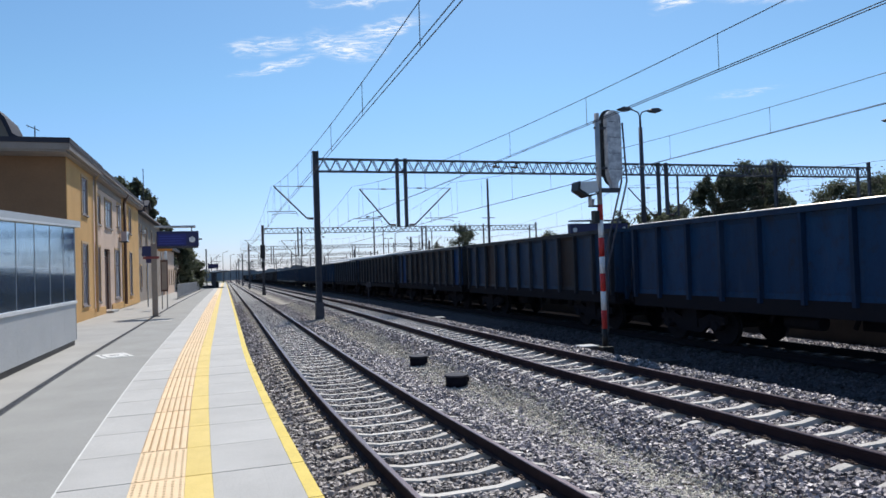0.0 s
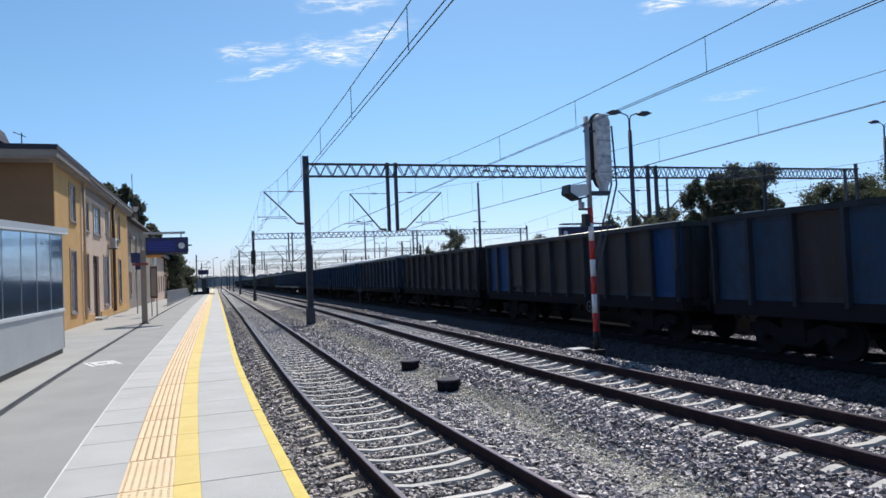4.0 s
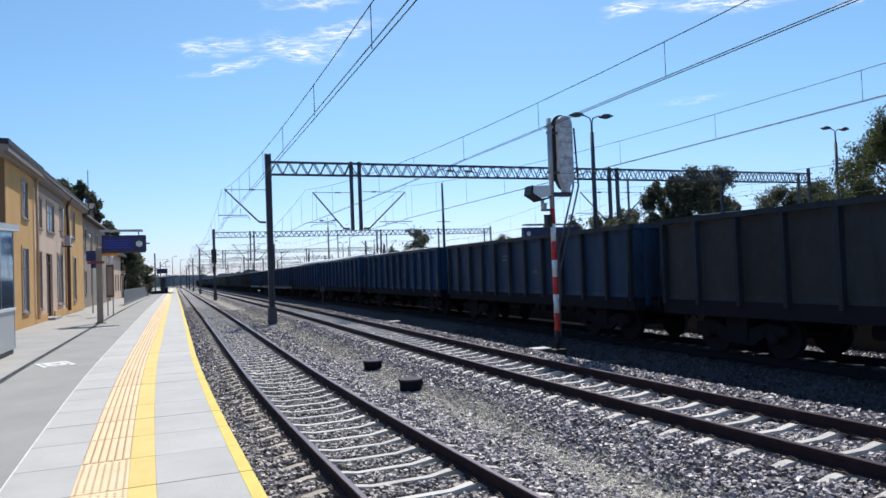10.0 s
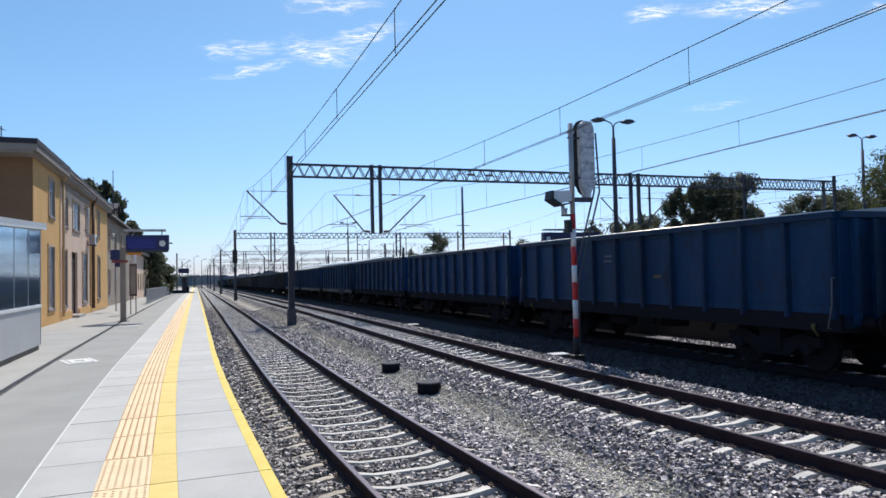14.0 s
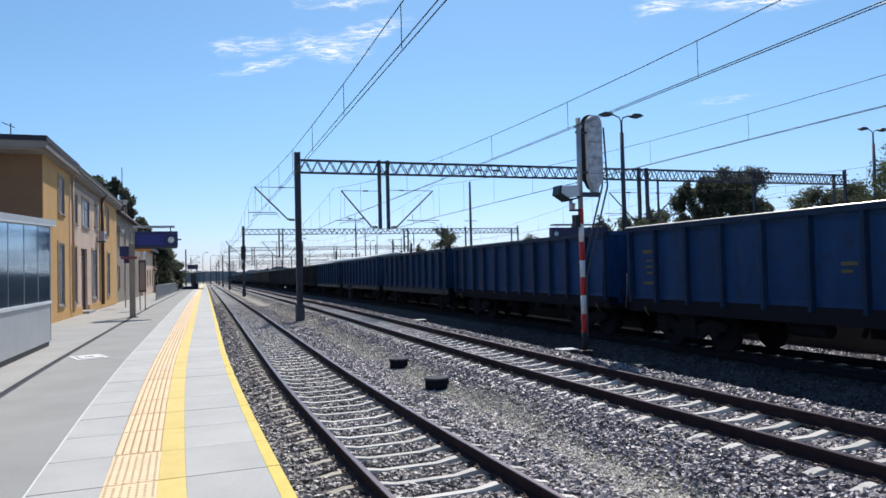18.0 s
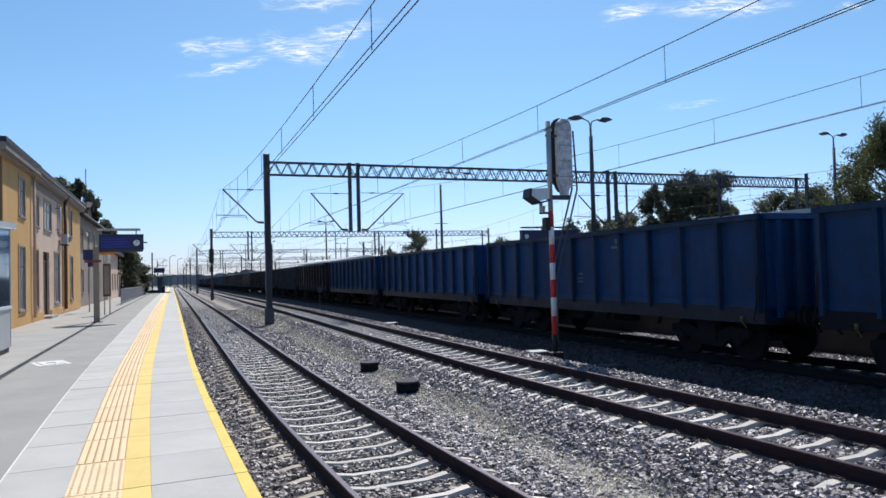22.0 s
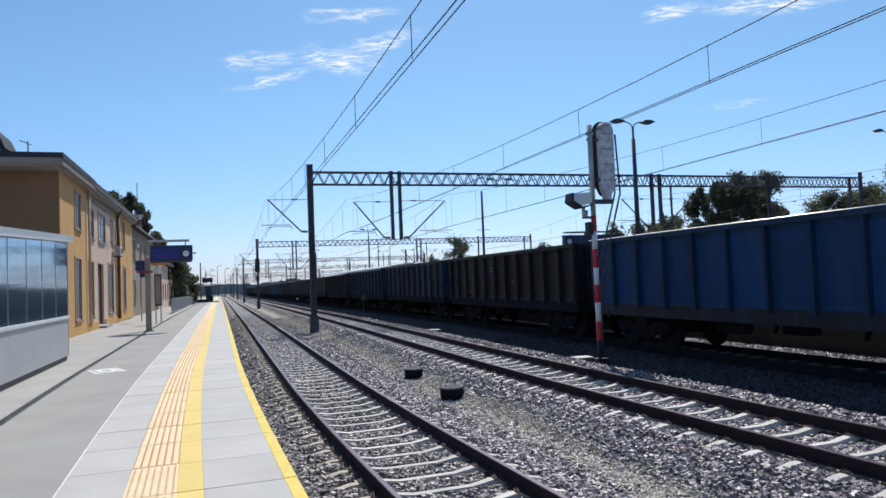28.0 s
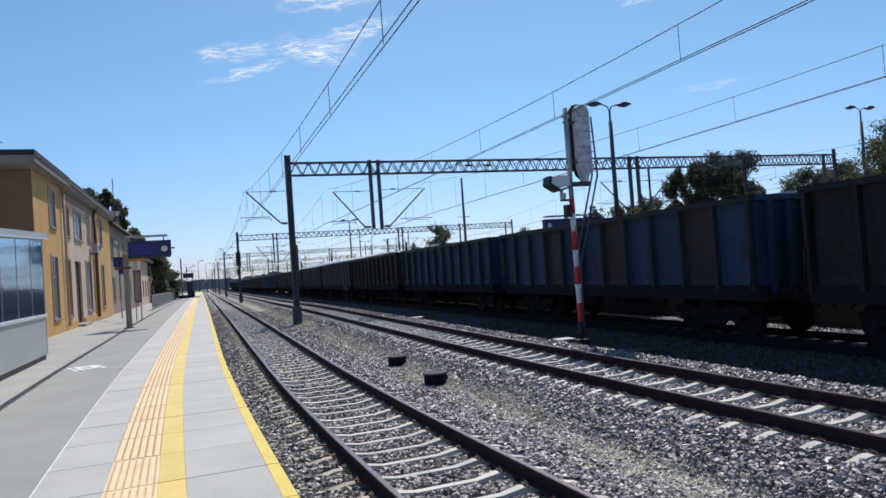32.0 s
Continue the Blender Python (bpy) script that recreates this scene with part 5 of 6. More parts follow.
def build_gantries():
    first = None
    for gy in GANTRY_Y:
        m = pose(C(gy), gy, D(gy))
        if first:
            copy_thing(first, m)
            continue
        g = thing("catenary_gantry", "long dark lattice steel gantry spanning all tracks with hanging posts", "gantry", group="catenary gantries")
        g.matrix_basis = m
        first = g
        bm = bmesh.new()
        truss(bm, 4.95, 44.6, 7.16, 7.84)
        part("lattice_beam", bm, M_STEEL, g)
        for x, top in ((4.86, 8.28), (36.1, 8.1), (44.5, 8.25)):
            bm = bmesh.new()
            k = 1.0 if x < 10 else 0.55
            prism(bm, [(x + a * k, b * k) for a, b in ((-0.155, -0.16), (-0.105, -0.16), (-0.105, -0.02), (0.105, -0.02), (0.105, -0.16), (0.155, -0.16), (0.155, 0.16), (0.105, 0.16), (0.105, 0.02), (-0.105, 0.02), (-0.105, 0.16), (-0.155, 0.16))], -0.6, top, "z")
            part("mast", bm, M_STEEL, g, "dark steel mast")
            bm = bmesh.new()
            box(bm, x - 0.22, x + 0.22, -0.24, 0.24, -1.3, -0.02)
            soften(bm, 0.04)
            part("footing", bm, M_STEEL, g, "dark mast footing")
        bm = bmesh.new(); box(bm, 43.37, 43.53, -0.07, 0.07, -1.2, 7.9)
        part("mast", bm, M_STEEL, g)
        for xa, xb, bot in ((9.44, 9.92, 4.03), (26.75, 27.35, 4.6)):
            for x in (xa, xb):
                bm = bmesh.new()
                box(bm, x - 0.085, x + 0.085, -0.10, 0.10, bot, 7.95)
                soften(bm, 0.015)
                part("hanging_post", bm, M_STEEL, g)
        bm = bmesh.new(); box(bm, 28.14, 28.24, -0.05, 0.05, 4.5, 7.2)
        part("drop_tube", bm, M_STEEL, g, "thin steel drop tube")
        cantilever(g, 4.72, 2.15, 6.33, 4.58, -1)
        cantilever(g, 9.35, 2.12, 6.20, 4.16, -1)
        cantilever(g, 10.01, 2.62, 6.26, 4.16, 1)
        cantilever(g, 26.66, 2.2, 6.33, 4.58, -1)
        cantilever(g, 27.44, 2.2, 6.33, 4.58, 1)
        for x in (15.2, 16.4):
            bm = bmesh.new()
            for k in range(5):
                tube(bm, (x + k * 0.09, -0.25, 7.5), (x + k * 0.09 + 0.04, -0.25, 7.5), 0.07, 8)
            tube(bm, (x - 0.4, -0.25, 7.55), (x + 0.9, -0.25, 7.42), 0.02, 5)
            part("feeder_insulator", bm, M_INSUL, g)


def build_wires():
    """For each track a sagging messenger wire, two contact wires, and droppers between them."""
    rows = ((TRACK[0] + 0.06, 4.38, 0.52, 7.96, 3.7), (TRACK[1] - 0.08, 4.46, 0.54, 8.4, 3.9), (TRACK[2], 4.63, 0.60, 9.36, 3.9), (24.6, 4.55, 0.55, 8, 4), (29.6, 4.55, 0.55, 8, 4), (38.5, 4.6, 0.55, 9, 4))
    for i, (ax, zc, gap, d0, step) in enumerate(rows):
        w = thing("overhead_wires", "dark overhead contact wires with messenger wire and droppers", "overhead line", group="overhead lines")

        def at(y, a, b):
            s = (y - a) / (b - a)
            stag = 0.16 * (1 - 2 * s) * (1 if (GANTRY_Y.index(a) + i) % 2 else -1) * (0.3 if a < 0 else 1)
            sag = (2 * s - 1) ** 2
            fall = D(a) + (D(b) - D(a)) * s
            return ax + stag, y, zc + gap + 1.35 * sag + fall, zc + 0.05 * sag + fall
        for a, b in zip(GANTRY_Y, GANTRY_Y[1:]):
            pts = [at(a + (b - a) * k / 24, a, b) for k in range(25)]
            bm = bmesh.new()
            polytube(bm, [(p[0], p[1], p[2]) for p in pts], 0.0075)
            part("messenger_wire", bm, M_WIRE, w)
            for s in (-0.04, 0.04) if i < 3 else (0.0,):
                bm = bmesh.new()
                polytube(bm, [(p[0] + s, p[1], p[3]) for p in pts], 0.0075)
                part("contact_wire", bm, M_WIRE, w)
            if a < 150:
                k = math.ceil((a + 1 - d0) / step)
                while d0 + k * step < b - 1:
                    p = at(d0 + k * step, a, b)
                    bm = bmesh.new()
                    polytube(bm, [(p[0], p[1], p[2] + 0.015), (p[0], p[1], (p[2] + p[3]) / 2), (p[0], p[1], p[3] - 0.015)], 0.006, 4)
                    part("dropper", bm, M_WIRE, w)
                    k += 1


# ---- signal beside the middle track ----
def build_signal():
    s = thing("colour_light_signal", "colour-light signal seen from behind on a red and white banded mast", "signal", (9.72, 16.5, -1.02))
    O = 1.02
    simple("base", s, M_BLACK, bevel=0.02, b=(-0.16, 0.16, -0.16, 0.16, 0, 0.40))
    bands = [-0.13, 0.37, 0.88, 1.36, 1.82, 2.33, 2.81, 3.23]
    cols = [M_RED, M_WHITE, M_RED, M_WHITE, M_RED, M_WHITE, M_RED]
    for a, b, c in zip(bands, bands[1:], cols):
        bm = bmesh.new(); tube(bm, (0, 0, a + O), (0, 0, b + O), 0.075, 12)
        part("mast_band", bm, c, s, "red enamel band" if c is M_RED else "white enamel band")
    bm = bmesh.new(); tube(bm, (0, 0, 0.42), (0, 0, O - 0.13), 0.078, 12)
    part("mast_foot", bm, M_BLACK, s)
    bm = bmesh.new(); tube(bm, (0, 0, 3.23 + O), (0, 0, 5.72 + O), 0.07, 12)
    box(bm, -0.10, 0.10, -0.05, 0.05, 5.45 + O, 5.52 + O)
    part("upper_mast", bm, M_STEELL, s)
    # head: tall board with rounded ends, hoods on its far side
    hd = part("signal_head", None, None, s)
    def board(w, y0, y1, za, zb):
        bm = bmesh.new()
        pts = []
        for k in range(13):
            a = math.pi * k / 12
            pts.append((0.44 + w * math.cos(a), zb + O - w + w * math.sin(a)))
        for k in range(13):
            a = math.pi + math.pi * k / 12
            pts.append((0.44 + w * math.cos(a) * (0.8 if k else 1), za + O + w + w * math.sin(a)))
        prism(bm, pts, y0, y1)
        return bm
    part("backboard", board(0.29, 0.10, 0.13, 3.75, 5.86), M_BLACK, hd, "black background board")
    bm = bmesh.new()
    prism(bm, [(0.26, 4.1 + O), (0.30, 3.92 + O), (0.36, 3.80 + O), (0.36, 3.68 + O), (0.54, 3.68 + O), (0.54, 3.80 + O), (0.60, 3.90 + O), (0.68, 4.0 + O), (0.68, 5.62 + O), (0.62, 5.74 + O), (0.52, 5.80 + O), (0.38, 5.80 + O), (0.29, 5.72 + O), (0.26, 5.6 + O)], -0.10, 0.098)
    soften(bm, 0.012)
    part("lamp_housing", bm, M_SIGBACK, hd, "grey sheet-metal lamp housing with door seams")
    for k, zz in enumerate((4.18, 4.62, 5.06, 5.48)):
        simple("door_seam", hd, M_STEEL, b=(0.29, 0.66, -0.106, -0.10, zz + O, zz + O + 0.012))
        bm = bmesh.new(); tube(bm, (0.44, 0.13, zz + 0.05 + O), (0.44, 0.36, zz + 0.02 + O), 0.115, 14, cap=False)
        part("hood", bm, M_BLACK, hd)
    simple("bracket", s, M_STEEL, bevel=0.01, b=(-0.10, 0.60, -0.06, 0.06, 3.56 + O, 3.68 + O))
    for zz in (4.2, 5.3):
        simple("clamp", s, M_STEEL, b=(-0.09, 0.28, -0.03, 0.03, zz + O, zz + O + 0.05))
    sp = part("speed_indicator", None, None, s)
    bm = bmesh.new()
    prism(bm, [(-0.70, 3.66 + O), (-0.68, 3.82 + O), (-0.16, 3.86 + O), (-0.10, 3.58 + O), (-0.42, 3.50 + O)], -0.16, 0.16)
    soften(bm, 0.015)
    part("box", bm, M_WHITE, sp, "white slanted indicator box")
    bm = bmesh.new(); prism(bm, [(-0.76, 3.60 + O), (-0.72, 3.84 + O), (-0.66, 3.84 + O), (-0.68, 3.64 + O), (-0.42, 3.48 + O), (-0.12, 3.54 + O), (-0.12, 3.50 + O), (-0.46, 3.42 + O)], -0.19, 0.19)
    part("hood", bm, M_BLACK, sp)
    simple("arm", sp, M_STEEL, b=(-0.34, -0.02, -0.03, 0.03, 3.16 + O, 3.22 + O))
    bm = bmesh.new(); tube(bm, (-0.30, 0, 3.2 + O), (-0.30, 0, 3.5 + O), 0.05, 8); tube(bm, (-0.22, 0, 3.2 + O), (-0.2, 0, 3.38 + O), 0.04, 8)
    part("stay", bm, M_SIGBACK, sp)
    simple("junction_box", s, M_BLACK, bevel=0.012, b=(-0.22, -0.08, -0.10, 0.10, 2.72 + O, 3.06 + O))
    # ladder behind the head, bending inward near the bottom
    ld = part("ladder", None, None, s)
    for dx in (0.0, 0.17):
        bm = bmesh.new()
        a, b, c = (0.78 + dx, 0.25, 5.55 + O), (0.86 + dx, 0.25, 3.9 + O), (0.08 + dx, 0.20, 1.4 + O)
        tube(bm, a, b, 0.026, 6); tube(bm, b, c, 0.026, 6); tube(bm, c, (0.05 + dx, 0.2, -0.3 + O), 0.026, 6)
        part("stile", bm, M_STEEL, ld)
    for k in range(6):
        zz = 5.4 - k * 0.28
        bm = bmesh.new(); tube(bm, (0.785 + k * 0.013, 0.25, zz + O), (0.955 + k * 0.013, 0.25, zz + O), 0.011, 5)
        part("rung", bm, M_STEEL, ld)
    bm = bmesh.new()
    for zz in (5.52, 4.85):
        pts = [(0.78, 0.25), (0.76, 0.5), (0.87, 0.62), (0.99, 0.5), (0.96, 0.25)]
        for p, q in zip(pts, pts[1:]):
            tube(bm, (*p, zz + O), (*q, zz + O), 0.010, 5)
    part("safety_hoop", bm, M_STEEL, ld)
    # concrete cable pit beside the mast
    pit = thing("cable_pit", "low cable pit with a pale lid beside the signal", "cable box", (9.55, 17.2, -1.0))
    simple("ring", pit, M_DRAIN, bevel=0.02, b=(-0.22, 0.22, -0.2, 0.2, 0, 0.34))
    simple("lid", pit, M_WHITE, "white painted lid", bevel=0.01, b=(-0.25, 0.25, -0.22, 0.22, 0.34, 0.365))
    pit2 = thing("cable_pit", "low grey cable pit in the shade of the train", "cable box", (10.4, 14.9, -0.98))
    simple("ring", pit2, M_DRAIN, bevel=0.02, b=(-0.3, 0.3, -0.28, 0.28, 0, 0.12))
    simple("lid", pit2, M_DRAIN, bevel=0.01, b=(-0.29, 0.29, -0.25, 0.25, 0.12, 0.15))
    pit3 = thing("cable_pit", "small dark lidded cable pit far along the track", "cable box", (9.6, 31.5, -1.0))
    simple("ring", pit3, M_DRAIN, bevel=0.02, b=(-0.3, 0.3, -0.26, 0.26, 0, 0.28))
    simple("lid", pit3, M_STEELL, bevel=0.01, b=(-0.31, 0.31, -0.27, 0.27, 0.28, 0.31))


def build_drums():
    first = None
    for x, y, r in ((4.87, 17.9, 20), (4.74, 14.35, -10)):
        m = pose(x, y, -0.96, 0, 0, r)
        if first:
            copy_thing(first, m)
            continue
        d = thing("cable_drum_cover", "black round inspection chamber with a thick lid in the ballast", "inspection chamber", group="inspection chambers")
        d.matrix_basis = m
        first = d
        bm = bmesh.new(); tube(bm, (0, 0, 0), (0, 0, 0.25), 0.24, 20)
        part("ring", bm, M_DRUM, d)
        bm = bmesh.new(); tube(bm, (0, 0, 0.25), (0, 0, 0.29), 0.268, 20, 0.262)
        part("lid", bm, M_DRUMLID, d, "dull blue-grey lid")
        simple("lug", d, M_DRUM, b=(0.23, 0.275, -0.03, 0.03, 0.12, 0.22))


def build_far_signal():
    """A second signal by the next gantry mast, and a small dwarf sign by the far track."""
    s = thing("distant_signal", "dark colour-light signal on the next gantry mast down the line", "signal", (4.75, 92.6, -0.9 + D(92.6)))
    bm = bmesh.new(); tube(bm, (0, 0, 0), (0, 0, 6.2), 0.09, 8)
    part("mast", bm, M_STEEL, s)
    simple("head", s, M_BLACK, bevel=0.1, b=(-0.3, 0.3, -0.15, 0.1, 4.75, 6.5))
    simple("box", s, M_BLACK, b=(-0.2, 0.2, -0.2, 0.2, 3.6, 4.3))
    k = thing("kilometre_sign", "small dark marker board on a post by the middle track", "sign", (9.3, 46.5, -0.75 + D(46.5)))
    bm = bmesh.new(); tube(bm, (0, 0, 0), (0, 0, 1.5), 0.03, 6)
    part("post", bm, M_STEEL, k)
    simple("board", k, M_STEEL, bevel=0.01, b=(-0.16, 0.16, -0.05, -0.03, 1.25, 1.6))


def street_lamp(x, y, h, twin=True, label=""):
    s = thing("platform_lamp", label or "tall grey lamp post with two drop-shaped heads", "lamp post", (x, y, -0.6), 0, "lamp posts")
    h = h + 0.6
    bm = bmesh.new(); tube(bm, (0, 0, 0), (0, 0, h * 0.30), 0.18, 10); tube(bm, (0, 0, h * 0.30), (0, 0, h * 0.94), 0.14, 10, 0.105); tube(bm, (0, 0, h * 0.94), (0, 0, h), 0.06, 10)
    part("post", bm, M_STEEL, s)
    for d in ((-1, 1) if twin else (1,)):
        bm = bmesh.new()
        pts = [(0, h - 0.05), (d * 0.12, h + 0.22), (d * 0.45, h + 0.34), (d * 0.75, h + 0.36)]
        for a, b in zip(pts, pts[1:]):
            tube(bm, (a[0], 0, a[1]), (b[0], 0, b[1]), 0.035, 6)
        part("arm", bm, M_STEEL, s)
        bm = bmesh.new()
        prism(bm, [(d * 0.55, h + 0.34), (d * 0.72, h + 0.27), (d * 1.05, h + 0.24), (d * 1.42, h + 0.36), (d * 1.1, h + 0.48), (d * 0.75, h + 0.46)], -0.16, 0.16)
        soften(bm, 0.03)
        hd = part("lamp_head", bm, M_STEEL, s)
        bm = bmesh.new()
        prism(bm, [(d * 0.78, h + 0.27), (d * 1.05, h + 0.22), (d * 1.3, h + 0.30)], -0.10, 0.10)
        part("lens", bm, M_MARK, hd)
    return s


def build_opposite_side():
    street_lamp(22.2, 33.0, 9.7)
    street_lamp(47.5, 38.0, 11.0)
    for x, y in ((22.8, 108.0), (22.2, 170.0), (43.0, 185.0)):
        street_lamp(x, y, 9.7)
    # pole with a small crossarm, far behind the train
    p = thing("yard_pole", "tall plain grey pole with a short crossarm", "pole", (22.6, 57.5, -0.95))
    bm = bmesh.new(); tube(bm, (0, 0, 0), (0, 0, 10.4), 0.14, 10, 0.09)
    part("post", bm, M_STEEL, p)
    bm = bmesh.new(); tube(bm, (-0.6, 0, 6.9), (0.6, 0, 6.9), 0.03, 6)
    part("crossarm", bm, M_STEEL, p)
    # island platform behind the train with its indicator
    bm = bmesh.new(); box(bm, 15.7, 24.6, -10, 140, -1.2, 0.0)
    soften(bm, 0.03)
    tagged(new("far_platform", mesh("far_platform", bm, M_SHADECONC)), "brownish concrete island platform behind the goods train", "platform", kind="structure")
    d = thing("island_indicator", "navy train indicator with two clocks on the island platform", "display board", (19.45, 34.5, 0))
    for x in (0.35, 2.1):
        simple("post", d, M_STEELL, bevel=0.015, b=(x - 0.1, x + 0.1, -0.08, 0.08, 0, 3.97))
    case = simple("case", d, M_DISPLAY, bevel=0.02, b=(-1.10, 2.55, -0.16, 0.16, 3.15, 3.85))
    simple("screen", case, M_DISPLAY, b=(-0.5, 2.0, -0.166, -0.16, 3.2, 3.8))
    for x in (-0.82, 2.3):
        bm = bmesh.new(); tube(bm, (x, -0.172, 3.5), (x, -0.16, 3.5), 0.13, 20)
        part("clock_face", bm, M_WHITE, case)
    simple("canopy", d, M_STEEL, bevel=0.01, b=(-1.0, 2.4, -0.3, 0.25, 3.98, 4.04))
    # long canopy further down the island
    c = thing("island_canopy", "long low-pitched pale platform roof behind the train", "canopy", (21.2, 78.0, 0))
    bm = bmesh.new()
    prism(bm, [(-3.6, 3.15), (-3.5, 3.32), (0, 3.80), (3.5, 3.32), (3.6, 3.15), (0, 3.60)], 0, 48)
    part("roof", bm, M_PANEL, c)
    for y in range(2, 48, 6):
        simple("post", c, M_STEEL, b=(-0.12, 0.12, y - 0.12, y + 0.12, 0, 3.4))
    # single masts with a bracket along the yard tracks
    first = None
    for x, y in ((16.2, 122.0), (31.5, 118.0), (16.2, 178.0), (31.5, 174.0), (39.0, 132.0), (16.2, 234.0), (31.5, 230.0), (47.0, 160.0), (39.0, 190.0), (24.0, 205.0), (-3.6, 150.0), (-3.6, 206.0), (10.0, 290.0), (20.0, 300.0), (28.0, 270.0)):
        m = pose(x, y, D(y))
        if first:
            copy_thing(first, m)
            continue
        first = thing("catenary_mast", "slim dark steel mast with a wire bracket far down the line", "mast", group="catenary masts")
        first.matrix_basis = m
        bm = bmesh.new()
        prism(bm, [(-0.13, -0.12), (0.13, -0.12), (0.13, -0.09), (0.02, -0.09), (0.02, 0.09), (0.13, 0.09), (0.13, 0.12), (-0.13, 0.12), (-0.13, 0.09), (-0.02, 0.09), (-0.02, -0.09), (-0.13, -0.09)], -1.2, 7.6, "z")
        part("mast", bm, M_STEEL, first)
        cantilever(first, 0.12, 2.4, 6.33, 4.58, 1)
    # far poles of the yard
    first = None
    rng = random.Random(7)
    for x, y in ((27, 120), (34, 140), (16, 165), (20, 190), (42, 150), (-0.5, 230), (-3.0, 280), (30, 210), (12, 230), (24, 240), (2, 260), (50, 175)):
        m = pose(x, y, -0.9 + D(y), 0, 0, rng.uniform(-20, 20))
        if first:
            copy_thing(first, m)
            continue
        first = thing("yard_lamp", "thin distant yard lamp post", "lamp post", group="yard lamps")
        first.matrix_basis = m
        bm = bmesh.new(); tube(bm, (0, 0, 0), (0, 0, 10.5), 0.14, 8, 0.07)
        part("post", bm, M_STEEL, first)
        bm = bmesh.new(); tube(bm, (0, 0, 10.4), (1.1, 0, 10.8), 0.05, 6); box(bm, 0.9, 1.6, -0.15, 0.15, 10.72, 10.88)
        part("lamp_head", bm, M_STEEL, first)


# ---- trees ----
def tree(x, y, h, w, seed, mat, n=5000, leaf=0.32, trunk=0.3, low=0.25, label="", clumps=26, z=-0.8, droop=0.15, dome=0.80):
    """A bent trunk, limbs that fork into twigs, and leaves in loose sprays along the twigs; droop: how far the sprays hang; dome: lower for a broad flat top."""
    rng = np.random.default_rng(seed)
    z, h = z + D(y), h - D(y)
    t = thing("tree", label or "broad leafy green tree with an uneven crown", "tree", (x, y, z))
    bm = bmesh.new()
    bend = rng.normal(0, 0.022, (6, 2)) * h
    axis = [Vector((bend[k, 0] * (k > 0), bend[k, 1] * (k > 0), h * 0.155 * k - (0.3 if k == 0 else 0))) for k in range(6)]
    for k in range(5):
        tube(bm, axis[k], axis[k + 1], trunk * (1 - 0.16 * k), 8, trunk * (1 - 0.16 * (k + 1)))
    lumps = rng.uniform(0.72, 1.08, 9)
    twigs = []
    for k in range(clumps):
        a = rng.uniform(0, 2 * math.pi)
        f = low + (1 - low) * (k + rng.uniform(0, 1)) / clumps
        wide = math.sin(min(1.0, (f - low) / (1 - low) * dome + 0.20) * math.pi) ** 0.65
        r = w * 0.5 * max(0.16, wide) * lumps[int(a / 2 / math.pi * 9) % 9] * rng.uniform(0.5, 1.0) ** 0.7
        q = max(0.05, f - rng.uniform(0.10, 0.26)) * 0.93 * h / (h * 0.155)
        j = min(4, int(q))
        root = axis[j].lerp(axis[j + 1], min(1.0, q - j))
        tip = Vector((r * math.cos(a), r * math.sin(a), h * f * 0.93))
        elbow = root.lerp(tip, 0.55) + Vector((0, 0, 0.05 * h * rng.uniform(0, 1)))
        tube(bm, root, elbow, trunk * 0.26, 5, trunk * 0.15); tube(bm, elbow, tip, trunk * 0.15, 5, trunk * 0.05)
        for _ in range(8):
            s = elbow.lerp(tip, rng.uniform(0.1, 1.0))
            d = Vector(rng.normal(0, 1, 3)) + Vector((math.cos(a), math.sin(a), 0.5 - 3.0 * droop)) * 0.7
            e = s + d.normalized() * w * rng.uniform(0.07, 0.16)
            tube(bm, s, e, trunk * 0.05, 3, trunk * 0.02, cap=False)
            twigs.append((np.array(s), np.array(e)))
    part("trunk", bm, M_BARK, t)
    per = max(4, n // len(twigs))
    vs = []
    for s, e in twigs:
        m = int(per * rng.uniform(0.35, 1.6))
        u = rng.uniform(0, 1.15, (m, 1))
        p = s + (e - s) * u + rng.normal(0, 0.026, (m, 3)) * w
        p[:, 2] -= droop * w * 0.22 * rng.uniform(0, 1, m) ** 2
        a = rng.normal(0, 1, (m, 3)); a /= np.linalg.norm(a, axis=1, keepdims=True)
        b = np.cross(a, rng.normal(0, 1, (m, 3))); b /= np.linalg.norm(b, axis=1, keepdims=True)
        g = leaf * rng.uniform(0.5, 1.2, (m, 1))
        nrm = np.cross(a, b)
        vs.append(np.stack([p - a * g, p + b * g * 0.45 + nrm * g * 0.15, p + a * g, p - b * g * 0.45 + nrm * g * 0.15], 1))
    v = np.concatenate(vs).reshape(-1, 3)
    f = np.arange(len(v)).reshape(-1, 4)
    part("crown", arrays("crown", v, f, mat), None, t)
    return t


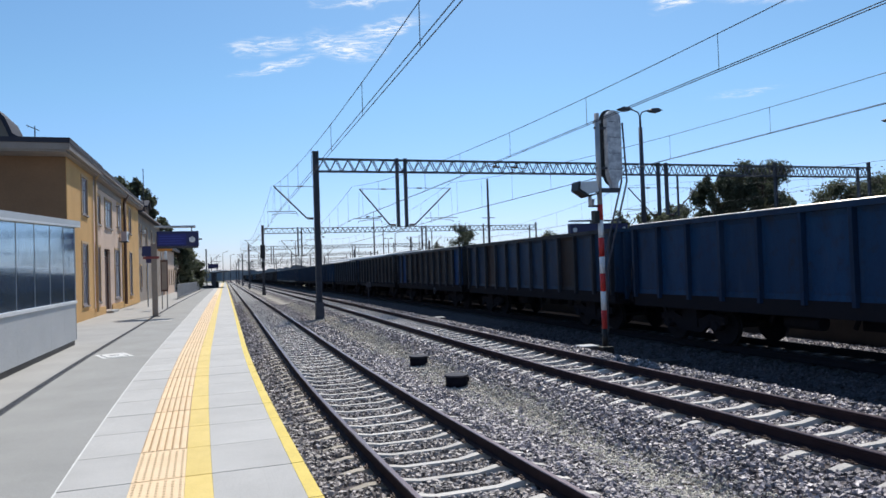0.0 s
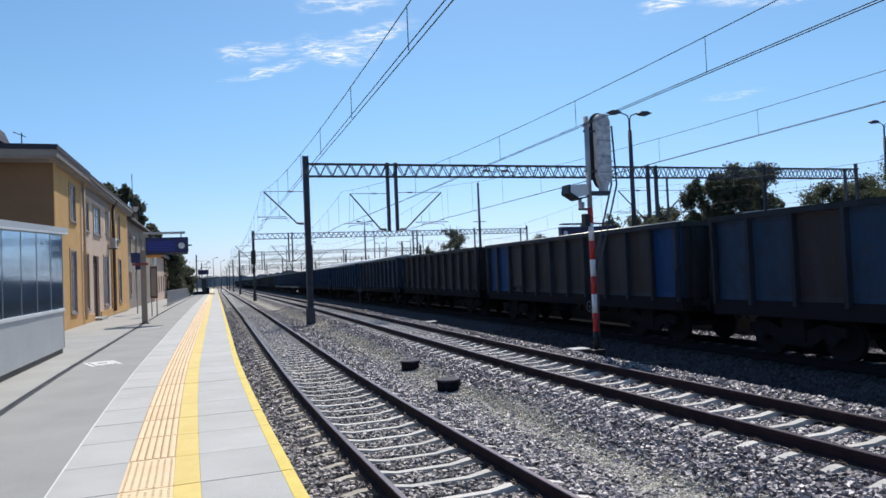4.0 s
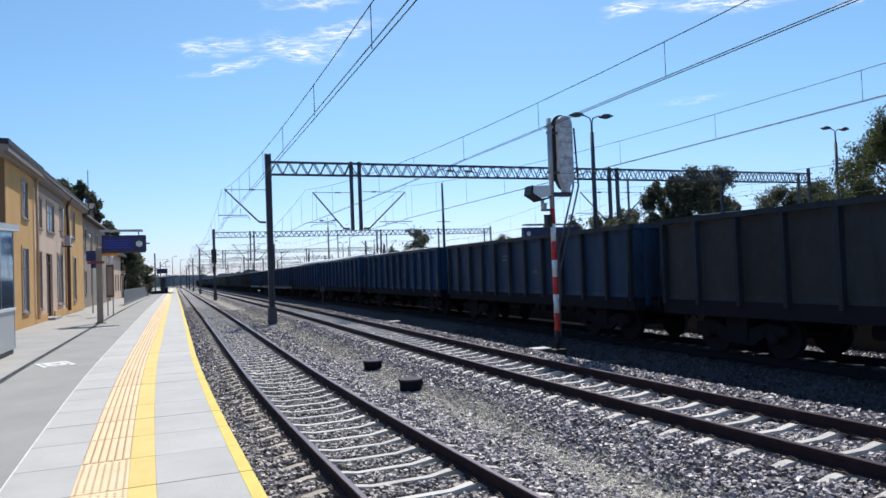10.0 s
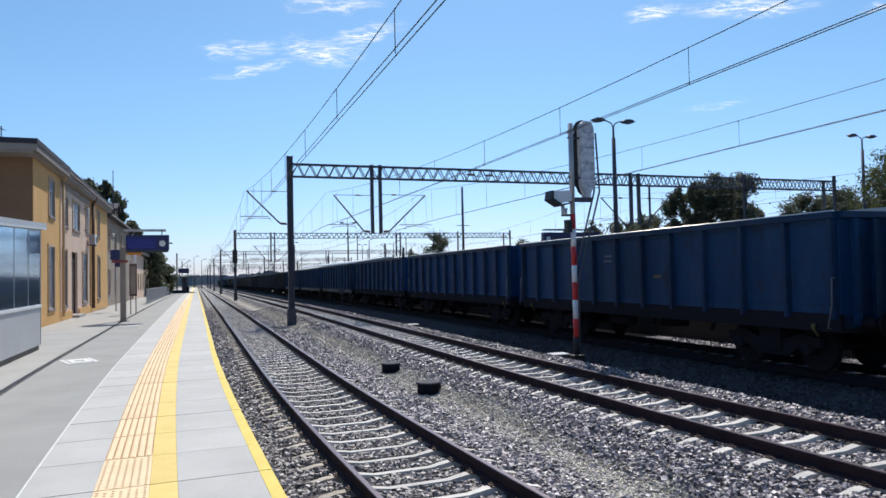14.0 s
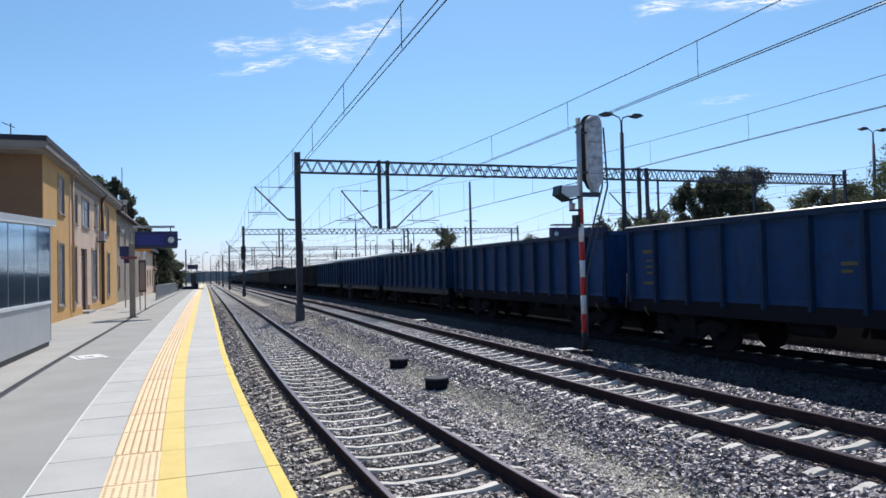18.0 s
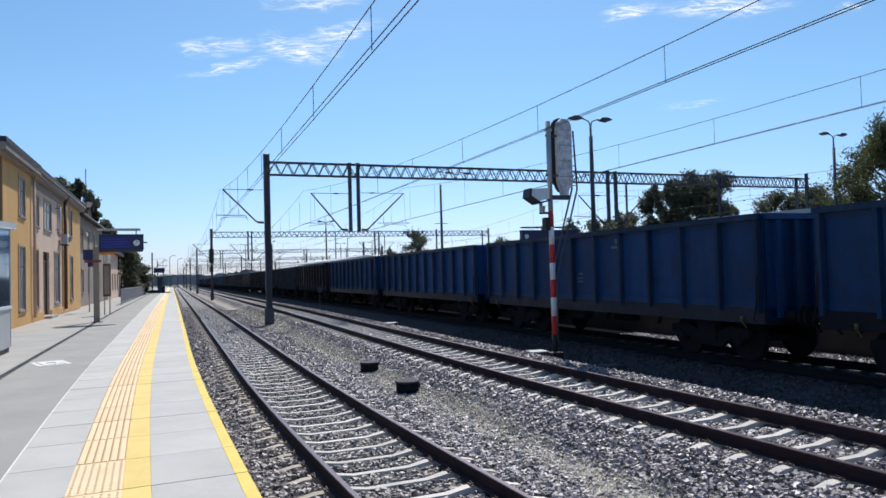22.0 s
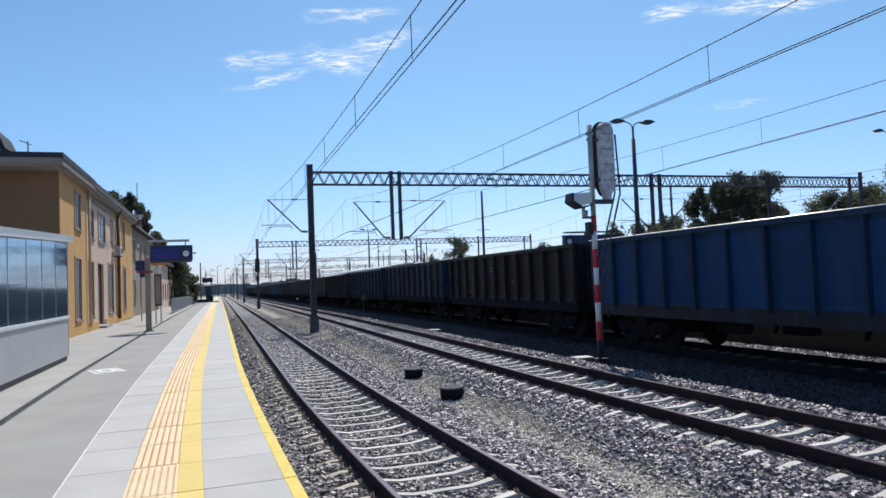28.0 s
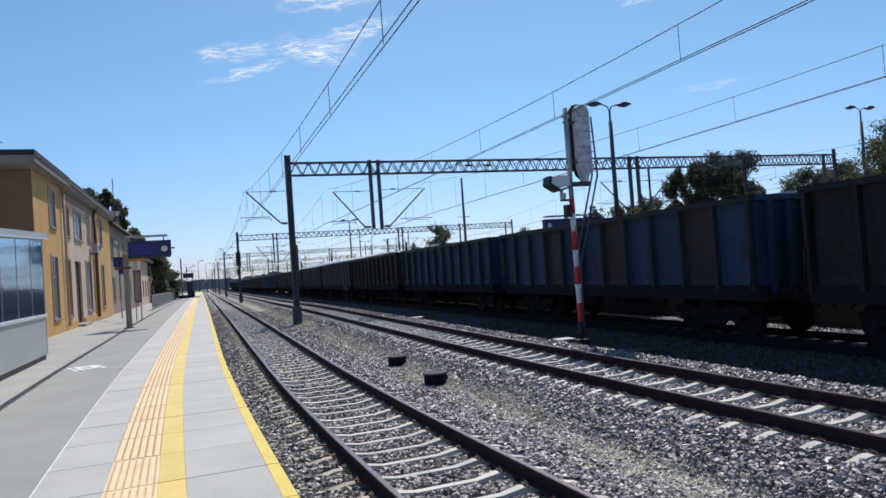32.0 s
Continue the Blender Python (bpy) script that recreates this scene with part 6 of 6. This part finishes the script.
def build_trees():
    tall = "tall dark green tree with hanging sprays over two stems"
    tree(46.5, 57.0, 12.2, 4.9, 1, M_LEAF, 26000, 0.15, 0.20, 0.42, tall, 34, droop=0.8, dome=0.58)
    tree(52.2, 57.0, 13.2, 7.3, 2, M_LEAF, 46000, 0.16, 0.28, 0.42, tall, 58, droop=0.7, dome=0.56)
    tree(58.6, 60.0, 9.6, 3.6, 3, M_LEAF, 12000, 0.18, 0.25, 0.2)
    tree(66.6, 60.0, 11.2, 10.5, 4, M_LEAF, 24000, 0.19, 0.3, 0.10, clumps=44)
    tree(71.4, 60.0, 11.8, 10.5, 5, M_LEAF, 24000, 0.19, 0.3, 0.10, clumps=44)
    tree(77.0, 60.0, 11.4, 10.5, 8, M_LEAF, 18000, 0.21, 0.3, 0.10, clumps=36)
    airy = "tall yellow-green tree with loose airy branches"
    tree(51.4, 36.5, 13.6, 10.7, 6, M_LEAFY, 52000, 0.13, 0.3, 0.12, airy, 60, droop=0.0)
    tree(57.0, 38.5, 14.5, 9.5, 7, M_LEAFY, 30000, 0.18, 0.3, 0.12, airy, 44, droop=0.0)
    for k, (x, y, h, w) in enumerate(((33, 52, 6.5, 6), (37.0, 54, 7.1, 6), (40.5, 56, 7.6, 6), (43.8, 60, 8.1, 6), (28.5, 58, 5.4, 5), (48.5, 64, 9.0, 6.5), (54.5, 66, 8.8, 7), (61, 66, 8.2, 6))):
        tree(x, y, h, w, 20 + k, M_LEAF, 13000, 0.19, 0.2, 0.1, "low bushy green tree behind the yard", 28)
    tree(37.1, 108.0, 10.0, 6.9, 40, M_LEAF, 4800, 0.22, 0.20, 0.25, clumps=34, dome=0.66)
    tree(34.6, 112.0, 6.6, 4.5, 41, M_LEAF, 3000, 0.30, 0.2, 0.2)
    tree(45.5, 110.0, 6.2, 6.0, 42, M_LEAF, 4000, 0.30, 0.2, 0.2)
    for k, (x, y, h, w) in enumerate(((-11.0, 86.0, 15.0, 5.6), (-9.3, 86.0, 14.7, 4.6), (-13.0, 88.0, 14.8, 6.0), (-8.0, 86.5, 12.6, 3.5), (-7.1, 88.0, 10.2, 3.4))):
        tree(x, y, h, w, 50 + k, M_LEAF, 10000, 0.22, 0.25, 0.30, "dark green tree behind the station houses", 32)
    for k, (x, y, h, w) in enumerate(((-5.6, 92, 7.6, 5.5), (-4.9, 98, 6.8, 5.0), (-7.0, 105, 7.0, 6))):
        tree(x, y, h, w, 60 + k, M_LEAF, 9000, 0.22, 0.2, 0.05, "dense green tree at the end of the platform", 30)


def build_yard_shed():
    """Low shed along the yard beyond the goods line, with a pale sheet roof edge."""
    s = thing("yard_shed", "low grey railway shed with a pale sheet-metal roof edge", "shed", (41.35, 46.0, -0.8 + D(46.0)), math.degrees(math.atan(0.2)))
    h = 6.02 - D(46.0)
    simple("front_wall", s, M_OLD, b=(0.35, 0.65, -16.0, -0.3, 0.0, h))
    simple("end_wall", s, M_OLD, b=(0.65, 7.6, -0.6, -0.3, 0.0, h))
    simple("end_wall", s, M_OLD, b=(0.65, 7.6, -16.0, -15.7, 0.0, h))
    simple("back_wall", s, M_OLD, b=(7.3, 7.6, -15.7, -0.6, 0.0, h))
    bm = bmesh.new()
    prism(bm, [(0.02, h + 0.002), (8.0, h + 0.002), (8.0, h + 0.2), (4.0, h + 0.42), (0.02, h + 0.2)], -16.3, 0.0)
    part("roof", bm, M_STEELL, s, "weathered sheet-metal roof")
    simple("roof_edge", s, M_PANEL, "pale grey roof edge", bevel=0.01, b=(-0.04, 0.015, -16.32, 0.02, h - 0.05, h + 0.27))
    for k in range(4):
        simple("door", s, M_DOOR, b=(0.33, 0.348, -14.6 + k * 3.7, -12.2 + k * 3.7, 0.05, 2.6))


def build_distance():
    """Low wooded horizon far behind everything."""
    rng = np.random.default_rng(9)
    for nm, dist, hgt, lab in (("far_woods", 900, 9, "low dark wooded horizon"), ("far_woods_low", 520, 5, "dim line of bushes far beyond the yard")):
        bm = bmesh.new()
        prev = None
        for k in range(1441):
            a = radians(k / 4)
            h = hgt * (0.6 + 0.8 * noise.noise((math.cos(a) * 9 * dist / 500, math.sin(a) * 9 * dist / 500, dist))) * rng.uniform(0.65, 1.25)
            d = dist * (1 + 0.1 * noise.noise((math.cos(a) * 3, math.sin(a) * 3, 4)))
            ring = [bm.verts.new((d * math.sin(a), d * math.cos(a), -4.0)), bm.verts.new((d * math.sin(a) * 1.01, d * math.cos(a) * 1.01, max(1.5, h))), bm.verts.new((d * math.sin(a) * 1.06, d * math.cos(a) * 1.06, -4.0))]
            if prev:
                for i in range(2):
                    bm.faces.new((prev[i], ring[i], ring[i + 1], prev[i + 1]))
            prev = ring
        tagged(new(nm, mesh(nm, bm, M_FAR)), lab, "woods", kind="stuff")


# ---- goods train ----
WL, BODY = 14.04, 12.90
WAGONS = range(-2, 31)


def travel(t):
    return 0.02249 * t * t + 4.31637 * t - 17.62


def wagon_meshes():
    """The shapes that all open wagons share; origin at the middle, on rail level."""
    H0, H1, HW = 0.88, 3.13, 1.40
    hl = BODY / 2
    out = {}
    n = 11
    step = BODY / n
    # side panels, one per bay, slightly dished
    bm = bmesh.new()
    v = [bm.verts.new(p) for p in ((0, -step / 2, 1.22), (0, step / 2, 1.22), (0, step / 2, H1 - 0.12), (0, -step / 2, H1 - 0.12))]
    i = [bm.verts.new(p) for p in ((0.03, -step / 2 + 0.12, 1.34), (0.03, step / 2 - 0.12, 1.34), (0.03, step / 2 - 0.12, H1 - 0.24), (0.03, -step / 2 + 0.12, H1 - 0.24))]
    b = [bm.verts.new((0.05, c.co.y, c.co.z)) for c in v]
    for k in range(4):
        bm.faces.new((v[k], v[(k + 1) % 4], i[(k + 1) % 4], i[k])); bm.faces.new((b[k], b[(k + 1) % 4], v[(k + 1) % 4], v[k]))
    bm.faces.new(i); bm.faces.new(b)
    bmesh.ops.recalc_face_normals(bm, faces=bm.faces)
    out["panel"] = bm
    bm = bmesh.new()
    prism(bm, [(-0.11, -0.042), (-0.11, 0.042), (0.0, 0.062), (0.0, -0.062)], 1.12, H1 - 0.10, "z")
    out["rib"] = bm
    bm = bmesh.new()
    box(bm, -0.13, 0.05, -hl, hl, H1 - 0.12, H1)
    soften(bm, 0.02)
    out["rim"] = bm
    bm = bmesh.new()
    # Pale metal bead added to gleam like the rim's sunlit top.
    tube(bm, (-0.09, -hl + 0.01, H1 - 0.012), (-0.09, hl - 0.01, H1 - 0.008), 0.035, 16)
    out["rim_edge"] = bm
    bm = bmesh.new()
    box(bm, -0.05, 0.06, -hl, hl, H0, 1.22)
    out["sill"] = bm
    bm = bmesh.new()
    box(bm, -0.018, 0.028, -0.40, 0.40, 1.38, 2.86)
    soften(bm, 0.01)
    out["door"] = bm
    bm = bmesh.new()
    box(bm, -0.05, -0.018, -0.40, 0.40, -0.035, 0.035)
    out["door_bar"] = bm
    bm = bmesh.new()
    tube(bm, (-0.03, 0, 1.26), (-0.03, 0, 1.44), 0.028, 6)
    box(bm, -0.03, 0.02, -0.03, 0.03, 1.28, 1.42)
    out["door_hinge"] = bm
    bm = bmesh.new()
    box(bm, -HW + 0.06, HW - 0.06, -0.05, 0.05, 0.95, H1)
    out["end"] = bm
    bm = bmesh.new()
    box(bm, -0.06, 0.06, -0.14, -0.05, 1.0, H1 - 0.13)
    out["end_rib"] = bm
    bm = bmesh.new()
    box(bm, -HW + 0.06, HW - 0.06, -0.16, -0.05, H1 - 0.12, H1 - 0.002)
    out["end_rim"] = bm
    bm = bmesh.new()
    box(bm, -HW + 0.07, HW - 0.07, -hl + 0.06, hl - 0.06, 1.10, 1.22)
    out["floor"] = bm
    bm = bmesh.new()
    nx, ny = 6, 40
    rng = random.Random(3)
    g = [[bm.verts.new((-HW + 0.12 + (2 * HW - 0.24) * a / nx, -hl + 0.1 + (BODY - 0.2) * c / ny, 2.35 + 0.32 * math.sin(math.pi * a / nx) + rng.uniform(-0.07, 0.07))) for a in range(nx + 1)] for c in range(ny + 1)]
    for c in range(ny):
        for a in range(nx):
            bm.faces.new((g[c][a], g[c][a + 1], g[c + 1][a + 1], g[c + 1][a]))
    out["load"] = bm
    bm = bmesh.new()
    for x in (-0.35, 0.35):
        box(bm, x - 0.08, x + 0.08, -hl, hl, 0.85, 1.10)
    for y in (-4.5, -1.5, 0, 1.5, 4.5):
        box(bm, -HW + 0.1, HW - 0.1, y - 0.08, y + 0.08, 0.86, 1.098)
    box(bm, -HW + 0.1, HW - 0.1, hl - 0.14, hl, 0.86, 1.2); box(bm, -HW + 0.1, HW - 0.1, -hl, -hl + 0.14, 0.86, 1.2)
    out["underframe"] = bm
    bm = bmesh.new()
    tube(bm, (0, hl, 1.05), (0, hl + 0.36, 1.05), 0.10, 10)
    tube(bm, (0, hl + 0.36, 1.05), (0, WL / 2 - 0.012, 1.05), 0.07, 10)
    tube(bm, (0, WL / 2 - 0.05, 1.05), (0, WL / 2 - 0.005, 1.05), 0.225, 14)
    out["buffer"] = bm
    bm = bmesh.new()
    for s in (-1, 1):
        box(bm, -0.06, 0.06, min(s * hl, s * (hl + 0.35)), max(s * hl, s * (hl + 0.35)), 0.98, 1.12)
        tube(bm, (0, s * (hl + 0.3), 1.0), (0, s * (WL / 2 - 0.02), 0.93), 0.03, 6)
        tube(bm, (0.3, s * hl, 0.95), (0.26, s * (hl + 0.4), 0.62), 0.025, 6)
    out["coupling"] = bm
    # bogie side frames
    bm = bmesh.new()
    for x in (-1.02, 1.02):
        prism(bm, [(-1.22, 0.52), (-1.22, 0.70), (-0.70, 0.76), (-0.35, 0.62), (0.35, 0.62), (0.70, 0.76), (1.22, 0.70), (1.22, 0.52), (0.62, 0.44), (0.40, 0.28), (-0.40, 0.28), (-0.62, 0.44)], x - 0.05, x + 0.05, "x")
        for y in (-0.9, 0.9):
            tube(bm, (x - 0.11, y, 0.46), (x + 0.11, y, 0.46), 0.12, 10)
            for dy in (-0.22, 0.22):
                tube(bm, (x, y + dy, 0.50), (x, y + dy, 0.66), 0.06, 8)
        box(bm, x - 0.10, x + 0.10, -0.28, 0.28, 0.40, 0.86)
    box(bm, -1.0, 1.0, -0.22, 0.22, 0.42, 0.84)
    out["bogie_frame"] = bm
    bm = bmesh.new()
    tube(bm, (-1.0, 0, 0), (1.0, 0, 0), 0.08, 8)
    for s in (-1, 1):
        tube(bm, (s * 0.68, 0, 0), (s * 0.72, 0, 0), 0.485, 24)
        tube(bm, (s * 0.72, 0, 0), (s * 0.81, 0, 0), 0.46, 24, 0.455)
        for k in range(4):
            a = k * math.pi / 2
            tube(bm, (s * 0.81, 0.25 * math.cos(a), 0.25 * math.sin(a)), (s * 0.825, 0.25 * math.cos(a), 0.25 * math.sin(a)), 0.05, 6)
    out["wheelset"] = bm
    bm = bmesh.new()
    tube(bm, (0.9, -2.6, 0.72), (0.9, -1.7, 0.72), 0.18, 12)
    tube(bm, (-0.9, 0.6, 0.72), (-0.9, 1.5, 0.72), 0.16, 12)
    box(bm, -0.2, 0.2, -0.4, 0.3, 0.55, 0.84)
    tube(bm, (-0.1, -3.2, 0.80), (-0.1, 3.2, 0.80), 0.03, 6)
    for y in (-2.2, 0.1, 2.3):
        beam(bm, (-0.5, y, 0.86), (-0.5, y + 0.12, 0.60), 0.05, 0.08)
    out["brake_gear"] = bm
    bm = bmesh.new()
    polytube(bm, [(0.08, 0, 1.9), (0, 0, 1.9), (0, 0.02, 1.4), (0, 0.12, 0.95), (0.08, 0.12, 0.95)], 0.014)
    out["handrail"] = bm
    bm = bmesh.new()
    ring = [(0, 0.16 * math.cos(math.pi * k / 8), 0.16 * math.sin(math.pi * k / 8)) for k in range(17)]
    polytube(bm, ring, 0.017)
    for k in range(3):
        tube(bm, (0, 0, 0), (0, 0.16 * math.cos(k * 2.094 + 0.4), 0.16 * math.sin(k * 2.094 + 0.4)), 0.010, 5)
    tube(bm, (-0.01, 0, 0), (0.16, 0, 0), 0.02, 6)
    out["brake_wheel"] = bm
    return {k: mesh(k, b, M_FRAME) for k, b in out.items()}


def painted(me, mat):
    key = me.name.split(".")[0] + "_" + mat.name
    if key not in bpy.data.meshes:
        c = me.copy()
        c.name = key
        c.materials.clear(); c.materials.append(mat)
    return bpy.data.meshes[key]


LIVERY = {-2: P_NAVY, -1: P_NAVY, 0: P_TEAL, 1: P_GREY, 2: P_GREY, 3: P_TEAL, 4: P_NAVY, 5: P_BLUE, 6: P_BLUE, 7: P_BLUE, 8: P_BRIGHT, 9: P_BLUE, 10: P_SOOT, 11: P_TEAL, 12: P_TEAL, 13: P_BROWN}
ALL_WAGONS, WHEELS = {}, {}


def build_train():
    S = wagon_meshes()
    n, hl = 11, BODY / 2
    step = BODY / n
    rng = random.Random(11)
    for i in WAGONS:
        paint = LIVERY.get(i, rng.choice((P_BROWN, P_TEAL, P_GREY, P_BROWN)))
        word = ("blue-patched " if i == 1 else "") + {P_TEAL.name: "faded teal-blue", P_BROWN.name: "rusty brown", P_GREY.name: "dull grey-green", P_BLUE.name: "blue", P_NAVY.name: "deep blue", P_SOOT.name: "sooty dark brown", P_BRIGHT.name: "bright blue"}[paint.name]
        w = thing("goods_wagon", f"{word} open bogie goods wagon in a train", "goods wagon", group="wagons of the goods train")
        near = i <= 13
        # Ribs, rims and door bars get a darker tone in place of shade.
        shade_trim = P_SHADETRIMB if paint in (P_BLUE, P_NAVY, P_BRIGHT) else P_SOOT if paint in (P_SOOT, P_BROWN) else P_SHADETRIM
        for side in (-1, 1):
            if near and side < 0:
                for k in range(n):
                    y = -hl + (k + 0.5) * step
                    c = paint
                    if i == 1 and k in (0, 9, 10):
                        c = P_BRIGHT if k < 10 else P_BLUE
                    if i == 0 and k in (2, 8):
                        c = P_BROWN
                    if i == 12 and k in (3, 6):
                        c = P_BLUE
                    if i == 11 and k in (1, 4, 7):
                        c = P_BROWN
                    ob = part("side_panel", painted(S["panel"], c), None, w)
                    ob.matrix_basis = pose(-1.36, y, 0)
                for k in range(n + 1):
                    ob = part("side_rib", painted(S["rib"], shade_trim), None, w)
                    ob.matrix_basis = pose(-1.36, -hl + k * step + (0.1 if k == 0 else -0.1 if k == n else 0), 0)
            else:
                bm = bmesh.new()
                box(bm, -0.05, 0.0, -hl, hl, 1.22, 3.01)
                for k in range(n + 1):
                    y = -hl + k * step + (0.1 if k == 0 else -0.1 if k == n else 0)
                    box(bm, 0.0, 0.085, y - 0.085, y + 0.085, 1.12, 3.02)
                key = "far_side_" + paint.name
                me = bpy.data.meshes.get(key)
                if me is None:
                    me = mesh(key, bm, paint); me.name = key
                else:
                    bm.free()
                ob = part("side_wall", me, None, w)
                ob.matrix_basis = pose(1.36 * side, 0, 0, 0, 0, 0 if side > 0 else 180)
            ob = part("top_rim", painted(S["rim"], shade_trim), None, w)
            ob.matrix_basis = pose(1.36 * side, 0, 0, 0, 0, 180 if side > 0 else 0)
            if i in (-2, -1, 1, 4, 5, 9, 13, 16):
                part("rim_edge", painted(S["rim_edge"], M_RIM), None, ob, "bright metal top edge")
            ob = part("side_sill", painted(S["sill"], P_SHADETRIM if i in (7, 8, 9) else M_FRAME), None, w)
            ob.matrix_basis = pose(1.34 * side, 0, 0, 0, 0, 180 if side > 0 else 0)
        for s in (-1, 1):
            ob = part("end_wall", painted(S["end"], paint), None, w)
            ob.matrix_basis = pose(0, s * (hl - 0.05), 0, 0, 0, 180 if s > 0 else 0)
            part("end_rim", painted(S["end_rim"], paint), None, ob)
            if near:
                for x in (-1.0, -0.5, 0, 0.5, 1.0):
                    part("end_rib", painted(S["end_rib"], paint), None, ob).matrix_basis = pose(x, 0, 0)
        part("floor", S["floor"], None, w)
        part("coal_load", painted(S["load"], M_COAL), None, w)
        part("underframe", S["underframe"], None, w)
        for x in (-0.875, 0.875):
            for r in (0, 180):
                part("buffer", S["buffer"], None, w).matrix_basis = pose(x, 0, 0, 0, 0, r)
        part("coupling", S["coupling"], None, w)
        for y in (-4.5, 4.5):
            bg = part("bogie", S["bogie_frame"], None, w)
            bg.matrix_basis = pose(0, y, 0)
            for d in (-0.9, 0.9):
                ws = part("wheelset", painted(S["wheelset"], M_WHEEL), None, bg)
                ws.matrix_basis = pose(0, d, 0.46)
                if near:
                    WHEELS.setdefault(i, []).append((ws, d))
        if near:
            part("brake_gear", S["brake_gear"], None, w)
            for y, r in ((-hl + 0.06, 0), (hl - 0.06, 180)):
                ob = part("handrail", painted(S["handrail"], M_RAILING if i in (4, 5) else M_FRAME), None, w)
                ob.matrix_basis = pose(-1.50, y, 0)
            # side doors: a framed leaf in two of the bays, each with bars and hinges
            for k in ((8,) if i in (1, 10) else ()):
                y = -hl + (k + 0.5) * step
                door = part("side_door", painted(S["door"], paint), None, w)
                door.matrix_basis = pose(-1.36, y, 0)
                for z in (1.48, 2.74):
                    part("door_bar", painted(S["door_bar"], shade_trim), None, door).matrix_basis = pose(0, 0, z)
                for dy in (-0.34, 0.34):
                    part("door_hinge", painted(S["door_hinge"], shade_trim), None, door).matrix_basis = pose(0, dy, 0)
            if i == 1:
                ob = part("brake_wheel", painted(S["brake_wheel"], M_RAILING), None, w, "pale round handbrake wheel below the sill")
                ob.matrix_basis = pose(-1.46, -2.0, 0.84)
            marks = []
            if i == 5:
                marks = [(M_MARKY, 5.69, 0.42, 2.42, 0.09), (M_MARKY, 5.62, 0.24, 2.2, 0.05), (M_MARKY, 5.66, 0.3, 2.04, 0.05), (M_MARKY, 5.62, 0.22, 1.88, 0.05), (M_MARKY, 5.69, 0.4, 1.6, 0.07), (M_MARKY, -1.68, 0.4, 2.5, 0.16), (M_MARKY, -0.2, 0.34, 2.02, 0.07), (M_MARKY, -0.15, 0.24, 1.88, 0.06), (M_MARK, -3.77, 0.05, 1.9, 0.5)]
            if i in (7, 8):
                marks = [(M_MARK if i != 8 else M_MARKY, -1.52, 0.55, 2.62, 0.06), (M_MARK if i != 8 else M_MARKY, -1.55, 0.24, 2.75, 0.12), (M_MARK, 0.30, 0.2, 1.92, 0.05), (M_MARK, 0.36, 0.34, 1.80, 0.04), (M_MARK, 0.33, 0.3, 1.70, 0.04)]
            if i in (3, 4, 10):
                marks = [(M_MARK, 1.1, 0.35, 2.5, 0.05), (M_MARK, 1.15, 0.4, 2.36, 0.05), (M_MARKY, -1.1, 0.3, 1.9, 0.08)]
            if 4 <= i <= 9:
                for y in (-5.9, 5.7):
                    bm = bmesh.new()
                    tube(bm, (-1.33, y, 0.78), (-1.45, y, 0.92), 0.018, 6); tube(bm, (-1.45, y, 0.92), (-1.45, y, 1.02), 0.035, 8)
                    part("uncoupling_handle", bm, M_MARKY, w, "small yellow handle below the sill")
            for mt, y, wd, z, hh in marks:
                simple("marking", w, mt, "faint painted marking", b=(-1.336, -1.320, y - wd / 2, y + wd / 2, z, z + hh))
        ALL_WAGONS[i] = w


def wagon_pose(i, t):
    y = WL * (i + 0.5) - travel(t)
    return pose(TRACK[2] + C(y), y, RAIL_Z[2] + D(y), math.degrees(math.atan((D(y + 1) - D(y - 1)) / 2)), 0, heading(y))


def motions():
    times = [k * 1.0 for k in range(33)]
    for i, w in ALL_WAGONS.items():
        walk(w, [(t, wagon_pose(i, t)) for t in times])
    # the wheelsets of the near wagons roll: less than a quarter turn from row to row
    spins, t = [], 0.0
    while t < 32.0:
        spins.append(t)
        t += 3 / FPS
    spins.append(32.0)
    for i, sets in WHEELS.items():
        if not -1 <= i <= 13:
            continue
        for ws, d in sets:
            walk(ws, [(t, pose(0, d, 0.46, math.degrees((travel(t) - travel(0)) / 0.46))) for t in spins])


build_ground()
build_bed()
build_platform()
build_tracks()
build_manhole()
build_shelter()
build_station()
build_far_houses()
build_indicator()
build_fence()
build_far_canopy()
build_gantries()
build_wires()
build_signal()
build_drums()
build_far_signal()
build_opposite_side()
build_train()
build_trees()
build_yard_shed()
build_distance()
build_stones()
motions()
